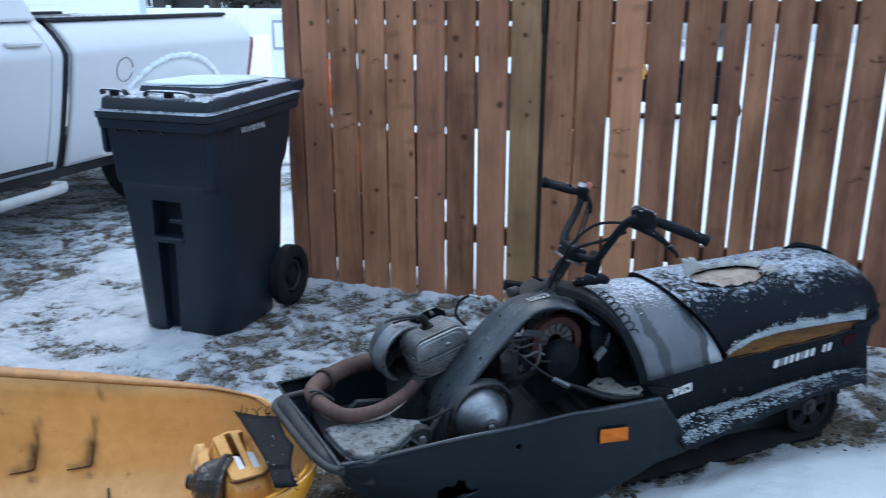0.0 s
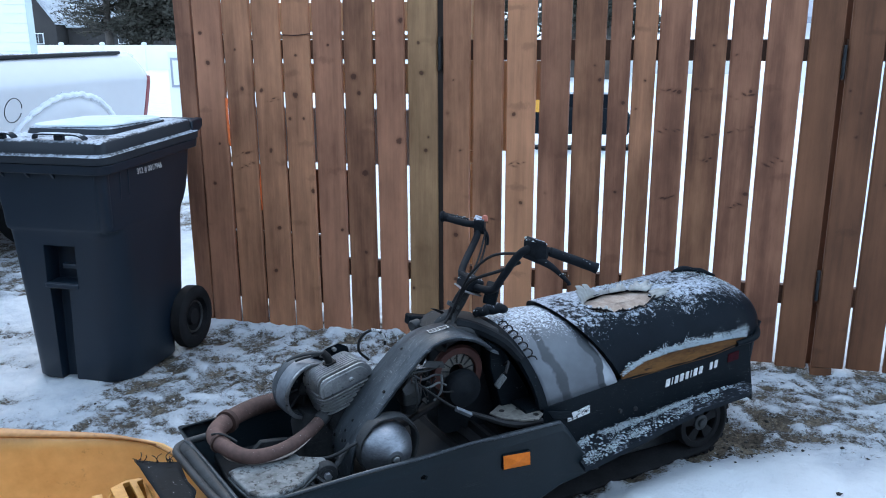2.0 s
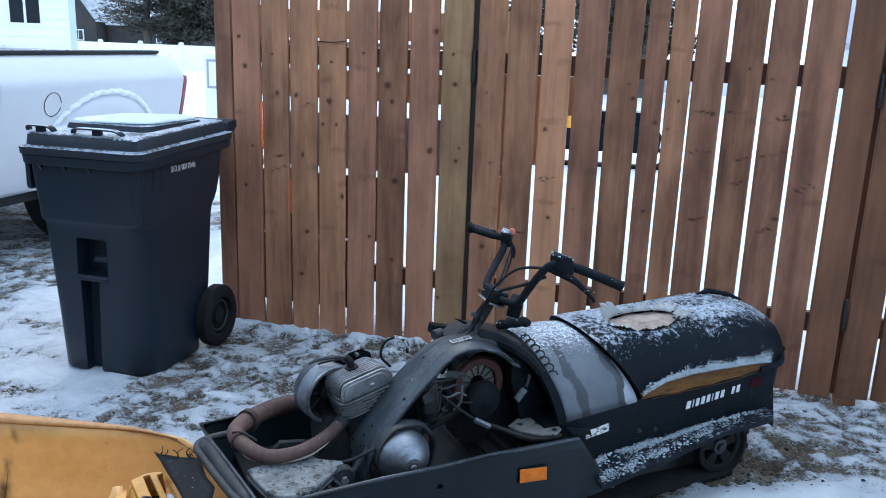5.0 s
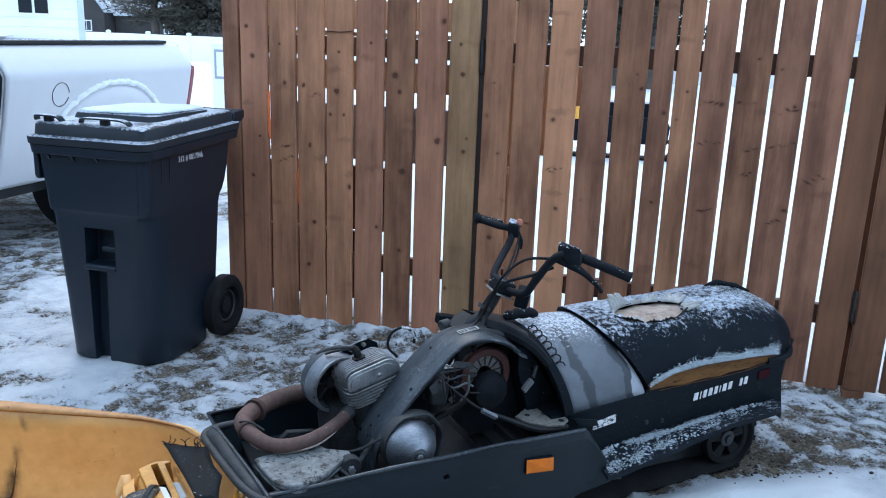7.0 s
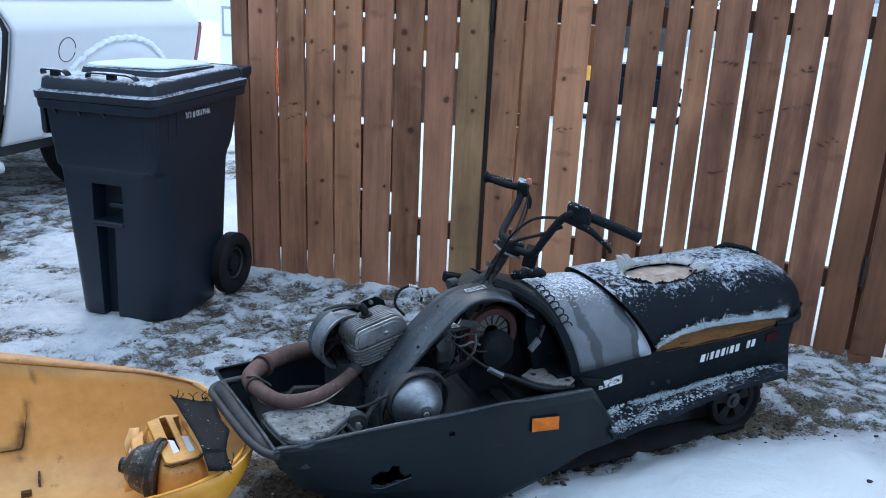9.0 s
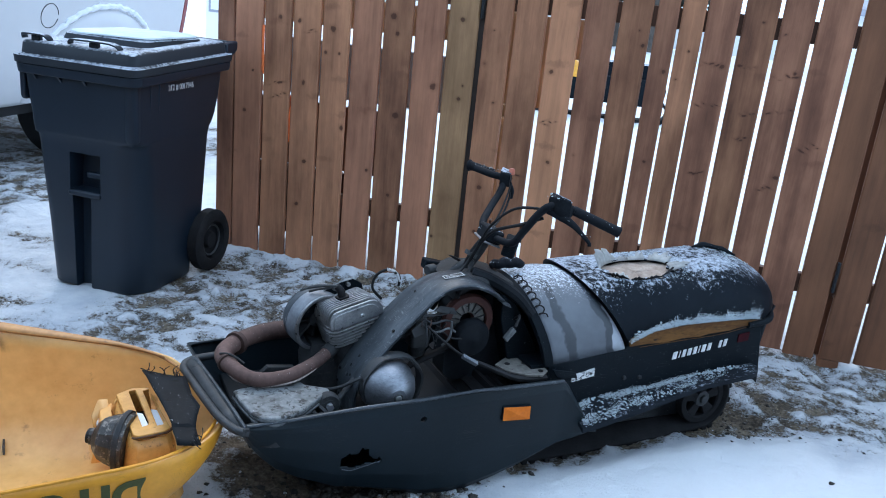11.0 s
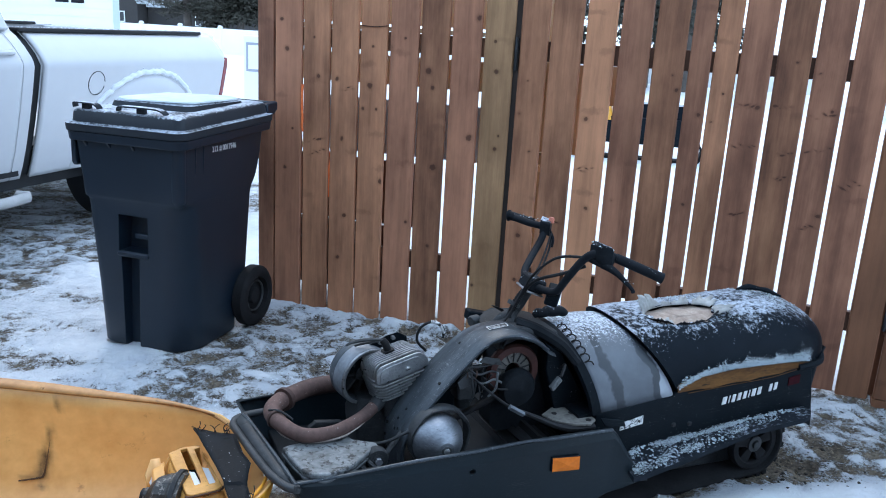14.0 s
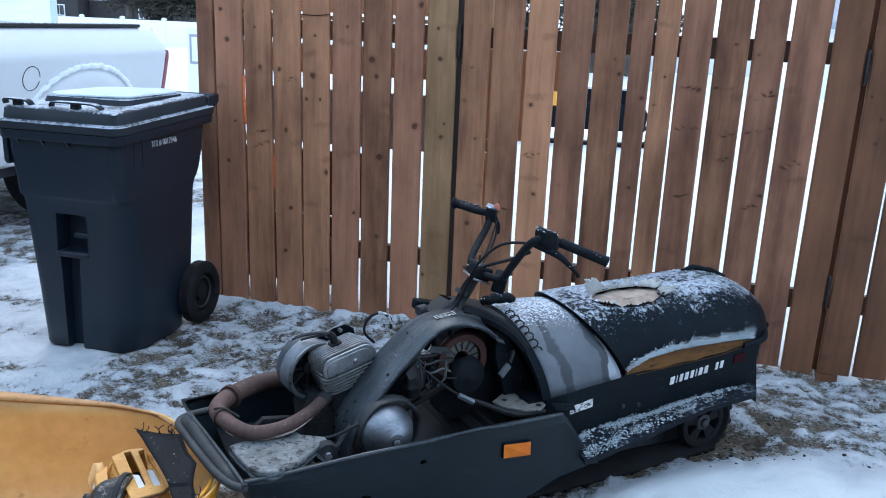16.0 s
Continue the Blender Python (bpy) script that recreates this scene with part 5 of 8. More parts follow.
def belly_pan():
    """Open tub: near wall, floor, far wall and front, bowed like moulded plastic."""
    # along, top z, bottom z, how far the top stands out
    rows = [(-1.690, 0.330, 0.316, 0.268), (-1.683, 0.331, 0.300, 0.272), (-1.673, 0.332, 0.276, 0.273), (-1.658, 0.333, 0.239, 0.274), (-1.628, 0.335, 0.196, 0.276), (-1.59, 0.336, 0.155, 0.278), (-1.53, 0.338, 0.115, 0.280), (-1.42, 0.343, 0.062, 0.285), (-1.34, 0.346, 0.050, 0.288), (-1.16, 0.350, 0.012, 0.290), (-1.02, 0.352, 0.010, 0.290),
            (-0.92, 0.350, 0.032, 0.288), (-0.82, 0.347, 0.062, 0.286), (-0.715, 0.343, 0.102, 0.284), (-0.695, 0.322, 0.110, 0.284), (-0.655, 0.262, 0.116, 0.284), (-0.615, 0.205, 0.126, 0.282), (-0.585, 0.168, 0.134, 0.280), (-0.566, 0.148, 0.138, 0.279)]
    tear = [(-1.425, 0.205), (-1.40, 0.222), (-1.375, 0.214), (-1.362, 0.238), (-1.340, 0.232), (-1.335, 0.205), (-1.318, 0.188), (-1.300, 0.190), (-1.292, 0.176), (-1.318, 0.170), (-1.345, 0.171), (-1.362, 0.160), (-1.395, 0.158), (-1.405, 0.168), (-1.425, 0.166)]
    tear = [(-1.366 + 0.90 * (a + 1.362), 0.180 + 0.84 * (b - 0.190)) for a, b in tear]
    along = np.unique(np.concatenate([[r[0] for r in rows], np.arange(-1.69, -1.45, 0.01), np.arange(-1.45, -1.17, 0.0025), np.arange(-1.17, -0.57, 0.02)]))
    along = along[np.concatenate([[True], np.diff(along) > 0.0012])]
    fine = np.linspace(0, 1, 121)
    secs = []
    for s in along:
        zt, zb, out = (float(np.interp(s, [r[0] for r in rows], [r[k] for r in rows])) for k in (1, 2, 3))
        h = zt - zb
        tuck = float(np.interp(s, (-1.40, -1.08), (1.0, 0.38)))
        half = [(out - 0.016, zt), (out - 0.004, zt - 0.004), (out + 0.004, zt - 0.10 * h), (out + 0.002, zt - 0.17 * h), (out - 0.010 * tuck, zt - 0.45 * h), (out - 0.028 * tuck, zt - 0.75 * h), (out - 0.050 * tuck, zb + 0.07 * h), (out - 0.085 * tuck, zb)]
        q = np.linspace(0, 1, len(half))
        near = [(float(np.interp(f, q, [p[0] for p in half])), float(np.interp(f, q, [p[1] for p in half]))) for f in fine]
        secs.append([(float(s), MID - o, z) for o, z in near] + [(float(s), MID, zb)] + [(float(s), MID + o, z) for o, z in half[::-1]])
    bm = loft(secs, closed=False)
    front = [v for v in bm.verts if abs(v.co.x + 1.690) < 1e-4]
    front.sort(key=lambda v: (v.co.y > MID, v.co.z if v.co.y > MID else -v.co.z))
    bm.faces.new(front)

    def inside(x, z, poly):
        odd = False
        for (x0, z0), (x1, z1) in zip(poly, poly[1:] + poly[:1]):
            if (z0 > z) != (z1 > z) and x < x0 + (z - z0) * (x1 - x0) / (z1 - z0):
                odd = not odd
        return odd

    gone = []
    for f in bm.faces:
        c = f.calc_center_median()
        if c.y < 0.06 and len(f.verts) == 4 and (inside(c.x, c.z, tear) or (c.x + 1.193) ** 2 + (c.z - 0.293) ** 2 < 0.0098 ** 2):
            gone.append(f)
    bmesh.ops.delete(bm, geom=gone, context="FACES")
    # the nose is cut off askew, farther forward on the far side
    for v in bm.verts:
        v.co.x -= 0.11 * max(0.0, v.co.y + 0.085) * min(1.0, max(0.0, (-1.45 - v.co.x) / 0.24))
    pan = part("belly_pan", bm, PAN, sled, "scuffed black plastic belly pan with a torn hole", thick=0.006, angle=50)
    return pan


belly_pan()
# a curl of split plastic beside the torn hole
part("split_edge", tube([(-1.420, -0.083, 0.158), (-1.395, -0.086, 0.152), (-1.362, -0.085, 0.156), (-1.325, -0.084, 0.163), (-1.300, -0.085, 0.170), (-1.283, -0.090, 0.194), (-1.264, -0.090, 0.198), (-1.246, -0.087, 0.180), (-1.238, -0.084, 0.164)], 0.0016, 6), STRAP, sled, "split edge of the torn plastic")
part("pan_lip", tube([(-1.686, -0.080, 0.333), (-1.53, -0.091, 0.342), (-1.36, -0.097, 0.353), (-1.20, -0.099, 0.352), (-1.03, -0.099, 0.358), (-0.93, -0.098, 0.352), (-0.72, -0.094, 0.347)], 0.0045, 8, 6), STRAP, sled, "worn rolled lip")


def side_marker():
    m = part("side_marker", prism([(-0.934, 0.248), (-0.836, 0.240), (-0.838, 0.288), (-0.936, 0.297)], "y", -0.109, -0.090), BLACK_PAINT, sled, "orange side reflector", bevel=0.002)
    lens = from_lists([(-0.932, -0.1095, 0.250), (-0.838, -0.1095, 0.242), (-0.840, -0.1095, 0.286), (-0.934, -0.1095, 0.295), (-0.886, -0.1165, 0.268)], [(0, 1, 4), (1, 2, 4), (2, 3, 4), (3, 0, 4), (3, 2, 1, 0)])
    part("lens", lens, ORANGE, m, "orange lens", smooth=False)


side_marker()

# front bumper: bent tube, a thin rod and a plate between
part("bumper_tube", tube([(-1.682, -0.090, 0.322), (-1.694, -0.086, 0.322), (-1.716, -0.058, 0.321), (-1.740, 0.008, 0.322), (-1.758, 0.11, 0.322), (-1.779, 0.257, 0.322), (-1.783, 0.325, 0.322), (-1.745, 0.365, 0.322), (-1.62, 0.385, 0.32)], 0.0112, 12), GUARD, sled, "scuffed black bumper tube")
part("bumper_rod", tube([(-1.690, -0.082, 0.330), (-1.706, 0.05, 0.334), (-1.738, 0.28, 0.338), (-1.752, 0.352, 0.332)], 0.0055, 8, 4), STRAP, sled)
part("bumper_plate", loft([[(-1.712, -0.062, 0.318), (-1.690, -0.062, 0.326)], [(-1.736, 0.02, 0.320), (-1.700, 0.02, 0.332)], [(-1.756, 0.16, 0.322), (-1.716, 0.16, 0.336)], [(-1.772, 0.29, 0.324), (-1.736, 0.29, 0.340)], [(-1.778, 0.342, 0.324), (-1.740, 0.345, 0.338)]], closed=False), GUARD, sled, thick=0.005)
part("bumper_bolt", spin([(0.009, -0.098), (0.009, -0.088), (0.004, -0.086)], 8, (-1.690, 0, 0.328), "y"), DARK_METAL, sled)

# exhaust: a fat rusty pipe looping round the nose of the tub
part("exhaust_pipe", tube([(-1.36, 0.36, 0.39), (-1.44, 0.37, 0.39), (-1.54, 0.362, 0.39), (-1.630, 0.312, 0.39), (-1.685, 0.245, 0.390), (-1.680, 0.175, 0.385), (-1.632, 0.098, 0.375), (-1.545, 0.085, 0.377), (-1.450, 0.132, 0.383), (-1.378, 0.186, 0.400), (-1.340, 0.212, 0.430), (-1.315, 0.225, 0.465)],
                          [0.027, 0.028, 0.028, 0.0265, 0.0245, 0.0225, 0.0205, 0.0190, 0.0186, 0.0192, 0.021, 0.021], 18), RUST_PIPE, sled, "rust-brown looping exhaust pipe")
rng = random.Random(44)
for k in range(9):
    u = k / 8
    c = Vector((-1.700, 0.235, 0.395)).lerp(Vector((-1.652, 0.128, 0.375)), u)
    f = [(rng.uniform(-0.008, -0.002), rng.uniform(-0.010, -0.004)), (rng.uniform(0.003, 0.010), rng.uniform(-0.008, -0.002)), (rng.uniform(0.002, 0.007), rng.uniform(0.004, 0.012)), (rng.uniform(-0.008, -0.003), rng.uniform(0.002, 0.009))]
    part("rust_flake", prism([(c.y + a, c.z + b) for a, b in f], "x", c.x - 0.006 - 0.004 * math.sin(3.1 * u), c.x - 0.003), (FLAKE, RUST_DARK, RUST_PIPE)[k % 3], sled)
part("pipe_seam", tube([(-1.688, 0.165, 0.368), (-1.668, 0.125, 0.362), (-1.610, 0.082, 0.358), (-1.53, 0.071, 0.364), (-1.47, 0.099, 0.370), (-1.43, 0.128, 0.378)], [0.003, 0.0048, 0.0042, 0.003, 0.002, 0.001], 6), FLAKE, sled, "flaking pale seam")
part("pipe_clamp", spin([(0.028, -0.008), (0.035, -0.008), (0.035, 0.008), (0.028, 0.008)], 22, (0, 0, 0), "x"), RUST_DARK, sled, "darker rusty clamp").matrix_basis = pose(-1.634, 0.305, 0.39, 0, 0, 42)
part("pipe_joint", spin([(0.0235, -0.006), (0.0285, -0.005), (0.0290, 0.004), (0.0240, 0.006)], 20, (0, 0, 0), "x"), RUST_DARK, sled, "dark slip joint of the pipe").matrix_basis = pose(-1.683, 0.190, 0.386, 0, 0, 100)
part("pipe_port", tube([(-1.400, 0.170, 0.392), (-1.372, 0.190, 0.402), (-1.345, 0.209, 0.424)], [0.0212, 0.0222, 0.0232], 16, 4), DARK_METAL, sled, "sooty end of the pipe")
part("pipe_spring", tube([(-1.702, 0.205, 0.410), (-1.682, 0.188, 0.4145), (-1.660, 0.166, 0.408), (-1.645, 0.152, 0.398)], 0.0032, 6), DARK_METAL, sled)

# engine deck inside the tub
part("engine_plate", box(-1.66, -0.72, 0.0, 0.42, 0.215, 0.235), INSIDE, sled, bevel=0.004)
part("crankcase", loft([[(-1.375 + a, 0.275 + b, z) for a, b in round_rect(hx, hy, 0.03, 4)] for z, hx, hy in ((0.235, 0.055, 0.075), (0.33, 0.062, 0.080), (0.40, 0.050, 0.062))]), DARK_METAL, sled)
part("silencer_bracket", prism([(-1.60, 0.27), (-1.52, 0.27), (-1.48, 0.335), (-1.56, 0.345), (-1.60, 0.31)], "y", 0.215, 0.235), DARK_METAL, sled, bevel=0.002)
part("bracket_bolt", spin([(0.012, 0.205), (0.012, 0.215), (0.006, 0.2)], 10, (-1.525, 0, 0.295), "y"), STEEL, sled)


def cylinder_block():
    """Finned cylinder leaning forward; upright head fins run along it, the outermost one smooth and thick."""
    e = new("engine")
    e.parent = sled
    e.matrix_basis = pose(-1.392, 0.152, 0.466, -0.3, -11.7, 9.2)
    cx, cy = 0.089, 0.056
    part("cylinder", loft([[(cx + a, cy + b, z) for a, b in round_rect(0.074, 0.044, 0.026, 5)] for z in (-0.125, 0.004)]), DARK_METAL, e)
    for k in range(6):
        z, g = -0.0035 - 0.0108 * k, 0.0016 * k
        part("cooling_fin", loft([[(cx + a, cy + b, zz) for a, b in round_rect(0.094 - g - d, 0.061 - g - d, 0.030, 6)] for zz, d in ((z - 0.0042, 0.0012), (z - 0.0032, 0.0), (z - 0.0010, 0.0), (z, 0.0012))]), ALLOY, e)
    head = loft([[(cx + a, cy + b, z) for a, b in round_rect(hx, hy, r, 6)] for z, hx, hy, r in ((0.001, 0.090, 0.058, 0.03), (0.008, 0.091, 0.059, 0.03), (0.014, 0.084, 0.052, 0.028), (0.044, 0.078, 0.050, 0.028))])
    part("cylinder_head", head, ALLOY, e, "grey cast cylinder head")

    def fin_line(low, top):
        out = [(-0.001, low), (-0.003, low + 0.014), (-0.001, top - 0.026), (0.006, top - 0.011), (0.018, top - 0.002), (0.034, top)]
        return out + [(0.138, top), (0.152, top - 0.004), (0.166, top - 0.016), (0.176, top - 0.032), (0.178, low)]

    panel = part("side_panel", prism(fin_line(0.004, 0.060), "y", -0.003, 0.003), ALLOY, e, "smooth outer wall of the cylinder head", bevel=0.002)
    face = [(0.012 + 0.86 * (a - 0.002), 0.006 + 0.80 * (b - 0.004)) for a, b in fin_line(0.004, 0.060)]
    part("raised_face", prism(face, "y", -0.0055, -0.0031), ALLOY, panel, bevel=0.0018)
    for k in range(10):
        y = 0.0105 + 0.0096 * k
        top = 0.0635 + 0.004 * math.sin(math.pi * (k + 1) / 10)
        part("head_fin", prism(fin_line(0.012, top), "y", y, y + 0.0034), ALLOY, e, bevel=0.0009)
    part("plug_pocket", loft([[(0.078 + a, 0.062 + b, z) for a, b in round_rect(0.018, 0.015, 0.006, 4)] for z in (0.02, 0.0705)]), CABLE, e, "black pocket round the spark plug")
    part("spark_plug_boot", tube([(0.078, 0.062, 0.06), (0.076, 0.064, 0.088), (0.068, 0.070, 0.104)], [0.012, 0.012, 0.010], 10), CABLE, e, "black spark plug cap")
    part("plug_lead", tube([(0.070, 0.070, 0.102), (0.045, 0.085, 0.108), (0.012, 0.098, 0.112), (-0.016, 0.104, 0.113), (-0.034, 0.106, 0.110)], [0.0045, 0.005, 0.0055, 0.0045, 0.0035], 8), GUARD, e)
    part("plug_lead", tube([(0.060, 0.074, 0.100), (0.020, 0.100, 0.098), (-0.006, 0.110, 0.096)], 0.0035, 8), DARK_METAL, e)
    boss = part("drain_boss", spin([(0.0065, -0.012), (0.008, -0.010), (0.008, -0.003)], 10, (0.102, 0, 0.022), "y"), ALLOY, e)
    part("boss_slot", box(0.0955, 0.1085, -0.0130, -0.0122, 0.0213, 0.0227), CABLE, boss)
    shroud = part("shroud_plate", prism([(-0.034, 0.010), (-0.032, 0.056), (-0.010, 0.070), (0.055, 0.084), (0.104, 0.090), (0.142, 0.088), (0.172, 0.062), (0.174, 0.02)], "y", 0.112, 0.117), BLACK_PAINT, e, "black sheet cooling shroud", bevel=0.0015)
    part("bare_edge", tube([(-0.036, 0.1105, 0.054), (-0.010, 0.1105, 0.0715), (0.055, 0.1105, 0.0855), (0.104, 0.1105, 0.0915), (0.140, 0.1105, 0.0895)], 0.0024, 6, 1), ALLOY, shroud, "bare metal edge")
    for px, pz in ((0.012, 0.066), (0.076, 0.079), (0.122, 0.078)):
        part("shroud_nut", spin([(0.0066, 0.100), (0.0066, 0.112), (0.004, 0.098)], 8, (px, 0, pz), "y"), ALLOY, e)
    return e


cylinder_block()
# fan housing: open drum on the far side of the cylinder
fan = part("fan_housing", spin([(0.083, -0.036), (0.086, -0.040), (0.091, -0.040), (0.096, -0.034), (0.097, 0.03), (0.088, 0.05), (0.03, 0.056), (0.0, 0.056), (0.03, 0.050), (0.080, 0.040), (0.086, 0.02), (0.083, -0.036)], 40, (0, 0, 0), "y", caps=False), STRAP, sled, "grey fan housing drum")
fan.matrix_basis = pose(-1.407, 0.275, 0.465, 6, 0, 17) @ Matrix.Scale(0.93, 4)
part("fan_band", spin([(0.0972, -0.036), (0.0985, -0.036), (0.0985, 0.012), (0.0972, 0.012)], 40, (0, 0, 0), "y", caps=False), BOX_PALE, fan, "bright worn band")
part("fan_rim", spin([(0.085, -0.0405), (0.0905, -0.0425), (0.0965, -0.0415), (0.0985, -0.0375), (0.0972, -0.036), (0.085, -0.0385)], 40, (0, 0, 0), "y", caps=False), ALLOY, fan, "bright worn rim")
part("fan_hub", spin([(0.012, -0.02), (0.026, -0.012), (0.028, 0.03), (0.01, 0.035)], 18, (0, 0, 0), "y"), DARK_METAL, fan)
for k in range(8):
    b = box(-0.004, 0.004, -0.006, 0.038, 0.026, 0.078)
    bmesh.ops.rotate(b, cent=(0, 0, 0), matrix=Matrix.Rotation(k * math.pi / 4, 3, "Y"), verts=b.verts)
    part("fan_blade", b, DARK_METAL, fan)
part("fuel_line", tube([(-1.205, 0.245, 0.522), (-1.235, 0.25, 0.558), (-1.225, 0.25, 0.600), (-1.185, 0.25, 0.615), (-1.150, 0.25, 0.592), (-1.150, 0.245, 0.560)], 0.0042, 8), CABLE, sled, "looped black fuel line")
part("pulse_line", tube([(-1.192, 0.25, 0.617), (-1.162, 0.25, 0.604), (-1.147, 0.248, 0.575)], 0.0052, 8), WHITE_DECAL, sled, "clear plastic hose")

# grey moulded box at the near front corner
box_out = [(-1.681, 0.027), (-1.665, -0.050), (-1.650, -0.075), (-1.612, -0.090), (-1.564, -0.080), (-1.524, -0.058), (-1.462, -0.002), (-1.432, 0.019), (-1.433, 0.037), (-1.491, 0.075), (-1.498, 0.098), (-1.578, 0.103), (-1.666, 0.095), (-1.689, 0.085)]
tool_box = part("tool_box", prism(box_out, "z", 0.336, 0.352), BOX_TOP, sled, "scuffed grey flat plastic box", bevel=0.004)
part("box_lip", prism([(-1.57 + (a + 1.57) * 1.02, 0.01 + (b - 0.01) * 1.03) for a, b in box_out], "z", 0.327, 0.3345), BOX_GREY, tool_box, bevel=0.002)
for a, b in ((-1.50, -0.045), (-1.475, -0.02)):
    part("box_strut", tube([(a, b, 0.330), (a + 0.035, b - 0.03, 0.300)], 0.006, 6, 1), DARK_METAL, tool_box)
part("tool_box_base", prism([(-1.57 + (a + 1.57) * 0.94, 0.01 + (b - 0.01) * 0.94) for a, b in box_out], "z", 0.26, 0.326), DARK_METAL, sled)
knob = part("steering_idler", spin([(0.030, -0.012), (0.034, -0.006), (0.034, 0.012), (0.020, 0.016), (0.018, -0.014)], 20, (-1.443, 0.0, 0.322), "y"), DARK_METAL, sled)
part("idler_nut", spin([(0.011, -0.026), (0.011, -0.010)], 6, (-1.443, 0.0, 0.322), "y"), STEEL, knob)
part("tie_rod", tube([(-1.60, 0.0, 0.305), (-1.47, -0.02, 0.302), (-1.33, 0.08, 0.36)], 0.008, 8), DARK_METAL, sled)
part("tie_rod", tube([(-1.50, 0.11, 0.33), (-1.42, 0.04, 0.345), (-1.34, 0.02, 0.38)], 0.005, 8), DARK_METAL, sled)


STRAP_LINE = smooth_line([(-1.348, 0, 0.205), (-1.356, 0, 0.270), (-1.356, 0, 0.320), (-1.342, 0, 0.362), (-1.315, 0, 0.404), (-1.248, 0, 0.481), (-1.163, 0, 0.565), (-1.111, 0, 0.611), (-1.058, 0, 0.633), (-1.002, 0, 0.634), (-0.943, 0, 0.613), (-0.893, 0, 0.578)], 6)


def arch_strap():
    """Wide bent steel hoop that carries the console; its edges are turned down."""
    secs = []
    for i, p in enumerate(STRAP_LINE):
        d = (STRAP_LINE[min(i + 1, len(STRAP_LINE) - 1)] - STRAP_LINE[max(0, i - 1)]).normalized()
        n = Vector((-d.z, 0, d.x))
        u = i / (len(STRAP_LINE) - 1)
        w0, w1 = 0.028 + 0.003 * math.sin(13 * u), float(np.interp(u, (0, 0.15, 0.25, 0.55, 0.75, 1.0), (0.160, 0.176, 0.190, 0.188, 0.158, 0.160)))
        prof = [(w0 + 0.002, -0.010), (w0, -0.002), (w0 + 0.003, 0.0), (w0 + 0.030, 0.0005), (w0 + 0.038, 0.0028), (w0 + 0.046, 0.0032), (w1 - 0.034, 0.0032), (w1 - 0.028, 0.001), (w1 - 0.003, 0.0), (w1, -0.003), (w1, -0.012)]
        secs.append([Vector((p.x, w, p.z)) + n * h for w, h in prof])
    return part("arch_strap", loft(secs, closed=False), STRAP, sled, "wide black steel hoop with bolt holes", thick=0.003, angle=30)


strap = arch_strap()
for i, w in ((24, 0.104), (20, 0.112), (15, 0.164), (16, 0.104), (10, 0.164), (17, 0.088), (6, 0.144), (31, 0.060), (38, 0.130)):
    p, q = STRAP_LINE[i], STRAP_LINE[i + 1]
    d = (q - p).normalized()
    hole_disc = spin([(0.0046, -0.004), (0.0046, 0.0056)], 10, (0, 0, 0), "z")
    part("bolt_hole", hole_disc, SLIT_BLACK, strap).matrix_basis = Matrix.Translation((p.x, w, p.z)) @ Matrix.Rotation(-math.atan2(d.z, d.x), 4, "Y")
rng = random.Random(71)
for k in range(13):
    i = rng.randint(34, len(STRAP_LINE) - 4)
    p, q, w = STRAP_LINE[i], STRAP_LINE[i + 1], rng.uniform(0.05, 0.145)
    d = (q - p).normalized()
    chip = part("paint_chip", prism([(rng.uniform(-0.010, -0.004), rng.uniform(-0.002, 0.0)), (0.0, rng.uniform(-0.003, -0.001)), (rng.uniform(0.005, 0.014), rng.uniform(0.0, 0.002)), (0.001, rng.uniform(0.001, 0.003))], "z", 0.0, 0.0053), BOX_PALE, strap)
    chip.matrix_basis = Matrix.Translation((p.x, w, p.z)) @ Matrix.Rotation(-math.atan2(d.z, d.x), 4, "Y") @ Matrix.Rotation(rng.uniform(-0.5, 0.5), 4, "Z") @ Matrix.Scale(rng.uniform(0.35, 1.0), 4)
for k, (s, w, z) in enumerate(((-0.90, 0.05, 0.585), (-0.885, 0.035, 0.570), (-0.905, 0.10, 0.588), (-0.89, 0.14, 0.578), (-0.90, 0.19, 0.584))):
    part("torn_tab", prism([(s - 0.02, z + 0.002), (s + 0.012 + 0.004 * k, z - 0.010), (s + 0.022, z - 0.022), (s, z - 0.012)], "y", w, w + 0.022), STRAP, sled)
plate = part("rating_plate", box(-0.040, 0.040, -0.016, 0.016, 0.0, 0.0012), GUARD, sled, "small dark rating plate with a white border")
plate.matrix_basis = pose(-1.040, 0.098, 0.6405, 0, -7, 0) @ Matrix.Diagonal((0.80, 0.74, 1, 1))
for x0, x1, y0, y1 in ((-0.040, 0.040, -0.016, -0.0138), (-0.040, 0.040, 0.0138, 0.016), (-0.040, -0.0375, -0.0138, 0.0138), (0.0375, 0.040, -0.0138, 0.0138), (-0.032, 0.030, -0.008, -0.0065), (-0.032, 0.010, 0.002, 0.0035)):
    part("print_bar", box(x0, x1, y0, y1, 0.0013, 0.0018), LETTER, plate)

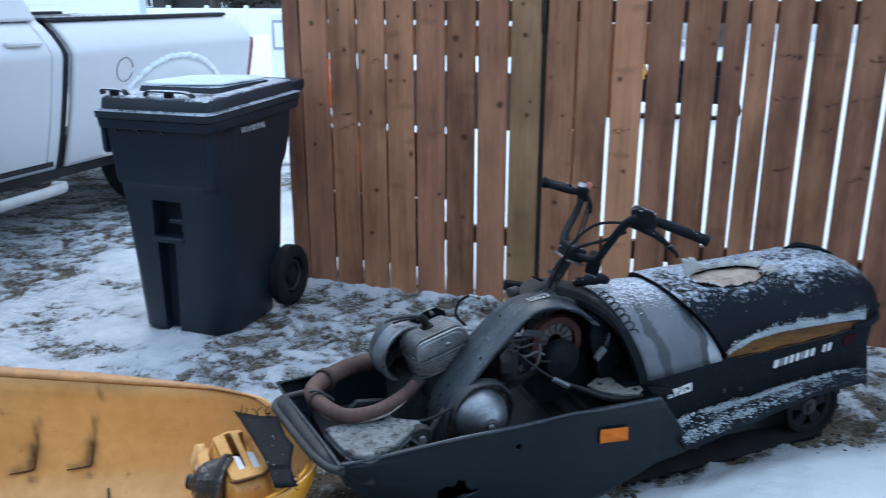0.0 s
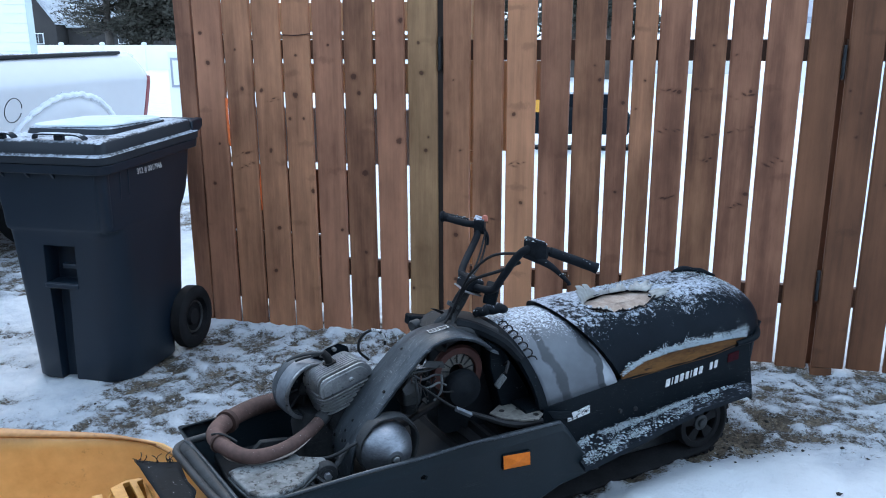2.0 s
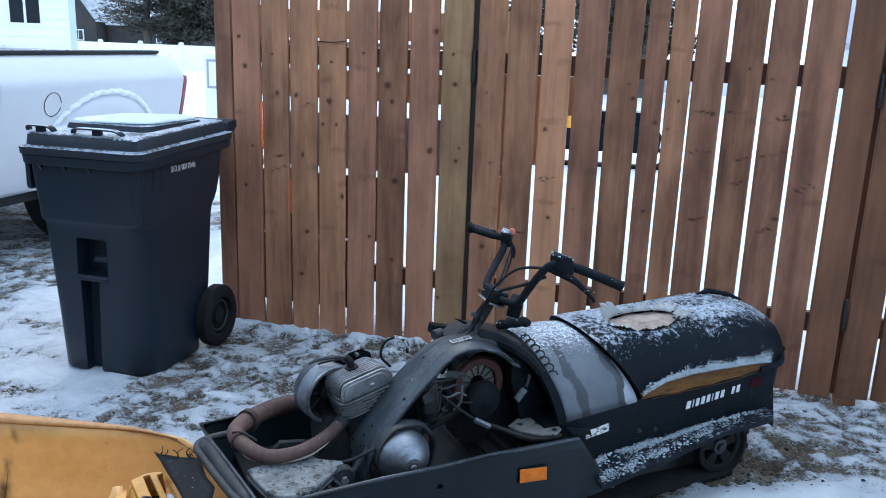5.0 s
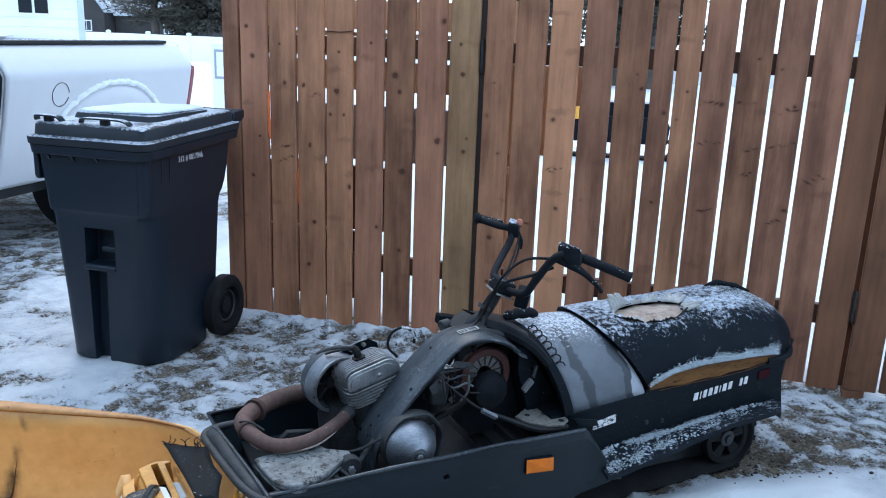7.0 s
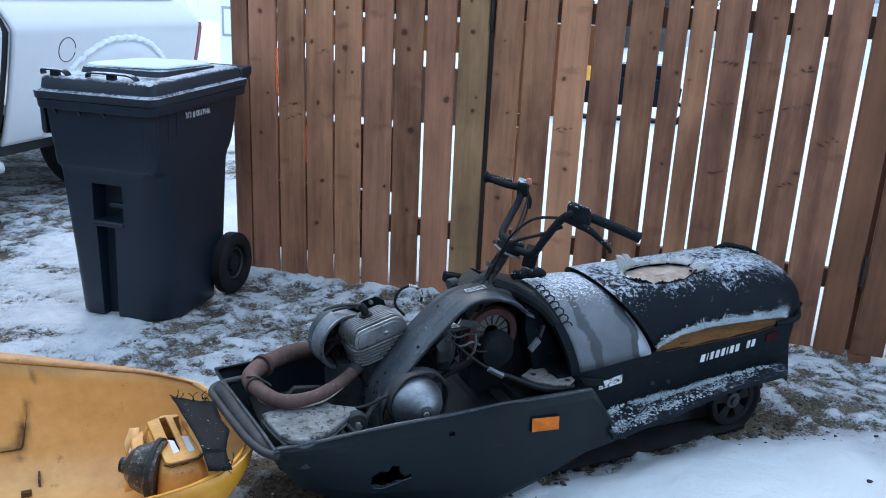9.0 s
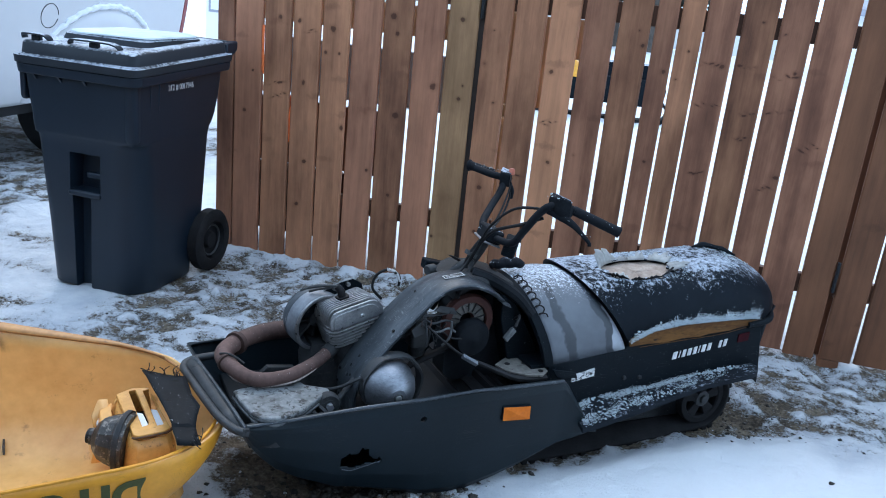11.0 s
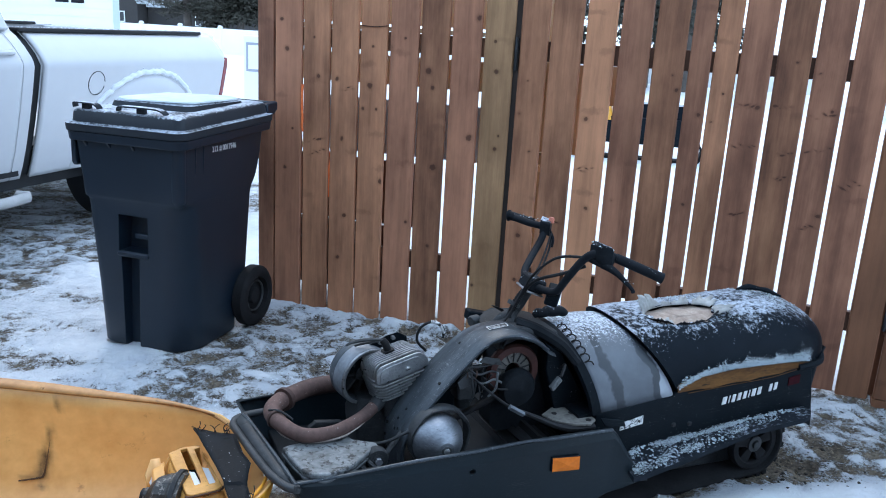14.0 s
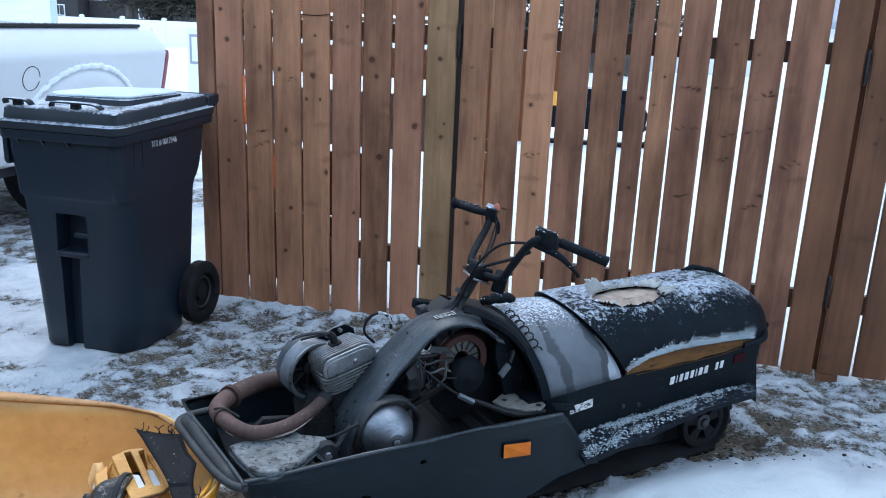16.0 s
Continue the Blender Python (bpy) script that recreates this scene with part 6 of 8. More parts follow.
# clutches
drive = part("drive_clutch", spin([(0.010, -0.066), (0.024, -0.064), (0.026, -0.0615), (0.042, -0.056), (0.044, -0.053), (0.058, -0.042), (0.060, -0.038), (0.070, -0.024), (0.0715, -0.020), (0.078, -0.004), (0.080, 0.012), (0.080, 0.03), (0.02, 0.03)], 44, (-1.257, 0.004, 0.346), "y"), CLUTCH, sled, "dulled steel dished drive clutch")
part("clutch_bolt", spin([(0.006, -0.074), (0.009, -0.073), (0.010, -0.064)], 12, (-1.257, 0.004, 0.346), "y"), ALLOY, drive)
part("bolt_washer", spin([(0.009, -0.069), (0.014, -0.068), (0.015, -0.062)], 16, (-1.257, 0.004, 0.346), "y"), GUARD, drive)
guard_rows = []
for k in range(25):
    a = math.pi * (-0.24 + 1.48 * k / 24)
    ripple = 0.002 * math.sin(7 * a)
    guard_rows.append([(-1.246 + r * math.cos(a), w, 0.350 + r * math.sin(a)) for r, w in ((0.084, 0.022), (0.087 + ripple, 0.004), (0.093 + ripple, 0.002), (0.096, 0.010), (0.096, 0.038), (0.084, 0.038))])
part("clutch_guard", loft(guard_rows), GUARD, sled, "grimy clutch guard")
driven = part("driven_pulley", spin([(0.060, -0.004), (0.062, -0.012), (0.082, -0.012), (0.088, -0.002), (0.084, 0.014), (0.02, 0.02), (0.02, 0.01), (0.045, 0.006)], 44, (-0.984, 0.085, 0.498), "y", caps=False), RUST_RED, sled, "rusty red driven pulley")
part("pulley_hub", spin([(0.010, -0.046), (0.014, -0.043), (0.032, -0.042), (0.052, -0.038), (0.059, -0.028), (0.061, -0.010), (0.054, 0.004)], 28, (-0.978, 0.080, 0.452), "y"), INSIDE, driven)
part("pulley_face", spin([(0.026, -0.0005), (0.058, -0.0005), (0.058, 0.004), (0.026, 0.004)], 32, (-0.984, 0.085, 0.498), "y", caps=False), GREY_DUST, driven, "pale dusty inner face")
for k in range(14):
    b = box(-0.0016, 0.0016, -0.004, -0.0006, 0.030, 0.060)
    bmesh.ops.rotate(b, cent=(0, 0, 0), matrix=Matrix.Rotation(k * math.pi / 7, 3, "Y"), verts=b.verts)
    bmesh.ops.translate(b, vec=(-0.984, 0.085, 0.498), verts=b.verts)
    part("pulley_rib", b, DARK_METAL, driven)
part("drive_belt", loft([[(-1.262 + 0.05 * math.cos(a) if c else -0.985 + 0.060 * math.cos(a), w, (0.372 + 0.05 * math.sin(a)) if c else (0.490 + 0.060 * math.sin(a))) for w in (0.088, 0.112)]
                         for c, a in [(1, math.radians(q)) for q in range(114, 295, 15)] + [(0, math.radians(q)) for q in range(-66, 115, 15)] + [(1, math.radians(114))]], closed=False), TYRE, sled, thick=0.008)
part("chain_case", loft([[(-0.93 + a, w, 0.42 + b) for a, b in round_rect(hx, hy, 0.04, 4)] for w, hx, hy in ((0.12, 0.10, 0.14), (0.20, 0.10, 0.14), (0.22, 0.08, 0.12))]), INSIDE, sled)
part("bulkhead", prism([(-0.80, 0.24), (-0.70, 0.24), (-0.74, 0.40), (-0.83, 0.55), (-0.88, 0.58), (-0.88, 0.5)], "y", 0.06, 0.36), BLACK_PAINT, sled, bevel=0.004)
part("carburettor", loft([[(-1.13 + a, 0.12 + b, z) for a, b in round_rect(hx, hy, 0.012, 4)] for z, hx, hy in ((0.42, 0.03, 0.03), (0.46, 0.035, 0.032), (0.50, 0.022, 0.022), (0.54, 0.02, 0.02))]), GUARD, sled, "grimy carburettor body")
part("carburettor_bowl", spin([(0.022, 0.385), (0.026, 0.39), (0.026, 0.42)], 16, (-1.13, 0.12, 0), "z"), DARK_METAL, sled)
for k, pts in enumerate((((-1.165, 0.05, 0.55), (-1.13, 0.03, 0.525), (-1.09, 0.03, 0.53), (-1.06, 0.04, 0.52)), ((-1.16, 0.04, 0.525), (-1.12, 0.02, 0.50), (-1.08, 0.02, 0.508), (-1.05, 0.03, 0.49)), ((-1.15, 0.03, 0.53), (-1.145, 0.02, 0.47), (-1.15, 0.03, 0.44)),
                         ((-1.07, 0.02, 0.53), (-1.072, 0.02, 0.48), (-1.09, 0.03, 0.45)), ((-1.19, 0.06, 0.53), (-1.16, 0.04, 0.545), (-1.10, 0.04, 0.545), (-1.07, 0.03, 0.555)))):
    part("linkage_rod", tube(pts, 0.0035, 6), BOX_GREY if k % 2 else DARK_METAL, sled)
part("link_plate", prism([(-1.125, 0.562), (-1.110, 0.577), (-1.060, 0.566), (-1.052, 0.545), (-1.085, 0.552)], "y", 0.03, 0.034), GUARD, sled)
rng = random.Random(15)
for k in range(9):
    a = Vector((rng.uniform(-1.19, -1.09), rng.uniform(0.01, 0.05), rng.uniform(0.46, 0.555)))
    b = a + Vector((rng.uniform(-0.03, 0.09), rng.uniform(-0.01, 0.03), rng.uniform(-0.06, 0.03)))
    part("loose_wire", tube([a, (a + b) / 2 + Vector((0, -0.008, rng.uniform(-0.02, 0.02))), b], rng.uniform(0.0014, 0.0032), 6, 4), (CABLE, GUARD, DARK_METAL, RUST_DARK)[k % 4], sled)
part("linkage_bracket", prism([(-1.19, 0.505), (-1.155, 0.535), (-1.14, 0.53), (-1.15, 0.49), (-1.18, 0.48)], "y", 0.035, 0.042), GUARD, sled, bevel=0.001)
part("harness", tube([(-1.157, 0.0, 0.53), (-1.118, -0.005, 0.494), (-1.076, -0.01, 0.458), (-1.034, -0.015, 0.428), (-0.973, -0.02, 0.398), (-0.919, -0.03, 0.372), (-0.867, -0.04, 0.351), (-0.819, -0.05, 0.345), (-0.761, -0.055, 0.346)], [0.003, 0.003, 0.004, 0.004, 0.007, 0.010, 0.011, 0.011, 0.009], 8), CABLE, sled, "taped black wiring harness")
part("connector", tube([(-1.045, -0.022, 0.435), (-0.997, -0.028, 0.406)], 0.008, 4, 1), BOX_PALE, sled, "pale wiring connector")
conn = part("connector", box(-0.022, 0.022, -0.006, 0.006, -0.010, 0.010), BOX_GREY, sled, "grey wiring plug", bevel=0.002)
conn.matrix_basis = pose(-0.880, 0.0, 0.478, 0, -42, 10)
part("loose_wires", tube([(-0.862, 0.0, 0.50), (-0.84, 0.02, 0.525), (-0.83, 0.06, 0.50), (-0.86, 0.10, 0.47)], 0.005, 6), CABLE, sled)
foot = part("footrest_plate", prism([(-0.895, 0.035), (-0.80, 0.095), (-0.745, 0.065), (-0.752, -0.045), (-0.785, -0.068), (-0.83, -0.055), (-0.88, -0.01)], "z", 0.357, 0.362), DUSTY, sled, "dirty pale footrest plate")
for a, b in ((-0.855, 0.03), (-0.80, 0.02), (-0.775, -0.040), (-0.785, 0.062)):
    part("plate_hole", spin([(0.009, 0.3605), (0.009, 0.3628)], 12, (a, b, 0), "z"), CABLE, foot)


# ---------- cover, seat, tunnel ----------
def hump(y0, y1, zb, zt, n=20, square=2.6):
    """Cross section of a rounded hump, from the near foot over the top to the far foot."""
    out = []
    for k in range(n + 1):
        a = math.pi * (1 - k / n)
        c, s = math.cos(a), math.sin(a)
        out.append(((y0 + y1) / 2 + (y1 - y0) / 2 * math.copysign(abs(c) ** (2 / square), c), zb + (zt - zb) * abs(s) ** (2 / square)))
    return out


NEAR, FAR = -0.03, 0.41
rows = []
for k in range(13):
    u = k / 12
    foot_s, top_s = -0.735 + 0.283 * u, -0.812 + 0.232 * u
    zb, zt = 0.374 + 0.021 * u, 0.596 + 0.001 * u + 0.008 * math.sin(math.pi * u)
    sec = []
    for y, z in hump(NEAR, FAR, zb, zt, 24, 2.2):
        h = (z - zb) / (zt - zb)
        sec.append((foot_s + (top_s - foot_s) * h ** 1.2, y, z))
    rows.append(sec)
part("tank_cover", loft(rows, closed=False), COVER, sled, "grey taped tank cover with snow on top", thick=0.006, angle=60)
edge = [((-0.745 + (-0.825 + 0.745) * ((z - 0.37) / 0.234) ** 1.2), y, z) for y, z in hump(NEAR - 0.004, FAR + 0.004, 0.37, 0.602, 24, 2.2)]
rim_rows = []
for p in edge:
    rim_rows.append([(p[0] + dx, MID + (p[1] - MID) * k, 0.37 + (p[2] - 0.37) * k) for dx, k in ((-0.012, 1.012), (0.018, 1.014), (0.018, 0.97), (-0.012, 0.93))])
part("cover_trim", loft(rim_rows), BLACK_PAINT, sled, "black front trim of the tank cover")
# laced cord coils down the front of the cover
lace = []
for k in range(41):
    f = 5.0 + 6.0 * k / 40
    p, q, f = edge[int(f)], edge[int(f) + 1], f - int(f)
    y, z, s = p[1] + (q[1] - p[1]) * f, p[2] + (q[2] - p[2]) * f, p[0] + (q[0] - p[0]) * f
    turn = 2 * math.pi * k / 5.7
    k2 = 1.034 + 0.012 * math.sin(turn)
    lace.append((s + 0.032 + 0.012 * math.cos(turn), MID + (y - MID) * k2, 0.37 + (z - 0.37) * k2 + 0.006 * math.sin(turn)))
part("laced_cord", tube(lace, 0.0023, 6, 3), CABLE, sled, "black coiled lacing cord")
part("rolled_pad", tube([(-0.852, 0.206, 0.622), (-0.838, 0.208, 0.628), (-0.822, 0.200, 0.629), (-0.806, 0.202, 0.634), (-0.790, 0.194, 0.632), (-0.772, 0.193, 0.636), (-0.756, 0.187, 0.631), (-0.744, 0.189, 0.628)], [0.010, 0.0165, 0.0145, 0.0185, 0.0155, 0.0180, 0.0150, 0.009], 12), SNOWY_BLACK, sled, "rolled black pad with snow")


def seat_section(s):
    """Near foot, far foot, bottom and top of the seat at a place along it."""
    zt = float(np.interp(s, (-0.60, -0.55, -0.44, -0.10, 0.06, 0.14, 0.22, 0.28, 0.325), (0.588, 0.600, 0.616, 0.624, 0.632, 0.618, 0.586, 0.530, 0.46)))
    pull = 0.0 if s < 0.05 else 0.23 * (1 - math.sqrt(max(0.0, 1 - ((s - 0.05) / 0.275) ** 2)))
    return NEAR - 0.012 + pull, FAR + 0.012 - pull, float(np.interp(s, (-0.6, 0.2, 0.4), (0.402, 0.452, 0.44))), zt


rows = []
for k in range(41):
    u = k / 40
    u = 1 - (1 - u) ** 1.25
    s0 = -0.445 + (0.318 + 0.445) * u
    y0, y1, zb, zt = seat_section(s0)
    sec = []
    for y, z in hump(y0, y1, zb, zt, 30, 2.35):
        h = (z - zb) / max(1e-3, zt - zb)
        sec.append((s0 - 0.145 * (1 - u) ** 2 * h ** 1.1, y, z + 0.002 * math.sin(21 * s0 + 9 * y)))
    rows.append(sec)
seat_bm = loft(rows, closed=False)
seat_bm.faces.new([v for v in seat_bm.verts][:31])
seat_bm.faces.new([v for v in seat_bm.verts][-31:])
seat = part("seat", seat_bm, SEAT, sled, "torn black vinyl seat dusted with snow", angle=70)
# hole in the vinyl: ragged rim with foam below it
HOLE_S, HOLE_W = -0.332, 0.128
hole, rng = [], random.Random(12)
for k in range(44):
    a = 2 * math.pi * k / 44
    r = 1 + 0.05 * math.sin(5 * a + 1) + 0.03 * math.sin(9 * a) + (rng.uniform(-0.10, 0.06) if math.sin(a) < 0.2 else 0)
    hole.append((HOLE_S + 0.142 * r * math.cos(a), HOLE_W + 0.070 * r * math.sin(a)))
solid = seat.modifiers.new("skin", "SOLIDIFY")
solid.thickness, solid.offset = 0.006, -1
cut(seat, prism(hole, "z", 0.55, 0.70))
seat.data.shade_smooth()
seat.data.set_sharp_from_angle(angle=radians(60))


def seat_top(s, w):
    """Height of the seat's skin over a place on it."""
    y0, y1, zb, zt = seat_section(s)
    c = min(1.0, abs(w - (y0 + y1) / 2) / ((y1 - y0) / 2))
    return zb + (zt - zb) * (1 - c ** 2.35) ** (1 / 2.35)


fo = []
for r in (0.02, 0.25, 0.5, 0.75, 0.95, 1.12):
    row = []
    for x, y in hole:
        s, w = HOLE_S + (x - HOLE_S) * r, HOLE_W + (y - HOLE_W) * r
        row.append((s, w, seat_top(s, w) - 0.014 + 0.0025 * math.sin(61 * s + 47 * w) + rng.uniform(-0.002, 0.002)))
    fo.append(row)
part("seat_foam", loft(fo, closed=True, caps=False), FOAM, seat, "bare crumbling tan foam")


def torn(points, heights, lean, material=None):
    """A torn strip of vinyl along the rim: its free edge stands up or lies over by the given heights."""
    line, hs = smooth_line(points, 6), smooth_line([(h, 0, 0) for h in heights], max(1, 6 * (len(points) - 1) // (len(heights) - 1)))
    rng, secs = random.Random(len(heights)), []
    for i, p in enumerate(line):
        out = Vector((p.x - HOLE_S, (p.y - HOLE_W) * 1.6, 0)).normalized()
        h = max(0.002, hs[min(i, len(hs) - 1)].x * rng.choice((0.6, 0.85, 1.0, 1.1, 1.25)))
        secs.append([p - out * 0.006 + Vector((0, 0, -0.003))] + [p + out * (lean * h * a) + Vector((0, 0, h * b)) for a, b in ((0.0, 0.3), (0.35, 0.7), (0.9, 0.95), (1.5, 0.92))])
    return part("torn_flap", loft(secs, closed=False), material or VINYL_GREY, seat, "torn curled strip of pale vinyl backing", thick=0.0022, angle=60)


def rim_at(*degs):
    out = []
    for d in degs:
        s, w = HOLE_S + 0.142 * math.cos(radians(d)), HOLE_W + 0.070 * math.sin(radians(d))
        out.append((s, w, seat_top(s, w) + 0.001))
    return out


torn(rim_at(172, 155, 138, 120, 102, 85), (0.002, 0.004, 0.010, 0.026, 0.040, 0.034, 0.040, 0.024, 0.008), 0.5)
torn(rim_at(84, 74, 64, 56), (0.005, 0.009, 0.018, 0.006), 0.8)
torn(rim_at(50, 38, 24, 10), (0.008, 0.016, 0.014, 0.004), 2.4)
torn(rim_at(4, -10, -24, -36), (0.004, 0.016, 0.020, 0.006), 1.8)
torn(rim_at(205, 218, 232, 240), (0.004, 0.014, 0.012, 0.004), -0.9)
torn(rim_at(180, 195, 210, 225, 240), (0.003, 0.008, 0.012, 0.016, 0.004), 0.5, CABLE)
torn(rim_at(244, 256, 266, 278, 292), (0.003, 0.016, 0.006, 0.016, 0.004), 0.3, CABLE)
torn(rim_at(296, 308, 320, 332), (0.003, 0.013, 0.016, 0.004), 0.5, CABLE)
part("tail_ridge", tube([(0.02, 0.25, 0.630), (0.08, 0.26, 0.632), (0.12, 0.24, 0.628), (0.15, 0.23, 0.620), (0.20, 0.21, 0.602)], [0.004, 0.012, 0.008, 0.012, 0.004], 8), BLACK_PAINT, seat, "buckled vinyl ridge at the tail")
part("tail_lamp", loft([[(s, 0.19 + a, 0.462 + b) for a, b in round_rect(hx, hy, 0.012, 4)] for s, hx, hy in ((0.310, 0.05, 0.035), (0.337, 0.048, 0.033), (0.343, 0.04, 0.026))]), RED, sled, "small dark red tail lamp")

# tunnel sides with stripe, decals and badge shapes
side_line = [(-0.745, 0.235), (-0.60, 0.222), (-0.436, 0.242), (-0.319, 0.250), (0.0, 0.268), (0.085, 0.247), (0.168, 0.212), (0.173, 0.25), (0.158, 0.33), (0.144, 0.40), (0.136, 0.452), (0.10, 0.460), (-0.20, 0.455), (-0.43, 0.425), (-0.458, 0.397), (-0.645, 0.381), (-0.745, 0.374)]
for y in (NEAR, FAR):
    part("tunnel_side", prism(side_line, "y", y - 0.006, y + 0.006), BLACK_PAINT, sled, "black painted tunnel side", bevel=0.003)
part("tunnel_top", box(-0.80, 0.14, NEAR + 0.007, FAR - 0.007, 0.36, 0.372), BLACK_PAINT, sled)
part("tail_panel", loft([[(0.145, NEAR, z), (0.19 + 0.08 * k, 0.05, z), (0.23 + 0.08 * k, 0.19, z), (0.19 + 0.08 * k, 0.33, z), (0.145, FAR, z)] for z, k in ((0.25, 0.0), (0.30, 0.3), (0.40, 0.9), (0.455, 1.2))], closed=False), BLACK_PAINT, sled, thick=0.006)
part("tail_flap", prism([(0.058, 0.262), (0.118, 0.272), (0.150, 0.262), (0.156, 0.208), (0.138, 0.222), (0.092, 0.238)], "y", -0.056, -0.048), FLAP, sled, "torn black rubber flap at the tail corner", bevel=0.002)
part("tail_bumper", tube([(0.06, -0.045, 0.440), (0.16, -0.04, 0.446), (0.24, 0.03, 0.448), (0.31, 0.13, 0.444), (0.327, 0.19, 0.444), (0.31, 0.25, 0.444), (0.24, 0.35, 0.446), (0.16, 0.42, 0.444)], 0.011, 10), BLACK_PAINT, sled)
part("stripe", prism([(-0.446, 0.411), (-0.450, 0.428), (-0.438, 0.441), (-0.34, 0.457), (-0.217, 0.466), (-0.03, 0.464), (0.108, 0.455), (0.072, 0.439), (0.01, 0.433), (-0.02, 0.427), (-0.11, 0.424), (-0.15, 0.417), (-0.23, 0.419), (-0.31, 0.410), (-0.37, 0.414)], "y", NEAR - 0.016, NEAR - 0.010), STRIPE, sled, "peeling brown and gold stripe")
part("stripe_edge", tube([(-0.40, NEAR - 0.011, 0.402), (-0.25, NEAR - 0.011, 0.408), (-0.06, NEAR - 0.011, 0.414), (0.065, NEAR - 0.011, 0.430)], 0.0012, 5), STRIPE, sled)
# the badge: a row of slanted white blocks in place of the lettering
badge_x, widths = -0.250, (0.018, 0.004, 0.014, 0.015, 0.014, 0.004, 0.016, 0.015, -0.016, 0.012, 0.014)
for w in widths:
    if w > 0:
        b = prism([(badge_x, 0.338), (badge_x + w, 0.338), (badge_x + w + 0.003, 0.3645), (badge_x + 0.003, 0.3645)], "y", NEAR - 0.0095, NEAR - 0.0065)
        for v in b.verts:
            v.co.z += 0.116 * (v.co.x + 0.250)
        part("badge_block", b, LETTER, sled, "slanted white block", bevel=0.001)
    badge_x += abs(w) + 0.0092
part("sticker", prism([(-0.652, 0.306), (-0.566, 0.318), (-0.566, 0.346), (-0.65, 0.331)], "y", NEAR - 0.0095, NEAR - 0.0065), WHITE_DECAL, sled, "torn white sticker")
part("faded_sticker", prism([(0.035, 0.372), (0.085, 0.376), (0.085, 0.408), (0.035, 0.402)], "y", NEAR - 0.0095, NEAR - 0.0065), WORN_RED, sled, "faded red sticker")
for s, z in ((-0.44, 0.295), (-0.375, 0.289), (-0.70, 0.335)):
    part("rivet", spin([(0.006, NEAR - 0.013), (0.008, NEAR - 0.006)], 10, (s, 0, z), "y"), DARK_METAL, sled)
part("joint_plate", prism([(-0.745, 0.372), (-0.655, 0.352), (-0.645, 0.330), (-0.70, 0.335), (-0.725, 0.342)], "y", -0.060, -0.055), BLACK_PAINT, sled, bevel=0.002)


def running_board(y_in, y_out, label):
    ss = np.linspace(-0.64, 0.125, 20)
    secs = []
    for s in ss:
        zi = float(np.interp(s, (-0.64, -0.436, -0.319, 0.0, 0.15), (0.222, 0.244, 0.251, 0.275, 0.283)))
        zo = float(np.interp(s, (-0.64, -0.59, -0.388, -0.159, 0.08, 0.15), (0.184, 0.188, 0.228, 0.274, 0.288, 0.288)))
        y_e = y_out if s < 0.05 else y_out + (y_in - y_out) * ((s - 0.05) / 0.10) ** 2
        secs.append([(s, y_in, zi), (s, (y_in + y_e) / 2, (zi + zo) / 2 - 0.001), (s, y_e, zo), (s, y_e, zo - 0.016), (s, (y_in + y_e) / 2, (zi + zo) / 2 - 0.016), (s, y_in, zi - 0.014)])
    return part("running_board", loft(secs), RUNNER, sled, label, angle=50)


running_board(NEAR - 0.004, -0.122, "black running board under snow")
running_board(FAR + 0.004, both(-0.122), "black running board under snow")


# ---------- track and wheels ----------
def track_line(off=0.0):
    pts = []
    for a in np.linspace(100, -75, 14):
        pts.append((-0.015 + (0.108 + off) * math.cos(radians(a)), 0.130 + (0.112 + off) * math.sin(radians(a))))
    pts += [(-0.20, 0.010 - off), (-0.45, 0.008 - off), (-0.72, 0.012 - off), (-0.80, 0.022 - off)]
    for a in np.linspace(-95, -250, 10):
        pts.append((-0.88 + (0.10 + off) * math.cos(radians(a)), 0.20 + (0.09 + off) * math.sin(radians(a))))
    pts += [(-0.60, 0.205 + off), (-0.30, 0.232 + off)]
    return pts


TRACK_Y0, TRACK_Y1 = 0.0, 0.38
line = track_line()
secs = [[(s, TRACK_Y0, z), (s, TRACK_Y1, z)] for s, z in line + line[:1]]
track = part("track", loft(secs, closed=False), TYRE, sled, "black rubber drive track", thick=0.012)
dense = smooth_line([(s, 0, z) for s, z in track_line(0.004) + track_line(0.004)[:1]], 4)
acc, nxt = 0.0, 0.0
for a, b in zip(dense, dense[1:]):
    acc += (b - a).length
    if acc >= nxt:
        nxt += 0.055
        d = (b - a).normalized()
        lug = box(-0.009, 0.009, TRACK_Y0 + 0.004, TRACK_Y1 - 0.004, -0.004, 0.016)
        ob = part("lug", lug, TYRE, track, bevel=0)
        ob.matrix_basis = Matrix.Translation((a.x, 0, a.z)) @ Matrix.Rotation(-math.atan2(d.z, d.x), 4, "Y")


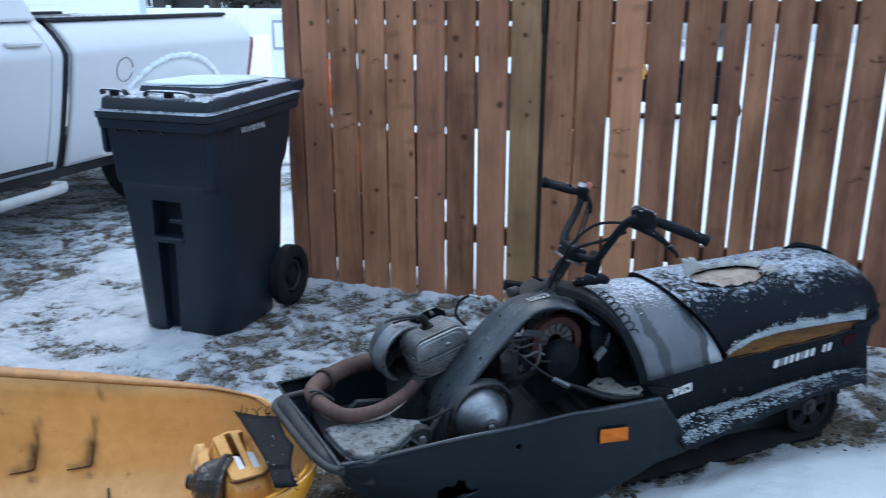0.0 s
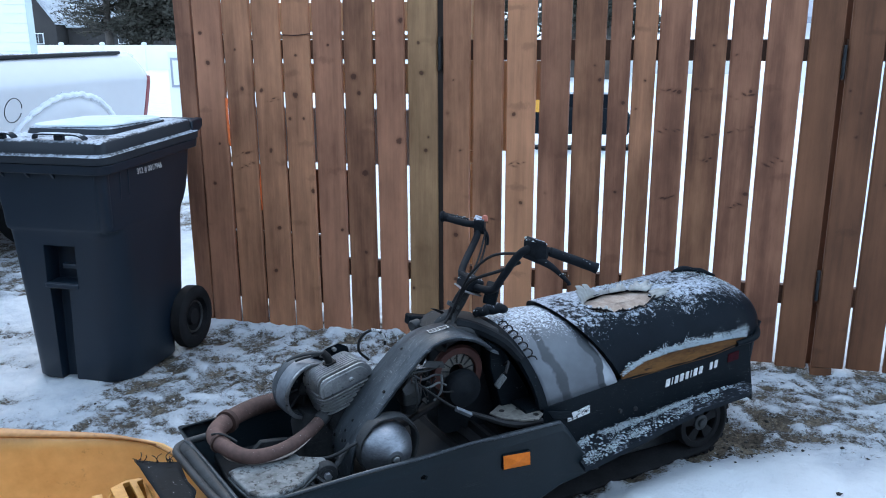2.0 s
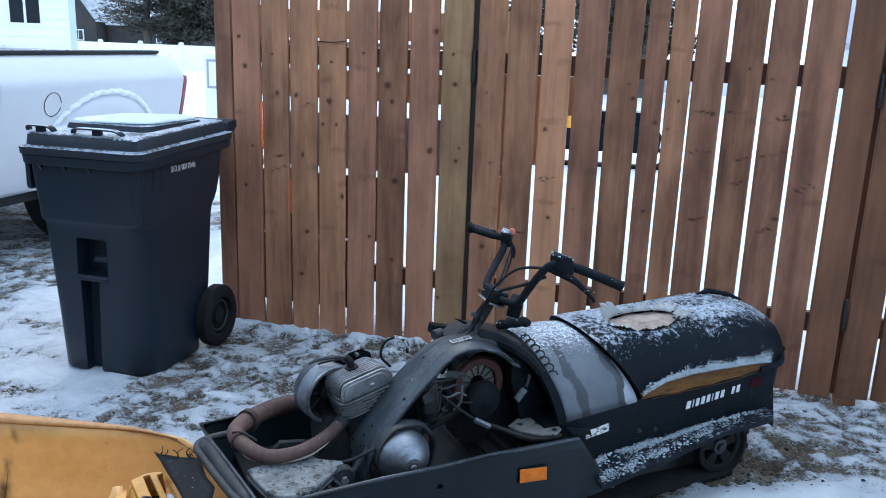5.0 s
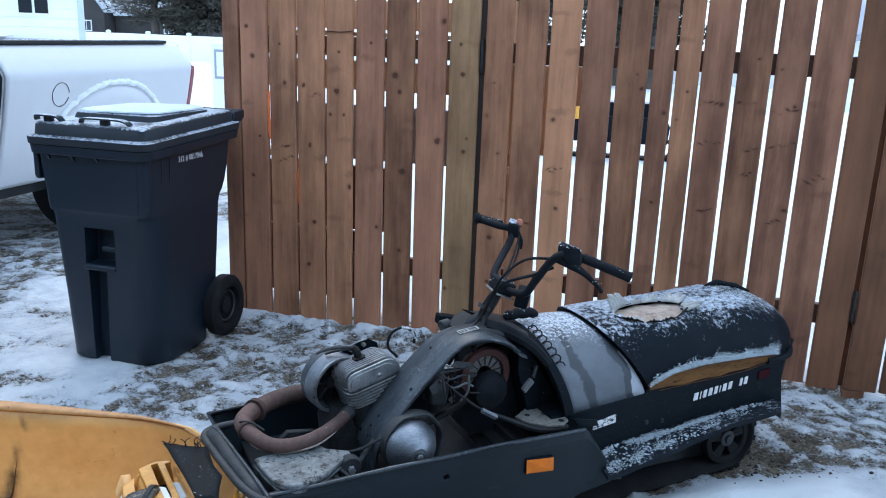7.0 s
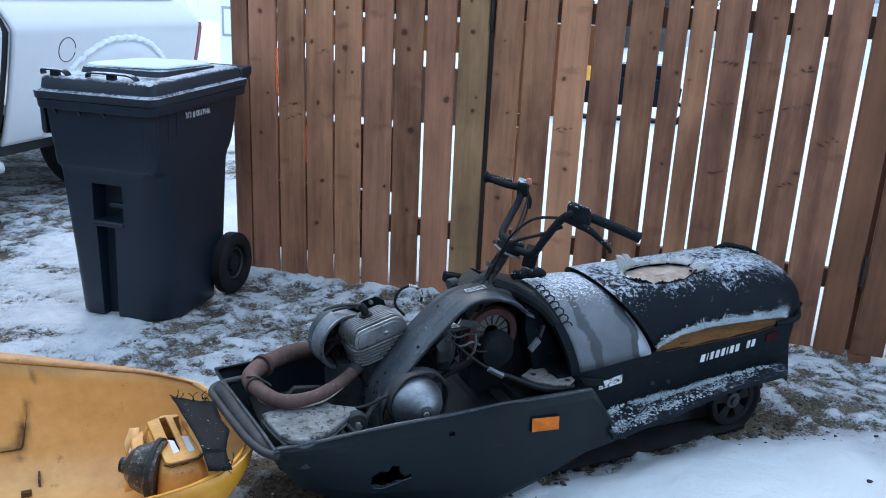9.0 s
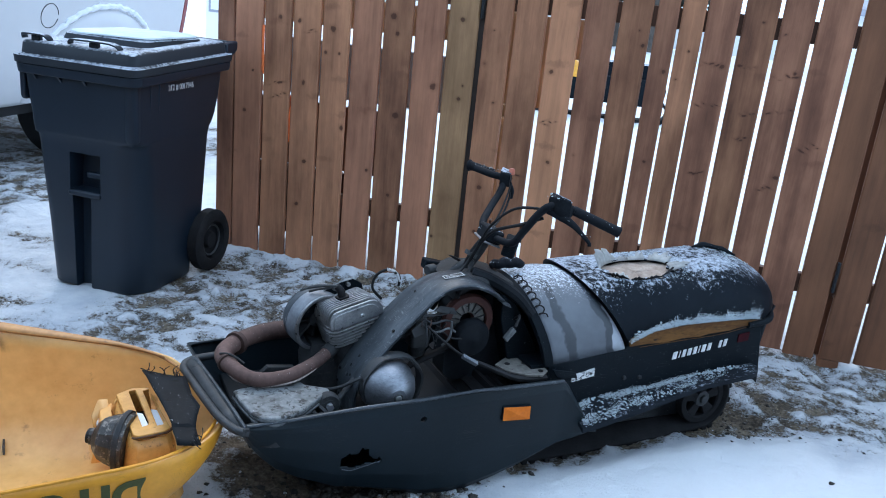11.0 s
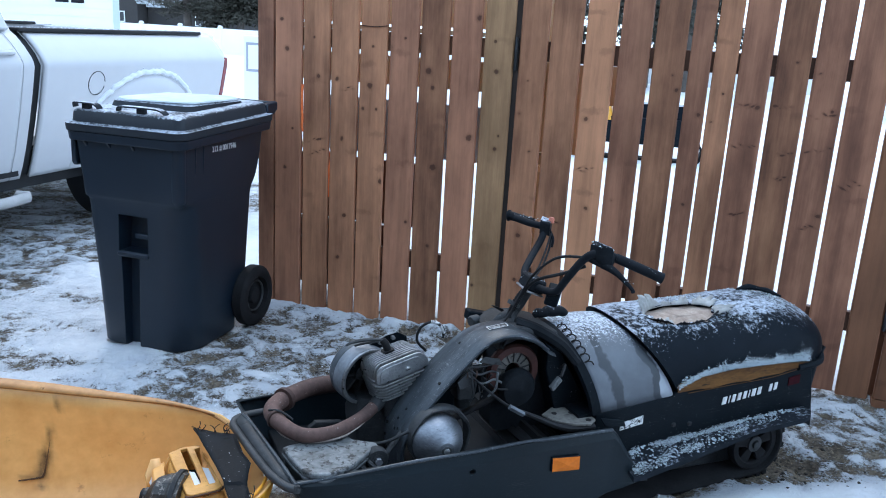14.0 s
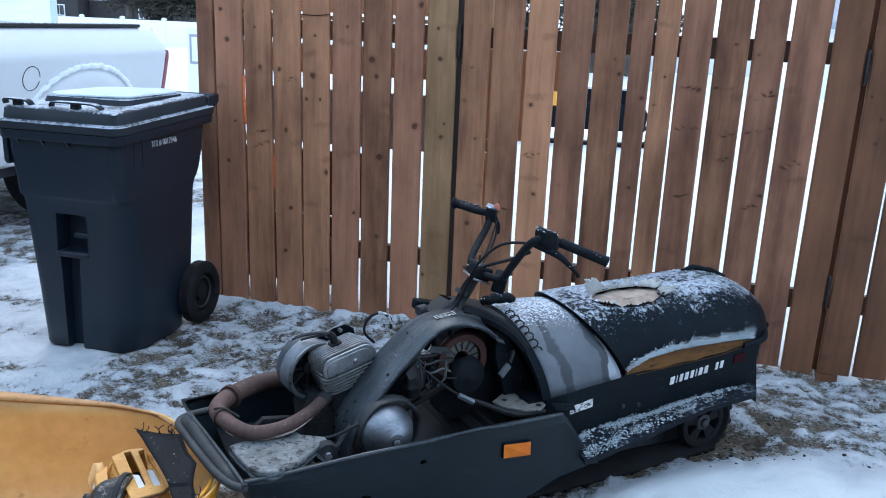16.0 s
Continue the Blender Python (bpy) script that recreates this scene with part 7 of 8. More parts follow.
def idler_wheel(s, z, y, r):
    w = part("idler_wheel", spin([(r * 0.74, -0.012), (r * 0.78, -0.017), (r * 0.97, -0.016), (r, -0.010), (r, 0.014), (r * 0.74, 0.014), (r * 0.74, -0.012)], 40, (s, y, z), "y", caps=False), TYRE, sled, "black idler wheel with open spokes")
    for k in range(5):
        a = 2 * math.pi * k / 5 + 0.9
        sp = prism([(r * 0.20, -r * 0.13), (r * 0.20, r * 0.13), (r * 0.76, r * 0.24), (r * 0.76, -r * 0.24)], "y", -0.012, 0.006)
        bmesh.ops.rotate(sp, cent=(0, 0, 0), matrix=Matrix.Rotation(a, 3, "Y"), verts=sp.verts)
        bmesh.ops.translate(sp, vec=(s, y, z), verts=sp.verts)
        part("spoke", sp, TYRE, w, bevel=0.002)
    part("hub", spin([(r * 0.08, -0.028), (r * 0.15, -0.026), (r * 0.17, -0.018), (r * 0.30, -0.016), (r * 0.32, 0.006)], 16, (s, y, z), "y"), GUARD, w, "grimy hub")


idler_wheel(-0.015, 0.130, 0.028, 0.098)
idler_wheel(-0.015, 0.130, both(0.028), 0.098)
for s in (-0.72, -0.50, -0.28):
    idler_wheel(s, 0.062, 0.150, 0.045)
part("slide_rail", prism([(-0.85, 0.05), (-0.05, 0.035), (0.0, 0.10), (-0.03, 0.125), (-0.12, 0.085), (-0.80, 0.085)], "y", 0.085, 0.10), DARK_METAL, sled, bevel=0.003)
part("slide_rail", prism([(-0.85, 0.05), (-0.05, 0.035), (0.0, 0.10), (-0.03, 0.125), (-0.12, 0.085), (-0.80, 0.085)], "y", 0.28, 0.295), DARK_METAL, sled, bevel=0.003)
part("suspension_arm", tube([(-0.55, 0.11, 0.09), (-0.35, 0.11, 0.22), (-0.30, 0.19, 0.24)], 0.010, 8, 3), DARK_METAL, sled)


# ---------- steering ----------
part("steering_column", tube([(-1.06, 0.20, 0.50), (-0.985, 0.20, 0.615), (-0.938, 0.190, 0.650), (-0.887, 0.182, 0.735)], [0.017, 0.017, 0.018, 0.017], 12, 4), DARK_METAL, sled, "dark steering column")
part("column_collar", spin([(0.024, -0.006), (0.024, 0.006)], 18, (0, 0, 0), "z"), GUARD, sled).matrix_basis = pose(-0.934, 0.193, 0.672, 0, 26, 0)
part("column_brace", tube([(-1.03, 0.08, 0.58), (-0.99, 0.12, 0.605), (-0.94, 0.17, 0.655)], 0.008, 8), DARK_METAL, sled)
part("console_beam", tube([(-0.96, 0.13, 0.635), (-0.90, 0.10, 0.615), (-0.84, 0.05, 0.58), (-0.80, 0.01, 0.53)], [0.02, 0.02, 0.018, 0.014], 8), INSIDE, sled)
part("console_beam", loft([[(s, 0.19 + a, z + b) for a, b in round_rect(0.10, 0.022, 0.015, 4)] for s, z in ((-1.03, 0.585), (-0.97, 0.612), (-0.90, 0.605), (-0.83, 0.585))]), DARK_METAL, sled, "grimy black console base")
part("choke_bracket", prism([(-1.055, 0.598), (-1.05, 0.632), (-0.97, 0.612), (-0.93, 0.59), (-0.97, 0.585)], "y", 0.27, 0.31), BLACK_PAINT, sled, bevel=0.006)
part("ignition_switch", spin([(0.014, -0.02), (0.018, -0.015), (0.018, 0.01)], 14, (0, 0, 0), "x"), GUARD, sled, "grey ignition switch").matrix_basis = pose(-1.035, 0.262, 0.602, 0, 0, 20)
clamp = part("bar_clamp", box(-0.028, 0.028, -0.045, 0.045, -0.022, 0.022), SNOWY_BLACK, sled, "snow dusted bar clamp", bevel=0.008)
clamp.matrix_basis = pose(-0.884, 0.180, 0.742, 0, 20, -8)
part("clamp_edge", box(-0.030, 0.030, -0.047, 0.047, -0.027, -0.021), ALLOY, clamp, bevel=0.002)
pad = part("bar_pad", box(-0.018, 0.024, -0.032, 0.032, -0.038, 0.014), BLACK_PAINT, sled, "square black bar pad", bevel=0.006)
pad.matrix_basis = pose(-0.852, 0.105, 0.735, 10, 12, -35)
bars = part("handlebar", tube([(-0.812, 0.455, 0.884), (-0.781, 0.405, 0.876), (-0.752, 0.376, 0.870), (-0.752, 0.362, 0.848), (-0.776, 0.342, 0.822), (-0.827, 0.300, 0.788), (-0.875, 0.250, 0.760), (-0.892, 0.205, 0.744), (-0.886, 0.170, 0.740), (-0.886, 0.125, 0.740), (-0.874, 0.06, 0.750),
                                (-0.865, 0.02, 0.80), (-0.845, -0.02, 0.865), (-0.825, -0.045, 0.893), (-0.785, -0.062, 0.893), (-0.655, -0.125, 0.840)], 0.0118, 12), GRIP, sled, "bent black handlebar")
part("grip", tube([(-0.815, 0.493, 0.884), (-0.795, 0.470, 0.881), (-0.762, 0.418, 0.875)], [0.0165, 0.0148, 0.0145], 14, 4), GRIP, bars, "black rubber grip")
part("grip_flange", spin([(0.018, -0.005), (0.0205, 0.0), (0.018, 0.005)], 16, (0, 0, 0), "z"), GRIP, bars).matrix_basis = pose(-0.815, 0.493, 0.884, 88, 0, 40)
part("grip", tube([(-0.765, -0.072, 0.886), (-0.70, -0.103, 0.859), (-0.652, -0.127, 0.839), (-0.640, -0.133, 0.834)], [0.0142, 0.0145, 0.0150, 0.0168], 14, 4), GRIP, bars, "black ribbed grip with snow")
part("throttle_block", loft([[(-0.745 + a * c, 0.392 + a * d, 0.872 + b) for a, b in round_rect(0.034, 0.025, 0.010, 4)] for c, d in ((0.6, 0.8),)] + [[(-0.722 + a * 0.6, 0.366 + a * 0.8, 0.866 + b) for a, b in round_rect(0.030, 0.024, 0.010, 4)]]), SNOW_BLOCK, bars, "snow dusted throttle housing")
part("kill_button", spin([(0.010, 0.0), (0.010, 0.014), (0.006, 0.019)], 14, (-0.722, 0.366, 0.884), "z"), KILL, bars, "faded red kill button")
part("throttle_lever", tube([(-0.735, 0.36, 0.865), (-0.715, 0.36, 0.83), (-0.712, 0.365, 0.80)], [0.007, 0.006, 0.005], 8), GRIP, bars)
part("lever_block", loft([[(-0.80 + s, -0.055 - 0.45 * s + a, 0.893 - 0.35 * s + b) for a, b in round_rect(hx, hy, 0.010, 4)] for s, hx, hy in ((-0.024, 0.018, 0.020), (-0.014, 0.027, 0.031), (0.012, 0.027, 0.031), (0.024, 0.016, 0.019))]), SNOW_BLOCK, bars, "snow covered brake lever block")
part("brake_lever", tube([(-0.83, -0.03, 0.878), (-0.800, -0.068, 0.866), (-0.778, -0.10, 0.850), (-0.756, -0.118, 0.826), (-0.739, -0.130, 0.806), (-0.737, -0.132, 0.797)], [0.010, 0.013, 0.0095, 0.0065, 0.0055, 0.006], 10), GRIP, bars, "black brake lever")
part("brake_cable", tube([(-0.82, -0.035, 0.870), (-0.845, -0.02, 0.878), (-0.90, 0.03, 0.865), (-0.935, 0.09, 0.80), (-0.945, 0.14, 0.72), (-0.97, 0.16, 0.65), (-1.04, 0.13, 0.60)], 0.0042, 8), CABLE, sled, "thin black cable")
part("cable_end", tube([(-0.818, -0.037, 0.869), (-0.838, -0.024, 0.877)], 0.0055, 8, 1), STEEL, sled)
part("switch_cable", tube([(-0.83, -0.02, 0.85), (-0.875, 0.02, 0.82), (-0.925, 0.09, 0.78), (-0.94, 0.14, 0.72), (-0.95, 0.17, 0.66)], 0.005, 8), CABLE, sled)
part("throttle_cable", tube([(-0.722, 0.365, 0.855), (-0.725, 0.355, 0.81), (-0.76, 0.32, 0.77), (-0.83, 0.24, 0.755), (-0.93, 0.19, 0.70), (-0.97, 0.18, 0.63)], 0.0035, 8), CABLE, sled)
part("throttle_cable", tube([(-0.722, 0.36, 0.855), (-0.75, 0.33, 0.82), (-0.80, 0.28, 0.775), (-0.88, 0.21, 0.72), (-0.96, 0.16, 0.64)], 0.0035, 8), CABLE, sled)
part("torn_tab", prism([(-1.005, 0.665), (-0.985, 0.660), (-0.955, 0.645), (-0.965, 0.64)], "y", 0.215, 0.222), CABLE, sled)


# ---------- ski under the tub ----------
for y in (0.10, both(0.10)):
    leg = part("ski_leg", tube([(-1.36, y + 0.04, 0.20), (-1.385, y, 0.055)], 0.013, 10, 1), DARK_METAL, sled)
    part("ski", loft([[(s, y - 0.055, z), (s, y - 0.03, z + 0.012), (s, y + 0.03, z + 0.012), (s, y + 0.055, z), (s, y, z - 0.006)] for s, z in ((-1.43, 0.030), (-1.40, 0.016), (-1.30, 0.012), (-1.20, 0.012), (-1.10, 0.016))]), DARK_METAL, sled, "dirty dark ski")
    part("ski_bolt", tube([(-1.395, y - 0.065, 0.045), (-1.392, y - 0.02, 0.06)], 0.010, 8, 1), STEEL, sled, "bright ski pivot bolt")

# ---------- snow lying on the machine ----------
rng = random.Random(31)
crumbs = []


def on_sled(s, w, z):
    return (SLED_X + s * SU.x + w * SV.x, SLED_Y + s * SU.y + w * SV.y, z)


for k in range(9000):
    s, w = rng.uniform(-0.46, 0.20), rng.uniform(0.0, 0.40)
    if (s - HOLE_S) ** 2 / 0.150 ** 2 + (w - HOLE_W) ** 2 / 0.080 ** 2 < 1:
        continue
    edge_w = float(np.interp(s, (-0.60, -0.45, -0.30, -0.15, 0.05, 0.20), (0.02, 0.045, 0.050, 0.045, 0.075, 0.13))) + 0.05 * (float(value_noise(np.array([s * 26.0]), np.array([3.0]), 8)[0]) - 0.5)
    dense = float(value_noise(np.array([s * 60.0]), np.array([w * 60.0]), 21)[0])
    if w < edge_w or dense < 0.42:
        continue
    crumbs.append(on_sled(s, w, seat_top(s, w) + rng.uniform(-0.0005, 0.0020)))
for k in range(6000):
    s = rng.uniform(-0.45, 0.11)
    wide = 0.35 + 0.65 * min(1, (s + 0.45) / 0.25)
    crumbs.append(on_sled(s, NEAR - 0.018 + rng.uniform(-0.006, 0.010), float(np.interp(s, (-0.45, -0.36, -0.237, 0.0, 0.11), (0.425, 0.459, 0.470, 0.468, 0.461))) + abs(rng.gauss(0, 0.013)) * wide * (0.35 + 1.2 * float(value_noise(np.array([s * 45.0]), np.array([1.0]), 31)[0]))))
for k in range(9500):
    s = rng.uniform(-0.635, 0.06)
    u = min(0.97, max(0.02, rng.gauss(0.14, 0.07) if rng.random() < 0.5 else rng.gauss(0.70, 0.14)))
    if float(value_noise(np.array([s * 34.0]), np.array([u * 4.0]), 3)[0]) < 0.36:
        continue
    zi, zo = float(np.interp(s, (-0.64, -0.436, -0.319, 0.0, 0.15), (0.222, 0.244, 0.251, 0.275, 0.283))), float(np.interp(s, (-0.64, -0.59, -0.388, -0.159, 0.08), (0.184, 0.188, 0.228, 0.274, 0.288)))
    if s > -0.40 and 0.40 < u < 0.62 and rng.random() < 0.6:
        continue
    if u > float(np.interp(s, (-0.62, -0.45, -0.2, 0.05), (1.0, 0.85, 0.72, 0.58))):
        continue
    crumbs.append(on_sled(s, NEAR - 0.006 - 0.090 * u, zi + (zo - zi) * u + 0.003 + abs(rng.gauss(0, 0.005))))
for (p, q), n, r in ((((-0.818, -0.047, 0.925), (-0.786, -0.061, 0.914)), 150, 0.007), (((-0.765, -0.072, 0.896), (-0.65, -0.127, 0.850)), 60, 0.008), (((-0.80, 0.475, 0.896), (-0.73, 0.375, 0.884)), 70, 0.009),
                     (((-0.905, 0.215, 0.760), (-0.868, 0.150, 0.762)), 90, 0.010), (((-0.80, -0.075, 0.880), (-0.745, -0.128, 0.820)), 30, 0.005), (((-0.85, 0.205, 0.638), (-0.76, 0.19, 0.644)), 70, 0.006)):
    for k in range(n):
        c = Vector(p).lerp(Vector(q), rng.random())
        crumbs.append(on_sled(c.x + rng.gauss(0, r), c.y + rng.gauss(0, r * 0.8), c.z - abs(rng.gauss(0, r * 0.45))))
lumps("snow_crumbs", crumbs, LID_SNOW, "crusty snow lying along the snowmobile's ledges", "snow", (0.0006, 0.0022), 0.7)

rng = random.Random(52)
clumps = []
for k in range(420):
    s = rng.uniform(-0.43, 0.10)
    clumps.append(on_sled(s, NEAR - 0.017 + rng.uniform(-0.005, 0.008), float(np.interp(s, (-0.45, -0.36, -0.237, 0.0, 0.11), (0.428, 0.461, 0.471, 0.469, 0.462))) + abs(rng.gauss(0, 0.009)) * (0.3 + 1.2 * float(value_noise(np.array([s * 45.0]), np.array([1.0]), 31)[0]))))
for k in range(420):
    s, u = rng.uniform(-0.635, 0.05), abs(rng.gauss(0.12, 0.12)) if rng.random() < 0.45 else rng.gauss(0.68, 0.12)
    if s > -0.25 and u > 0.5:
        continue
    zi, zo = float(np.interp(s, (-0.64, -0.436, -0.319, 0.0, 0.15), (0.222, 0.244, 0.251, 0.275, 0.283))), float(np.interp(s, (-0.64, -0.59, -0.388, -0.159, 0.08), (0.184, 0.188, 0.228, 0.274, 0.288)))
    clumps.append(on_sled(s, NEAR - 0.006 - 0.090 * u, zi + (zo - zi) * u + 0.004))
for k in range(190):
    c = Vector((-0.820, -0.046, 0.926)).lerp(Vector((-0.784, -0.062, 0.915)), rng.random())
    clumps.append(on_sled(c.x, c.y + rng.uniform(-0.022, 0.020), c.z - rng.uniform(0.0, 0.008)))
lumps("snow_clumps", clumps, LID_SNOW, "clumps of frozen snow on the ledges and brake block", "snow", (0.0018, 0.0055), 0.6)

# ---------- the yellow hood, tipped over on its back ----------
hood = thing("hood", SLED_X, SLED_Y, 0, SLED_TURN, "yellow moulded snowmobile hood lying upside down", "hood")
HOOD_TIP = -1.730


def hood_section(u):
    """u runs from the rounded nose (0) to the open back (1): along, near rim, far rim, depth."""
    s = HOOD_TIP - 1.02 * u
    k = math.sqrt(max(0.0, 1 - (1 - min(1.0, u / 0.26)) ** 2.2))
    near = 0.11 - (0.212 + 0.050 * u) * k
    far = 0.15 + (0.235 + 0.26 * u) * k
    zn, zf = 0.292 - 0.025 * u, 0.322 + 0.14 * u - 0.045 * max(0.0, 1 - u / 0.10)
    keel = math.sqrt(max(0.0, 1 - (1 - min(1.0, u / 0.42)) ** 2.2))
    low = 0.24 - 0.21 * keel ** 1.8
    return s, near, far, zn, zf, low


def hood_shell(extra=0.0):
    secs = []
    for i in range(110):
        u = (i / 109) ** 1.7
        s, yn, yf, zn, zf, low = hood_section(max(u, 0.0016))
        row = []
        n = 90
        for j in range(n + 1):
            a = math.pi * (1 + j / n)
            c, d = math.cos(a), math.sin(a)
            e = 2 / 3.2
            y = (yn + yf) / 2 + (yf - yn) / 2 * math.copysign(abs(c) ** e, c)
            rim = zn + (zf - zn) * (y - yn) / max(1e-3, yf - yn)
            z = rim - (rim - low) * abs(d) ** e
            # a shallow raised panel along the middle of the shell
            z += 0.012 * math.exp(-((y - (yn + yf) / 2) / 0.10) ** 4) * min(1, u * 4)
            row.append((s + 0.02 * (1 - abs(d)) * (1 - u), y, z))
        secs.append(row)
    bm = loft(secs, closed=False)
    layer = bm.verts.layers.float.new("stain")
    # smudges running up from the pressed notches, drips under the far rim, a grimy line along the keel
    marks = []
    for s0, w0 in ((-2.309, 0.489), (-2.466, 0.526)):
        marks += [((s0 - 0.007, w0 + 0.009, 0.149), (s0 + 0.009, w0 + 0.028, 0.203), 0.017, 1.0), ((s0 + 0.009, w0 + 0.028, 0.203), (s0 + 0.027, w0 + 0.036, 0.282), 0.009, 0.75), ((s0 - 0.06, w0 + 0.016, 0.143), (s0, w0 + 0.008, 0.145), 0.010, 0.6), ((s0 - 0.009, w0 - 0.008, 0.119), (s0 - 0.007, w0 - 0.008, 0.119), 0.011, 0.8)]
    marks += [((-2.261, 0.519, 0.366), (-2.259, 0.517, 0.350), 0.009, 0.9), ((-2.035, 0.462, 0.350), (-2.012, 0.458, 0.348), 0.006, 0.9), ((-2.62, 0.58, 0.41), (-2.16, 0.50, 0.372), 0.024, 0.42), ((-2.0, 0.02, 0.20), (-1.80, 0.03, 0.22), 0.018, 0.35), ((-1.78, 0.02, 0.25), (-1.765, 0.20, 0.27), 0.015, 0.5)]
    for v in bm.verts:
        for p, q, r, power in marks:
            p, q = Vector(p), Vector(q)
            d = q - p
            k = min(1.0, max(0.0, (v.co - p).dot(d) / d.dot(d)))
            v[layer] = max(v[layer], power * math.exp(-((v.co - p - d * k).length / r) ** 2))
    return bm


shell = part("hood_shell", hood_shell(), (HOOD, HOOD_OUT), hood, "stained yellow inside of the moulded shell", thick=0.007, angle=60)
for side in (0, 1):
    pts = []
    for i in range(15):
        s, yn, yf, zn, zf, low = hood_section(max(0.0016, (i / 14) ** 1.7))
        pts.append((s, (yn, yf)[side], (zn, zf)[side] + 0.001))
    part("rolled_rim", tube(pts, (0.0050, 0.0034)[side], 8, 4), (HOOD_OUT, HOOD_RIM)[side], hood, "rounded yellow rim")


flange = []
for i in range(40):
    u = 0.10 + 0.90 * i / 39
    s, yn, yf, zn, zf, low = hood_section(u)
    k = min(1.0, (u - 0.10) / 0.45) ** 0.8
    flange.append([(s, yf - 0.004, zf + 0.002), (s, yf + 0.012 * k, zf + 0.007 * k + 0.003), (s, yf + 0.036 * k, zf + 0.010 * k + 0.003), (s, yf + 0.040 * k, zf + 0.002 * k)])
part("rim_flange", loft(flange, closed=False), HOOD_RIM, hood, "browned outer flange of the hood rim", thick=0.004)


def near_face(s, z):
    """Where the outside of the near flank lies at a place along and a height."""
    _, yn, yf, zn, zf, low = hood_section((HOOD_TIP - s) / 1.02)
    e = 2 / 3.2
    d = min(1.0, max(0.0, (zn - z) / (zn - low))) ** (1 / e)
    return (yn + yf) / 2 - (yf - yn) / 2 * math.sqrt(max(0.0, 1 - d * d)) ** e


word = lettering("stencilled_word", "DITCH", 0.104, GREEN_PAINT, hood, Matrix.Identity(4), "dark green stencilled word, upside down", 0.0005, 1.05, 0.0045)
for v in word.data.vertices:
    s, z = -2.100 - v.co.x, 0.218 - v.co.y
    v.co = (s, near_face(s, z) - 0.0065 - v.co.z, z)

# black hinge flap with frayed threads
flap_rows, rng = [], random.Random(4)
for w, a, b, z in ((0.285, -1.903, -1.812, 0.344), (0.235, -1.896, -1.790, 0.346), (0.18, -1.888, -1.790, 0.343), (0.125, -1.880, -1.790, 0.341), (0.065, -1.872, -1.779, 0.340), (0.02, -1.866, -1.794, 0.337), (-0.012, -1.863, -1.803, 0.333),
                   (-0.020, -1.863, -1.804, 0.326), (-0.05, -1.863, -1.806, 0.328), (-0.078, -1.862, -1.805, 0.326), (-0.095, -1.861, -1.803, 0.320)):
    flap_rows.append([(a + (b - a) * k / 6, w - (0.045 if w > 0.28 else 0.0) * k / 6, z - 0.012 * k / 6 + rng.uniform(-0.0018, 0.0018)) for k in range(7)])
flap = part("hinge_flap", loft(flap_rows, closed=False), FLAP, hood, "black rubber hinge flap, frayed at the edge", thick=0.004, angle=25)
rng = random.Random(77)
for k in range(16):
    u = rng.random()
    p = Vector((-1.905, 0.262, 0.338)).lerp(Vector((-1.790, 0.225, 0.336)), u)
    if k > 11:
        p = Vector((-1.80 - 0.01 * k / 16, -0.09 - 0.04 * rng.random(), 0.312))
    d = Vector((rng.uniform(-0.02, 0.02), rng.uniform(0.0, 0.03), rng.uniform(0.005, 0.03)))
    part("frayed_thread", tube([p, p + d * 0.5 + Vector((rng.uniform(-0.01, 0.01), 0, 0.006)), p + d], 0.0013, 5, 3), CABLE, flap)

# vent block with two slots, snow showing inside
vent = part("vent_block", prism([(-1.975, 0.258), (-1.930, 0.283), (-1.888, 0.276), (-1.858, 0.042), (-1.872, 0.028), (-1.940, 0.020), (-1.952, 0.030)], "z", 0.277, 0.290), VENT, hood, "yellow vent block with two slots")
for slot in ([(-1.941, 0.268), (-1.923, 0.272), (-1.906, 0.092), (-1.912, 0.070), (-1.926, 0.066)], [(-1.904, 0.262), (-1.886, 0.266), (-1.868, 0.086), (-1.874, 0.064), (-1.889, 0.062)]):
    cut(vent, prism(slot, "z", 0.25, 0.31))
edge_soft = vent.modifiers.new("soft_edges", "BEVEL")
edge_soft.width, edge_soft.segments, edge_soft.limit_method = 0.003, 2, "ANGLE"
wall_line = [(-1.888, 0.276), (-1.930, 0.283), (-1.975, 0.258), (-1.952, 0.030), (-1.940, 0.020), (-1.872, 0.028), (-1.858, 0.042)]
foot_line = [(-1.870, 0.300), (-1.940, 0.320), (-2.000, 0.285), (-1.985, 0.025), (-1.955, -0.020), (-1.855, -0.030), (-1.830, 0.020)]
part("vent_skirt", loft([[(a, b, 0.2765) for a, b in wall_line], [(a + 0.3 * (c - a), b + 0.3 * (d - b), 0.250) for (a, b), (c, d) in zip(wall_line, foot_line)], [(c, d, 0.10) for c, d in foot_line]], closed=False), VENT, vent, thick=0.004)
# black floor puts the shade inside the slots into colour
part("vent_floor", prism([(a, b) for a, b in wall_line], "z", 0.195, 0.215), INSIDE, vent)
for a, b, c, d in ((-1.930, -1.909, 0.068, 0.165), (-1.893, -1.871, 0.066, 0.175)):
    part("slot_snow", prism([(a - 0.004, d), (b - 0.006, d - 0.012), (b + 0.003, c + 0.006), (a + 0.005, c)], "z", 0.240, 0.279), SNOW, vent, "snow showing through the slot", bevel=0.003)
part("folded_edge", tube([(-1.955, 0.022, 0.286), (-1.940, 0.016, 0.286), (-1.870, 0.024, 0.287), (-1.856, 0.040, 0.288)], 0.0032, 8, 2), GRIME, vent, "grimy lower edge")
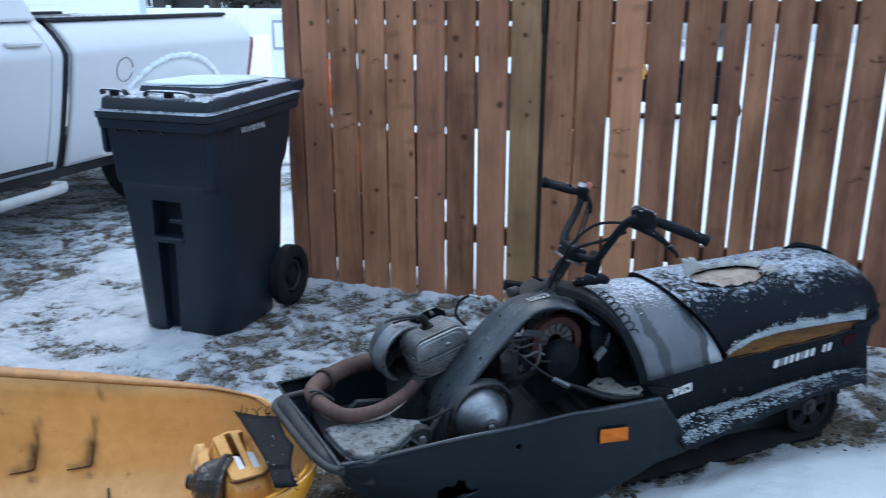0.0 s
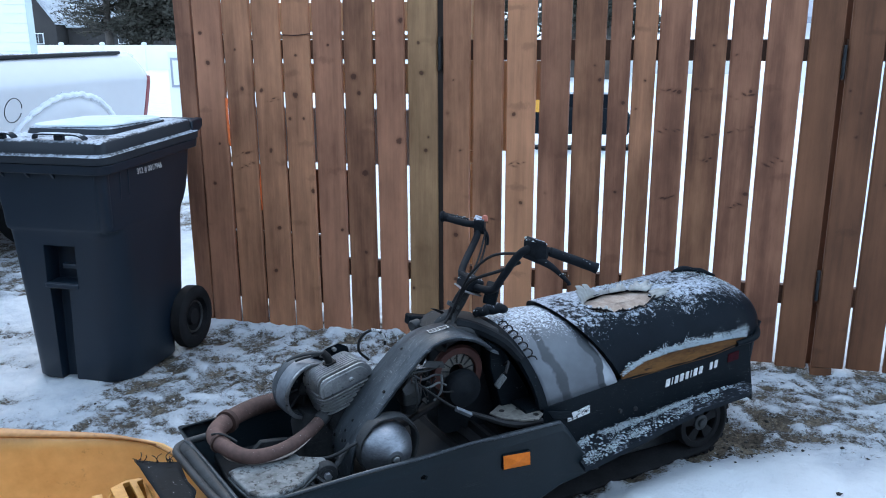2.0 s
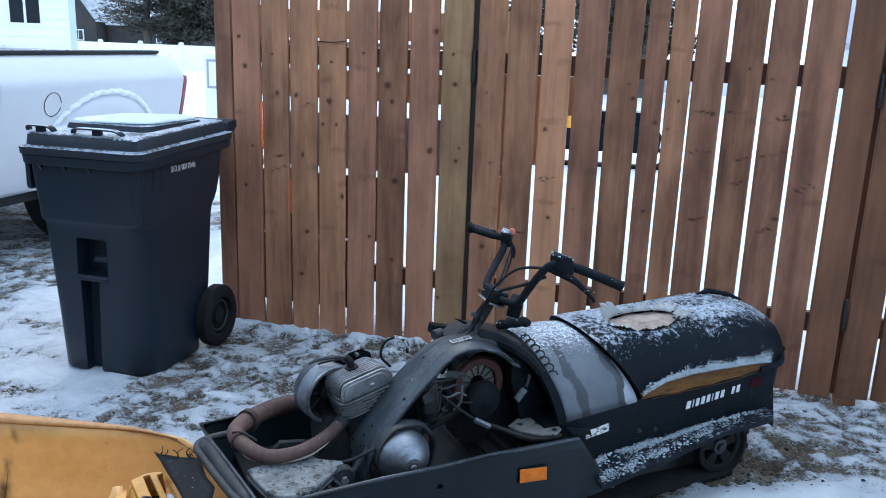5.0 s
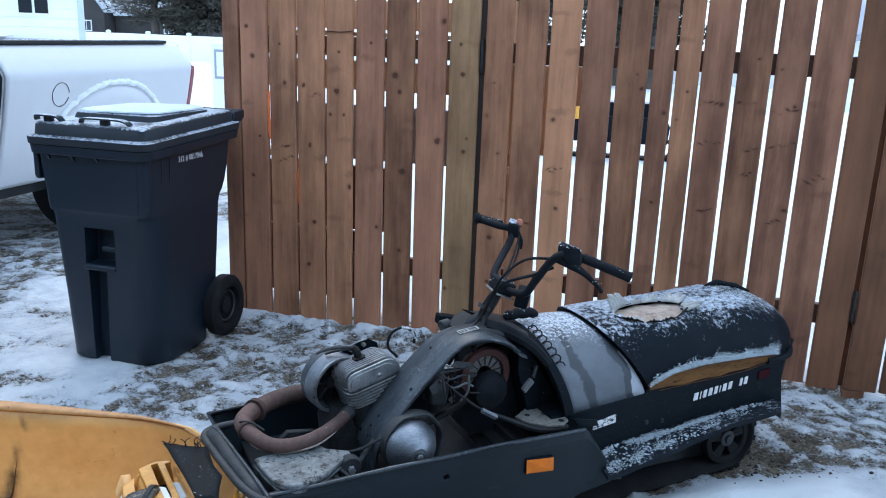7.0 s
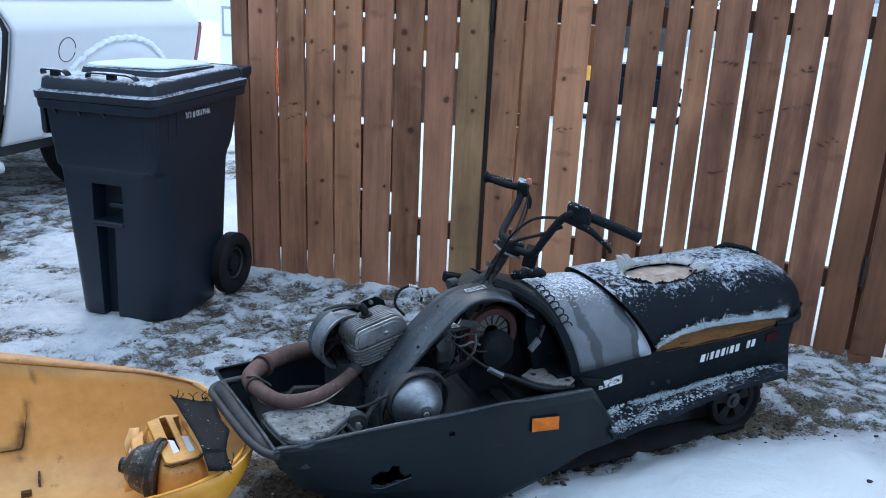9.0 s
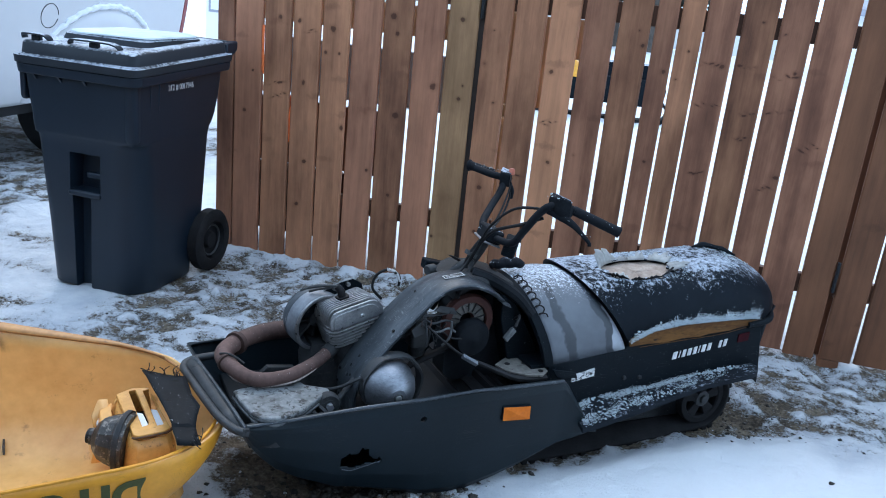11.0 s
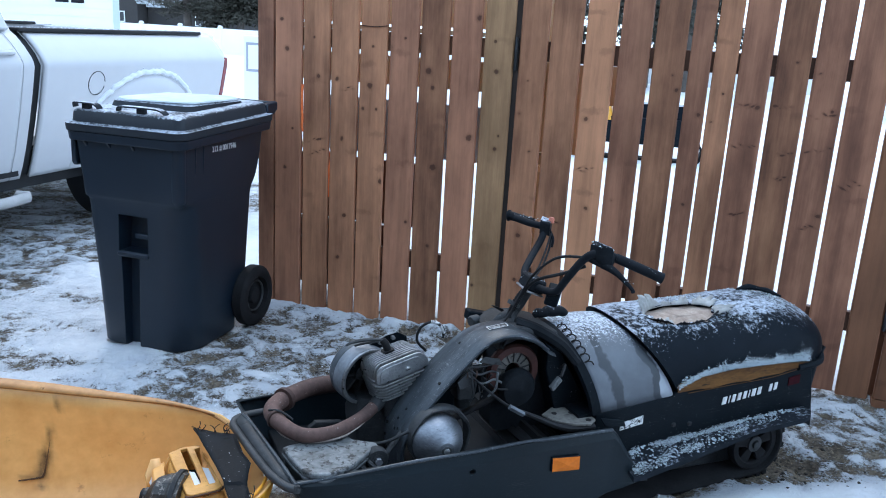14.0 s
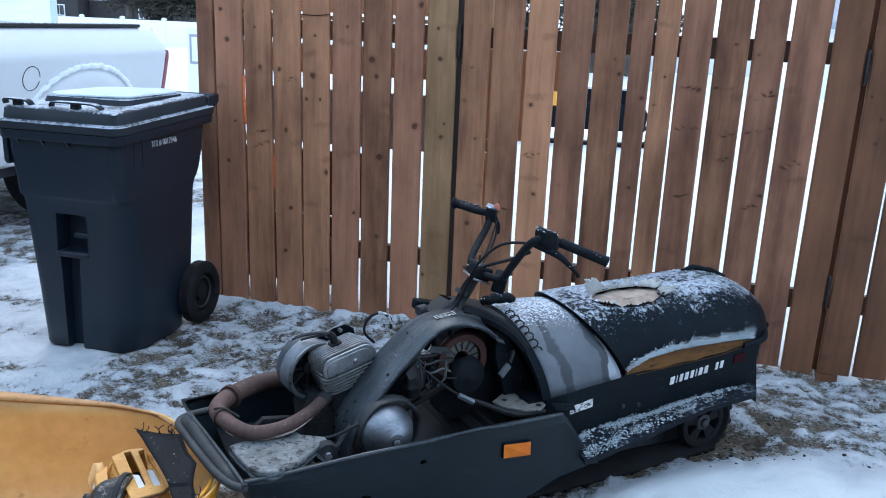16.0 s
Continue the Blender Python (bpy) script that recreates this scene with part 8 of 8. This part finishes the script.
part("lamp_bracket", loft([[(-2.02, 0.20, 0.24), (-1.99, 0.20, 0.25), (-1.985, 0.29, 0.25), (-2.02, 0.27, 0.24)], [(-2.05, 0.19, 0.12), (-1.98, 0.19, 0.12), (-1.98, 0.30, 0.12), (-2.05, 0.28, 0.12)]]), HOOD, hood, "yellow lamp bracket", bevel=0.004)
part("lamp_tab", loft([[(-2.040, 0.232, 0.246), (-2.020, 0.290, 0.262), (-1.996, 0.288, 0.262)], [(-2.034, 0.215, 0.200), (-2.012, 0.250, 0.200), (-1.990, 0.235, 0.200)]], closed=False), HOOD, hood, "bent yellow tab beside the headlamp", thick=0.004)
part("lamp_tab", prism([(-2.000, 0.205), (-1.988, 0.262), (-1.970, 0.290), (-1.962, 0.255), (-1.966, 0.205)], "y", 0.236, 0.240), HOOD, hood, "bent yellow tab beside the headlamp")
part("tab_snow", loft([[(-2.036, 0.250, 0.226), (-2.010, 0.262, 0.230)], [(-2.024, 0.208, 0.214), (-2.006, 0.216, 0.218)]], closed=False), SNOW, hood, thick=0.005)

# headlamp seen from behind: a dark bowl with a socket
lamp = part("headlamp", spin([(0.070, 0.020), (0.074, 0.012), (0.074, -0.006), (0.068, -0.010), (0.064, -0.026), (0.054, -0.050), (0.038, -0.066), (0.026, -0.072), (0.022, -0.074), (0.022, -0.082), (0.014, -0.084)], 13, (0, 0, 0), "x"), LAMP_BACK, hood, "dark dented headlamp bowl", angle=22)
lamp.matrix_basis = pose(-1.974, 0.094, 0.238, 0, 4, -26) @ Matrix.Diagonal((1.0, 1.04, 1.04, 1))
part("lamp_ring", spin([(0.071, 0.000), (0.0785, 0.000), (0.0785, 0.012), (0.071, 0.012)], 32, (0, 0, 0), "x"), DARK_METAL, lamp, "dark clamp ring")
part("lamp_socket", spin([(0.016, -0.092), (0.019, -0.090), (0.019, -0.082), (0.008, -0.082)], 18, (0, 0, 0), "x"), CABLE, lamp)

# pressed notches and stains inside the shell
for s0, w0 in ((-2.309, 0.489), (-2.466, 0.526)):
    part("pressed_notch", tube([(s0 - 0.068, w0 + 0.006, 0.141), (s0 - 0.016, w0 + 0.002, 0.143), (s0, w0 + 0.003, 0.150), (s0 + 0.012, w0 + 0.014, 0.20), (s0 + 0.022, w0 + 0.022, 0.25)], [0.0022, 0.0030, 0.0034, 0.0016, 0.0004], 7), GRIME, hood, "grimy pressed notch")
part("clip", box(-2.318, -2.290, 0.372, 0.390, 0.050, 0.066), GRIME, hood, "small rusty clip", bevel=0.003)
part("clip", box(-2.272, -2.266, 0.395, 0.440, 0.062, 0.090), BOX_GREY, hood, "thin grey clip", bevel=0.002)

# ---------- loose stones and litter ----------
rng = random.Random(5)
spots = []
for k in range(700):
    s, w = rng.gauss(-1.38, 0.17), rng.gauss(-0.03, 0.09)
    x, y = SLED_X + s * SU.x + w * SV.x, SLED_Y + s * SU.y + w * SV.y
    spots.append((x, y, ground_z(x, y) + 0.003))
for k in range(26):
    x, y = rng.uniform(-0.2, 1.6), rng.uniform(1.4, 3.2)
    spots.append((x, y, ground_z(x, y) + 0.002))
lumps("stones", spots, STONE, "dark wet stones and soil clods", "stones", (0.003, 0.016), 0.5)


def litter_spots(seed, n, xs, ys, gain, limit):
    """Random places on the lawn, fewer where snow lies."""
    r = np.random.default_rng(seed)
    x, y = r.uniform(*xs, n), r.uniform(*ys, n)
    z, cover = lawn(x, y)
    keep = r.random(n) < gain * (limit - cover)
    return [(float(a), float(b), float(c)) for a, b, c in zip(x[keep], y[keep], z[keep])]


rng = random.Random(15)
clods = []
for k in range(70):
    c = on_sled(rng.gauss(0.17, 0.12), rng.gauss(-0.02, 0.09), 0.0)
    clods.append((c[0], c[1], ground_z(c[0], c[1]) + 0.001))
clods += [(x, y, z + 0.001) for x, y, z in litter_spots(83, 9000, (-2.2, 2.0), (1.6, 3.46), 1.5, 0.60)][:700]
lumps("soil_clods", clods, STONE, "small dark clods of soil in the thin snow", "soil", (0.002, 0.008), 0.5)


def dry_grass():
    rng = random.Random(9)
    verts, faces = [], []
    for x, y, z in litter_spots(9, 90000, (-3.4, 2.0), (1.2, 3.47), 2.2, 0.70):
        if len(faces) >= 24000:
            break
        for j in range(rng.randint(1, 4)):
            a, ln = rng.uniform(0, 6.283), rng.uniform(0.003, 0.014)
            p = Vector((x + rng.gauss(0, 0.008), y + rng.gauss(0, 0.008), z - 0.001))
            d = Vector((math.cos(a) * ln, math.sin(a) * ln, rng.uniform(0.0, 0.007)))
            q = Vector((-math.sin(a), math.cos(a), 0)) * rng.uniform(0.0005, 0.0014)
            n = len(verts)
            verts += [tuple(p - q), tuple(p + q), tuple(p + d)]
            faces.append((n, n + 1, n + 2))
    me = bpy.data.meshes.new("dry_grass")
    me.from_pydata(verts, [], faces)
    me.materials.append(BLADE)
    tagged(new("dry_grass", me), "flattened dry brown grass blades in thin snow", "grass", kind="stuff")


dry_grass()


# crumbs of crusted snow caught in the litter
spots = [(x, y, z + 0.001) for x, y, z in litter_spots(61, 24000, (-3.2, 0.7), (1.2, 3.48), 1.3, 0.95)][:700]
lumps("snow_crust", spots, SNOW, "crumbs of crusted snow on the brown lawn", "snow", (0.002, 0.0075), 0.2)
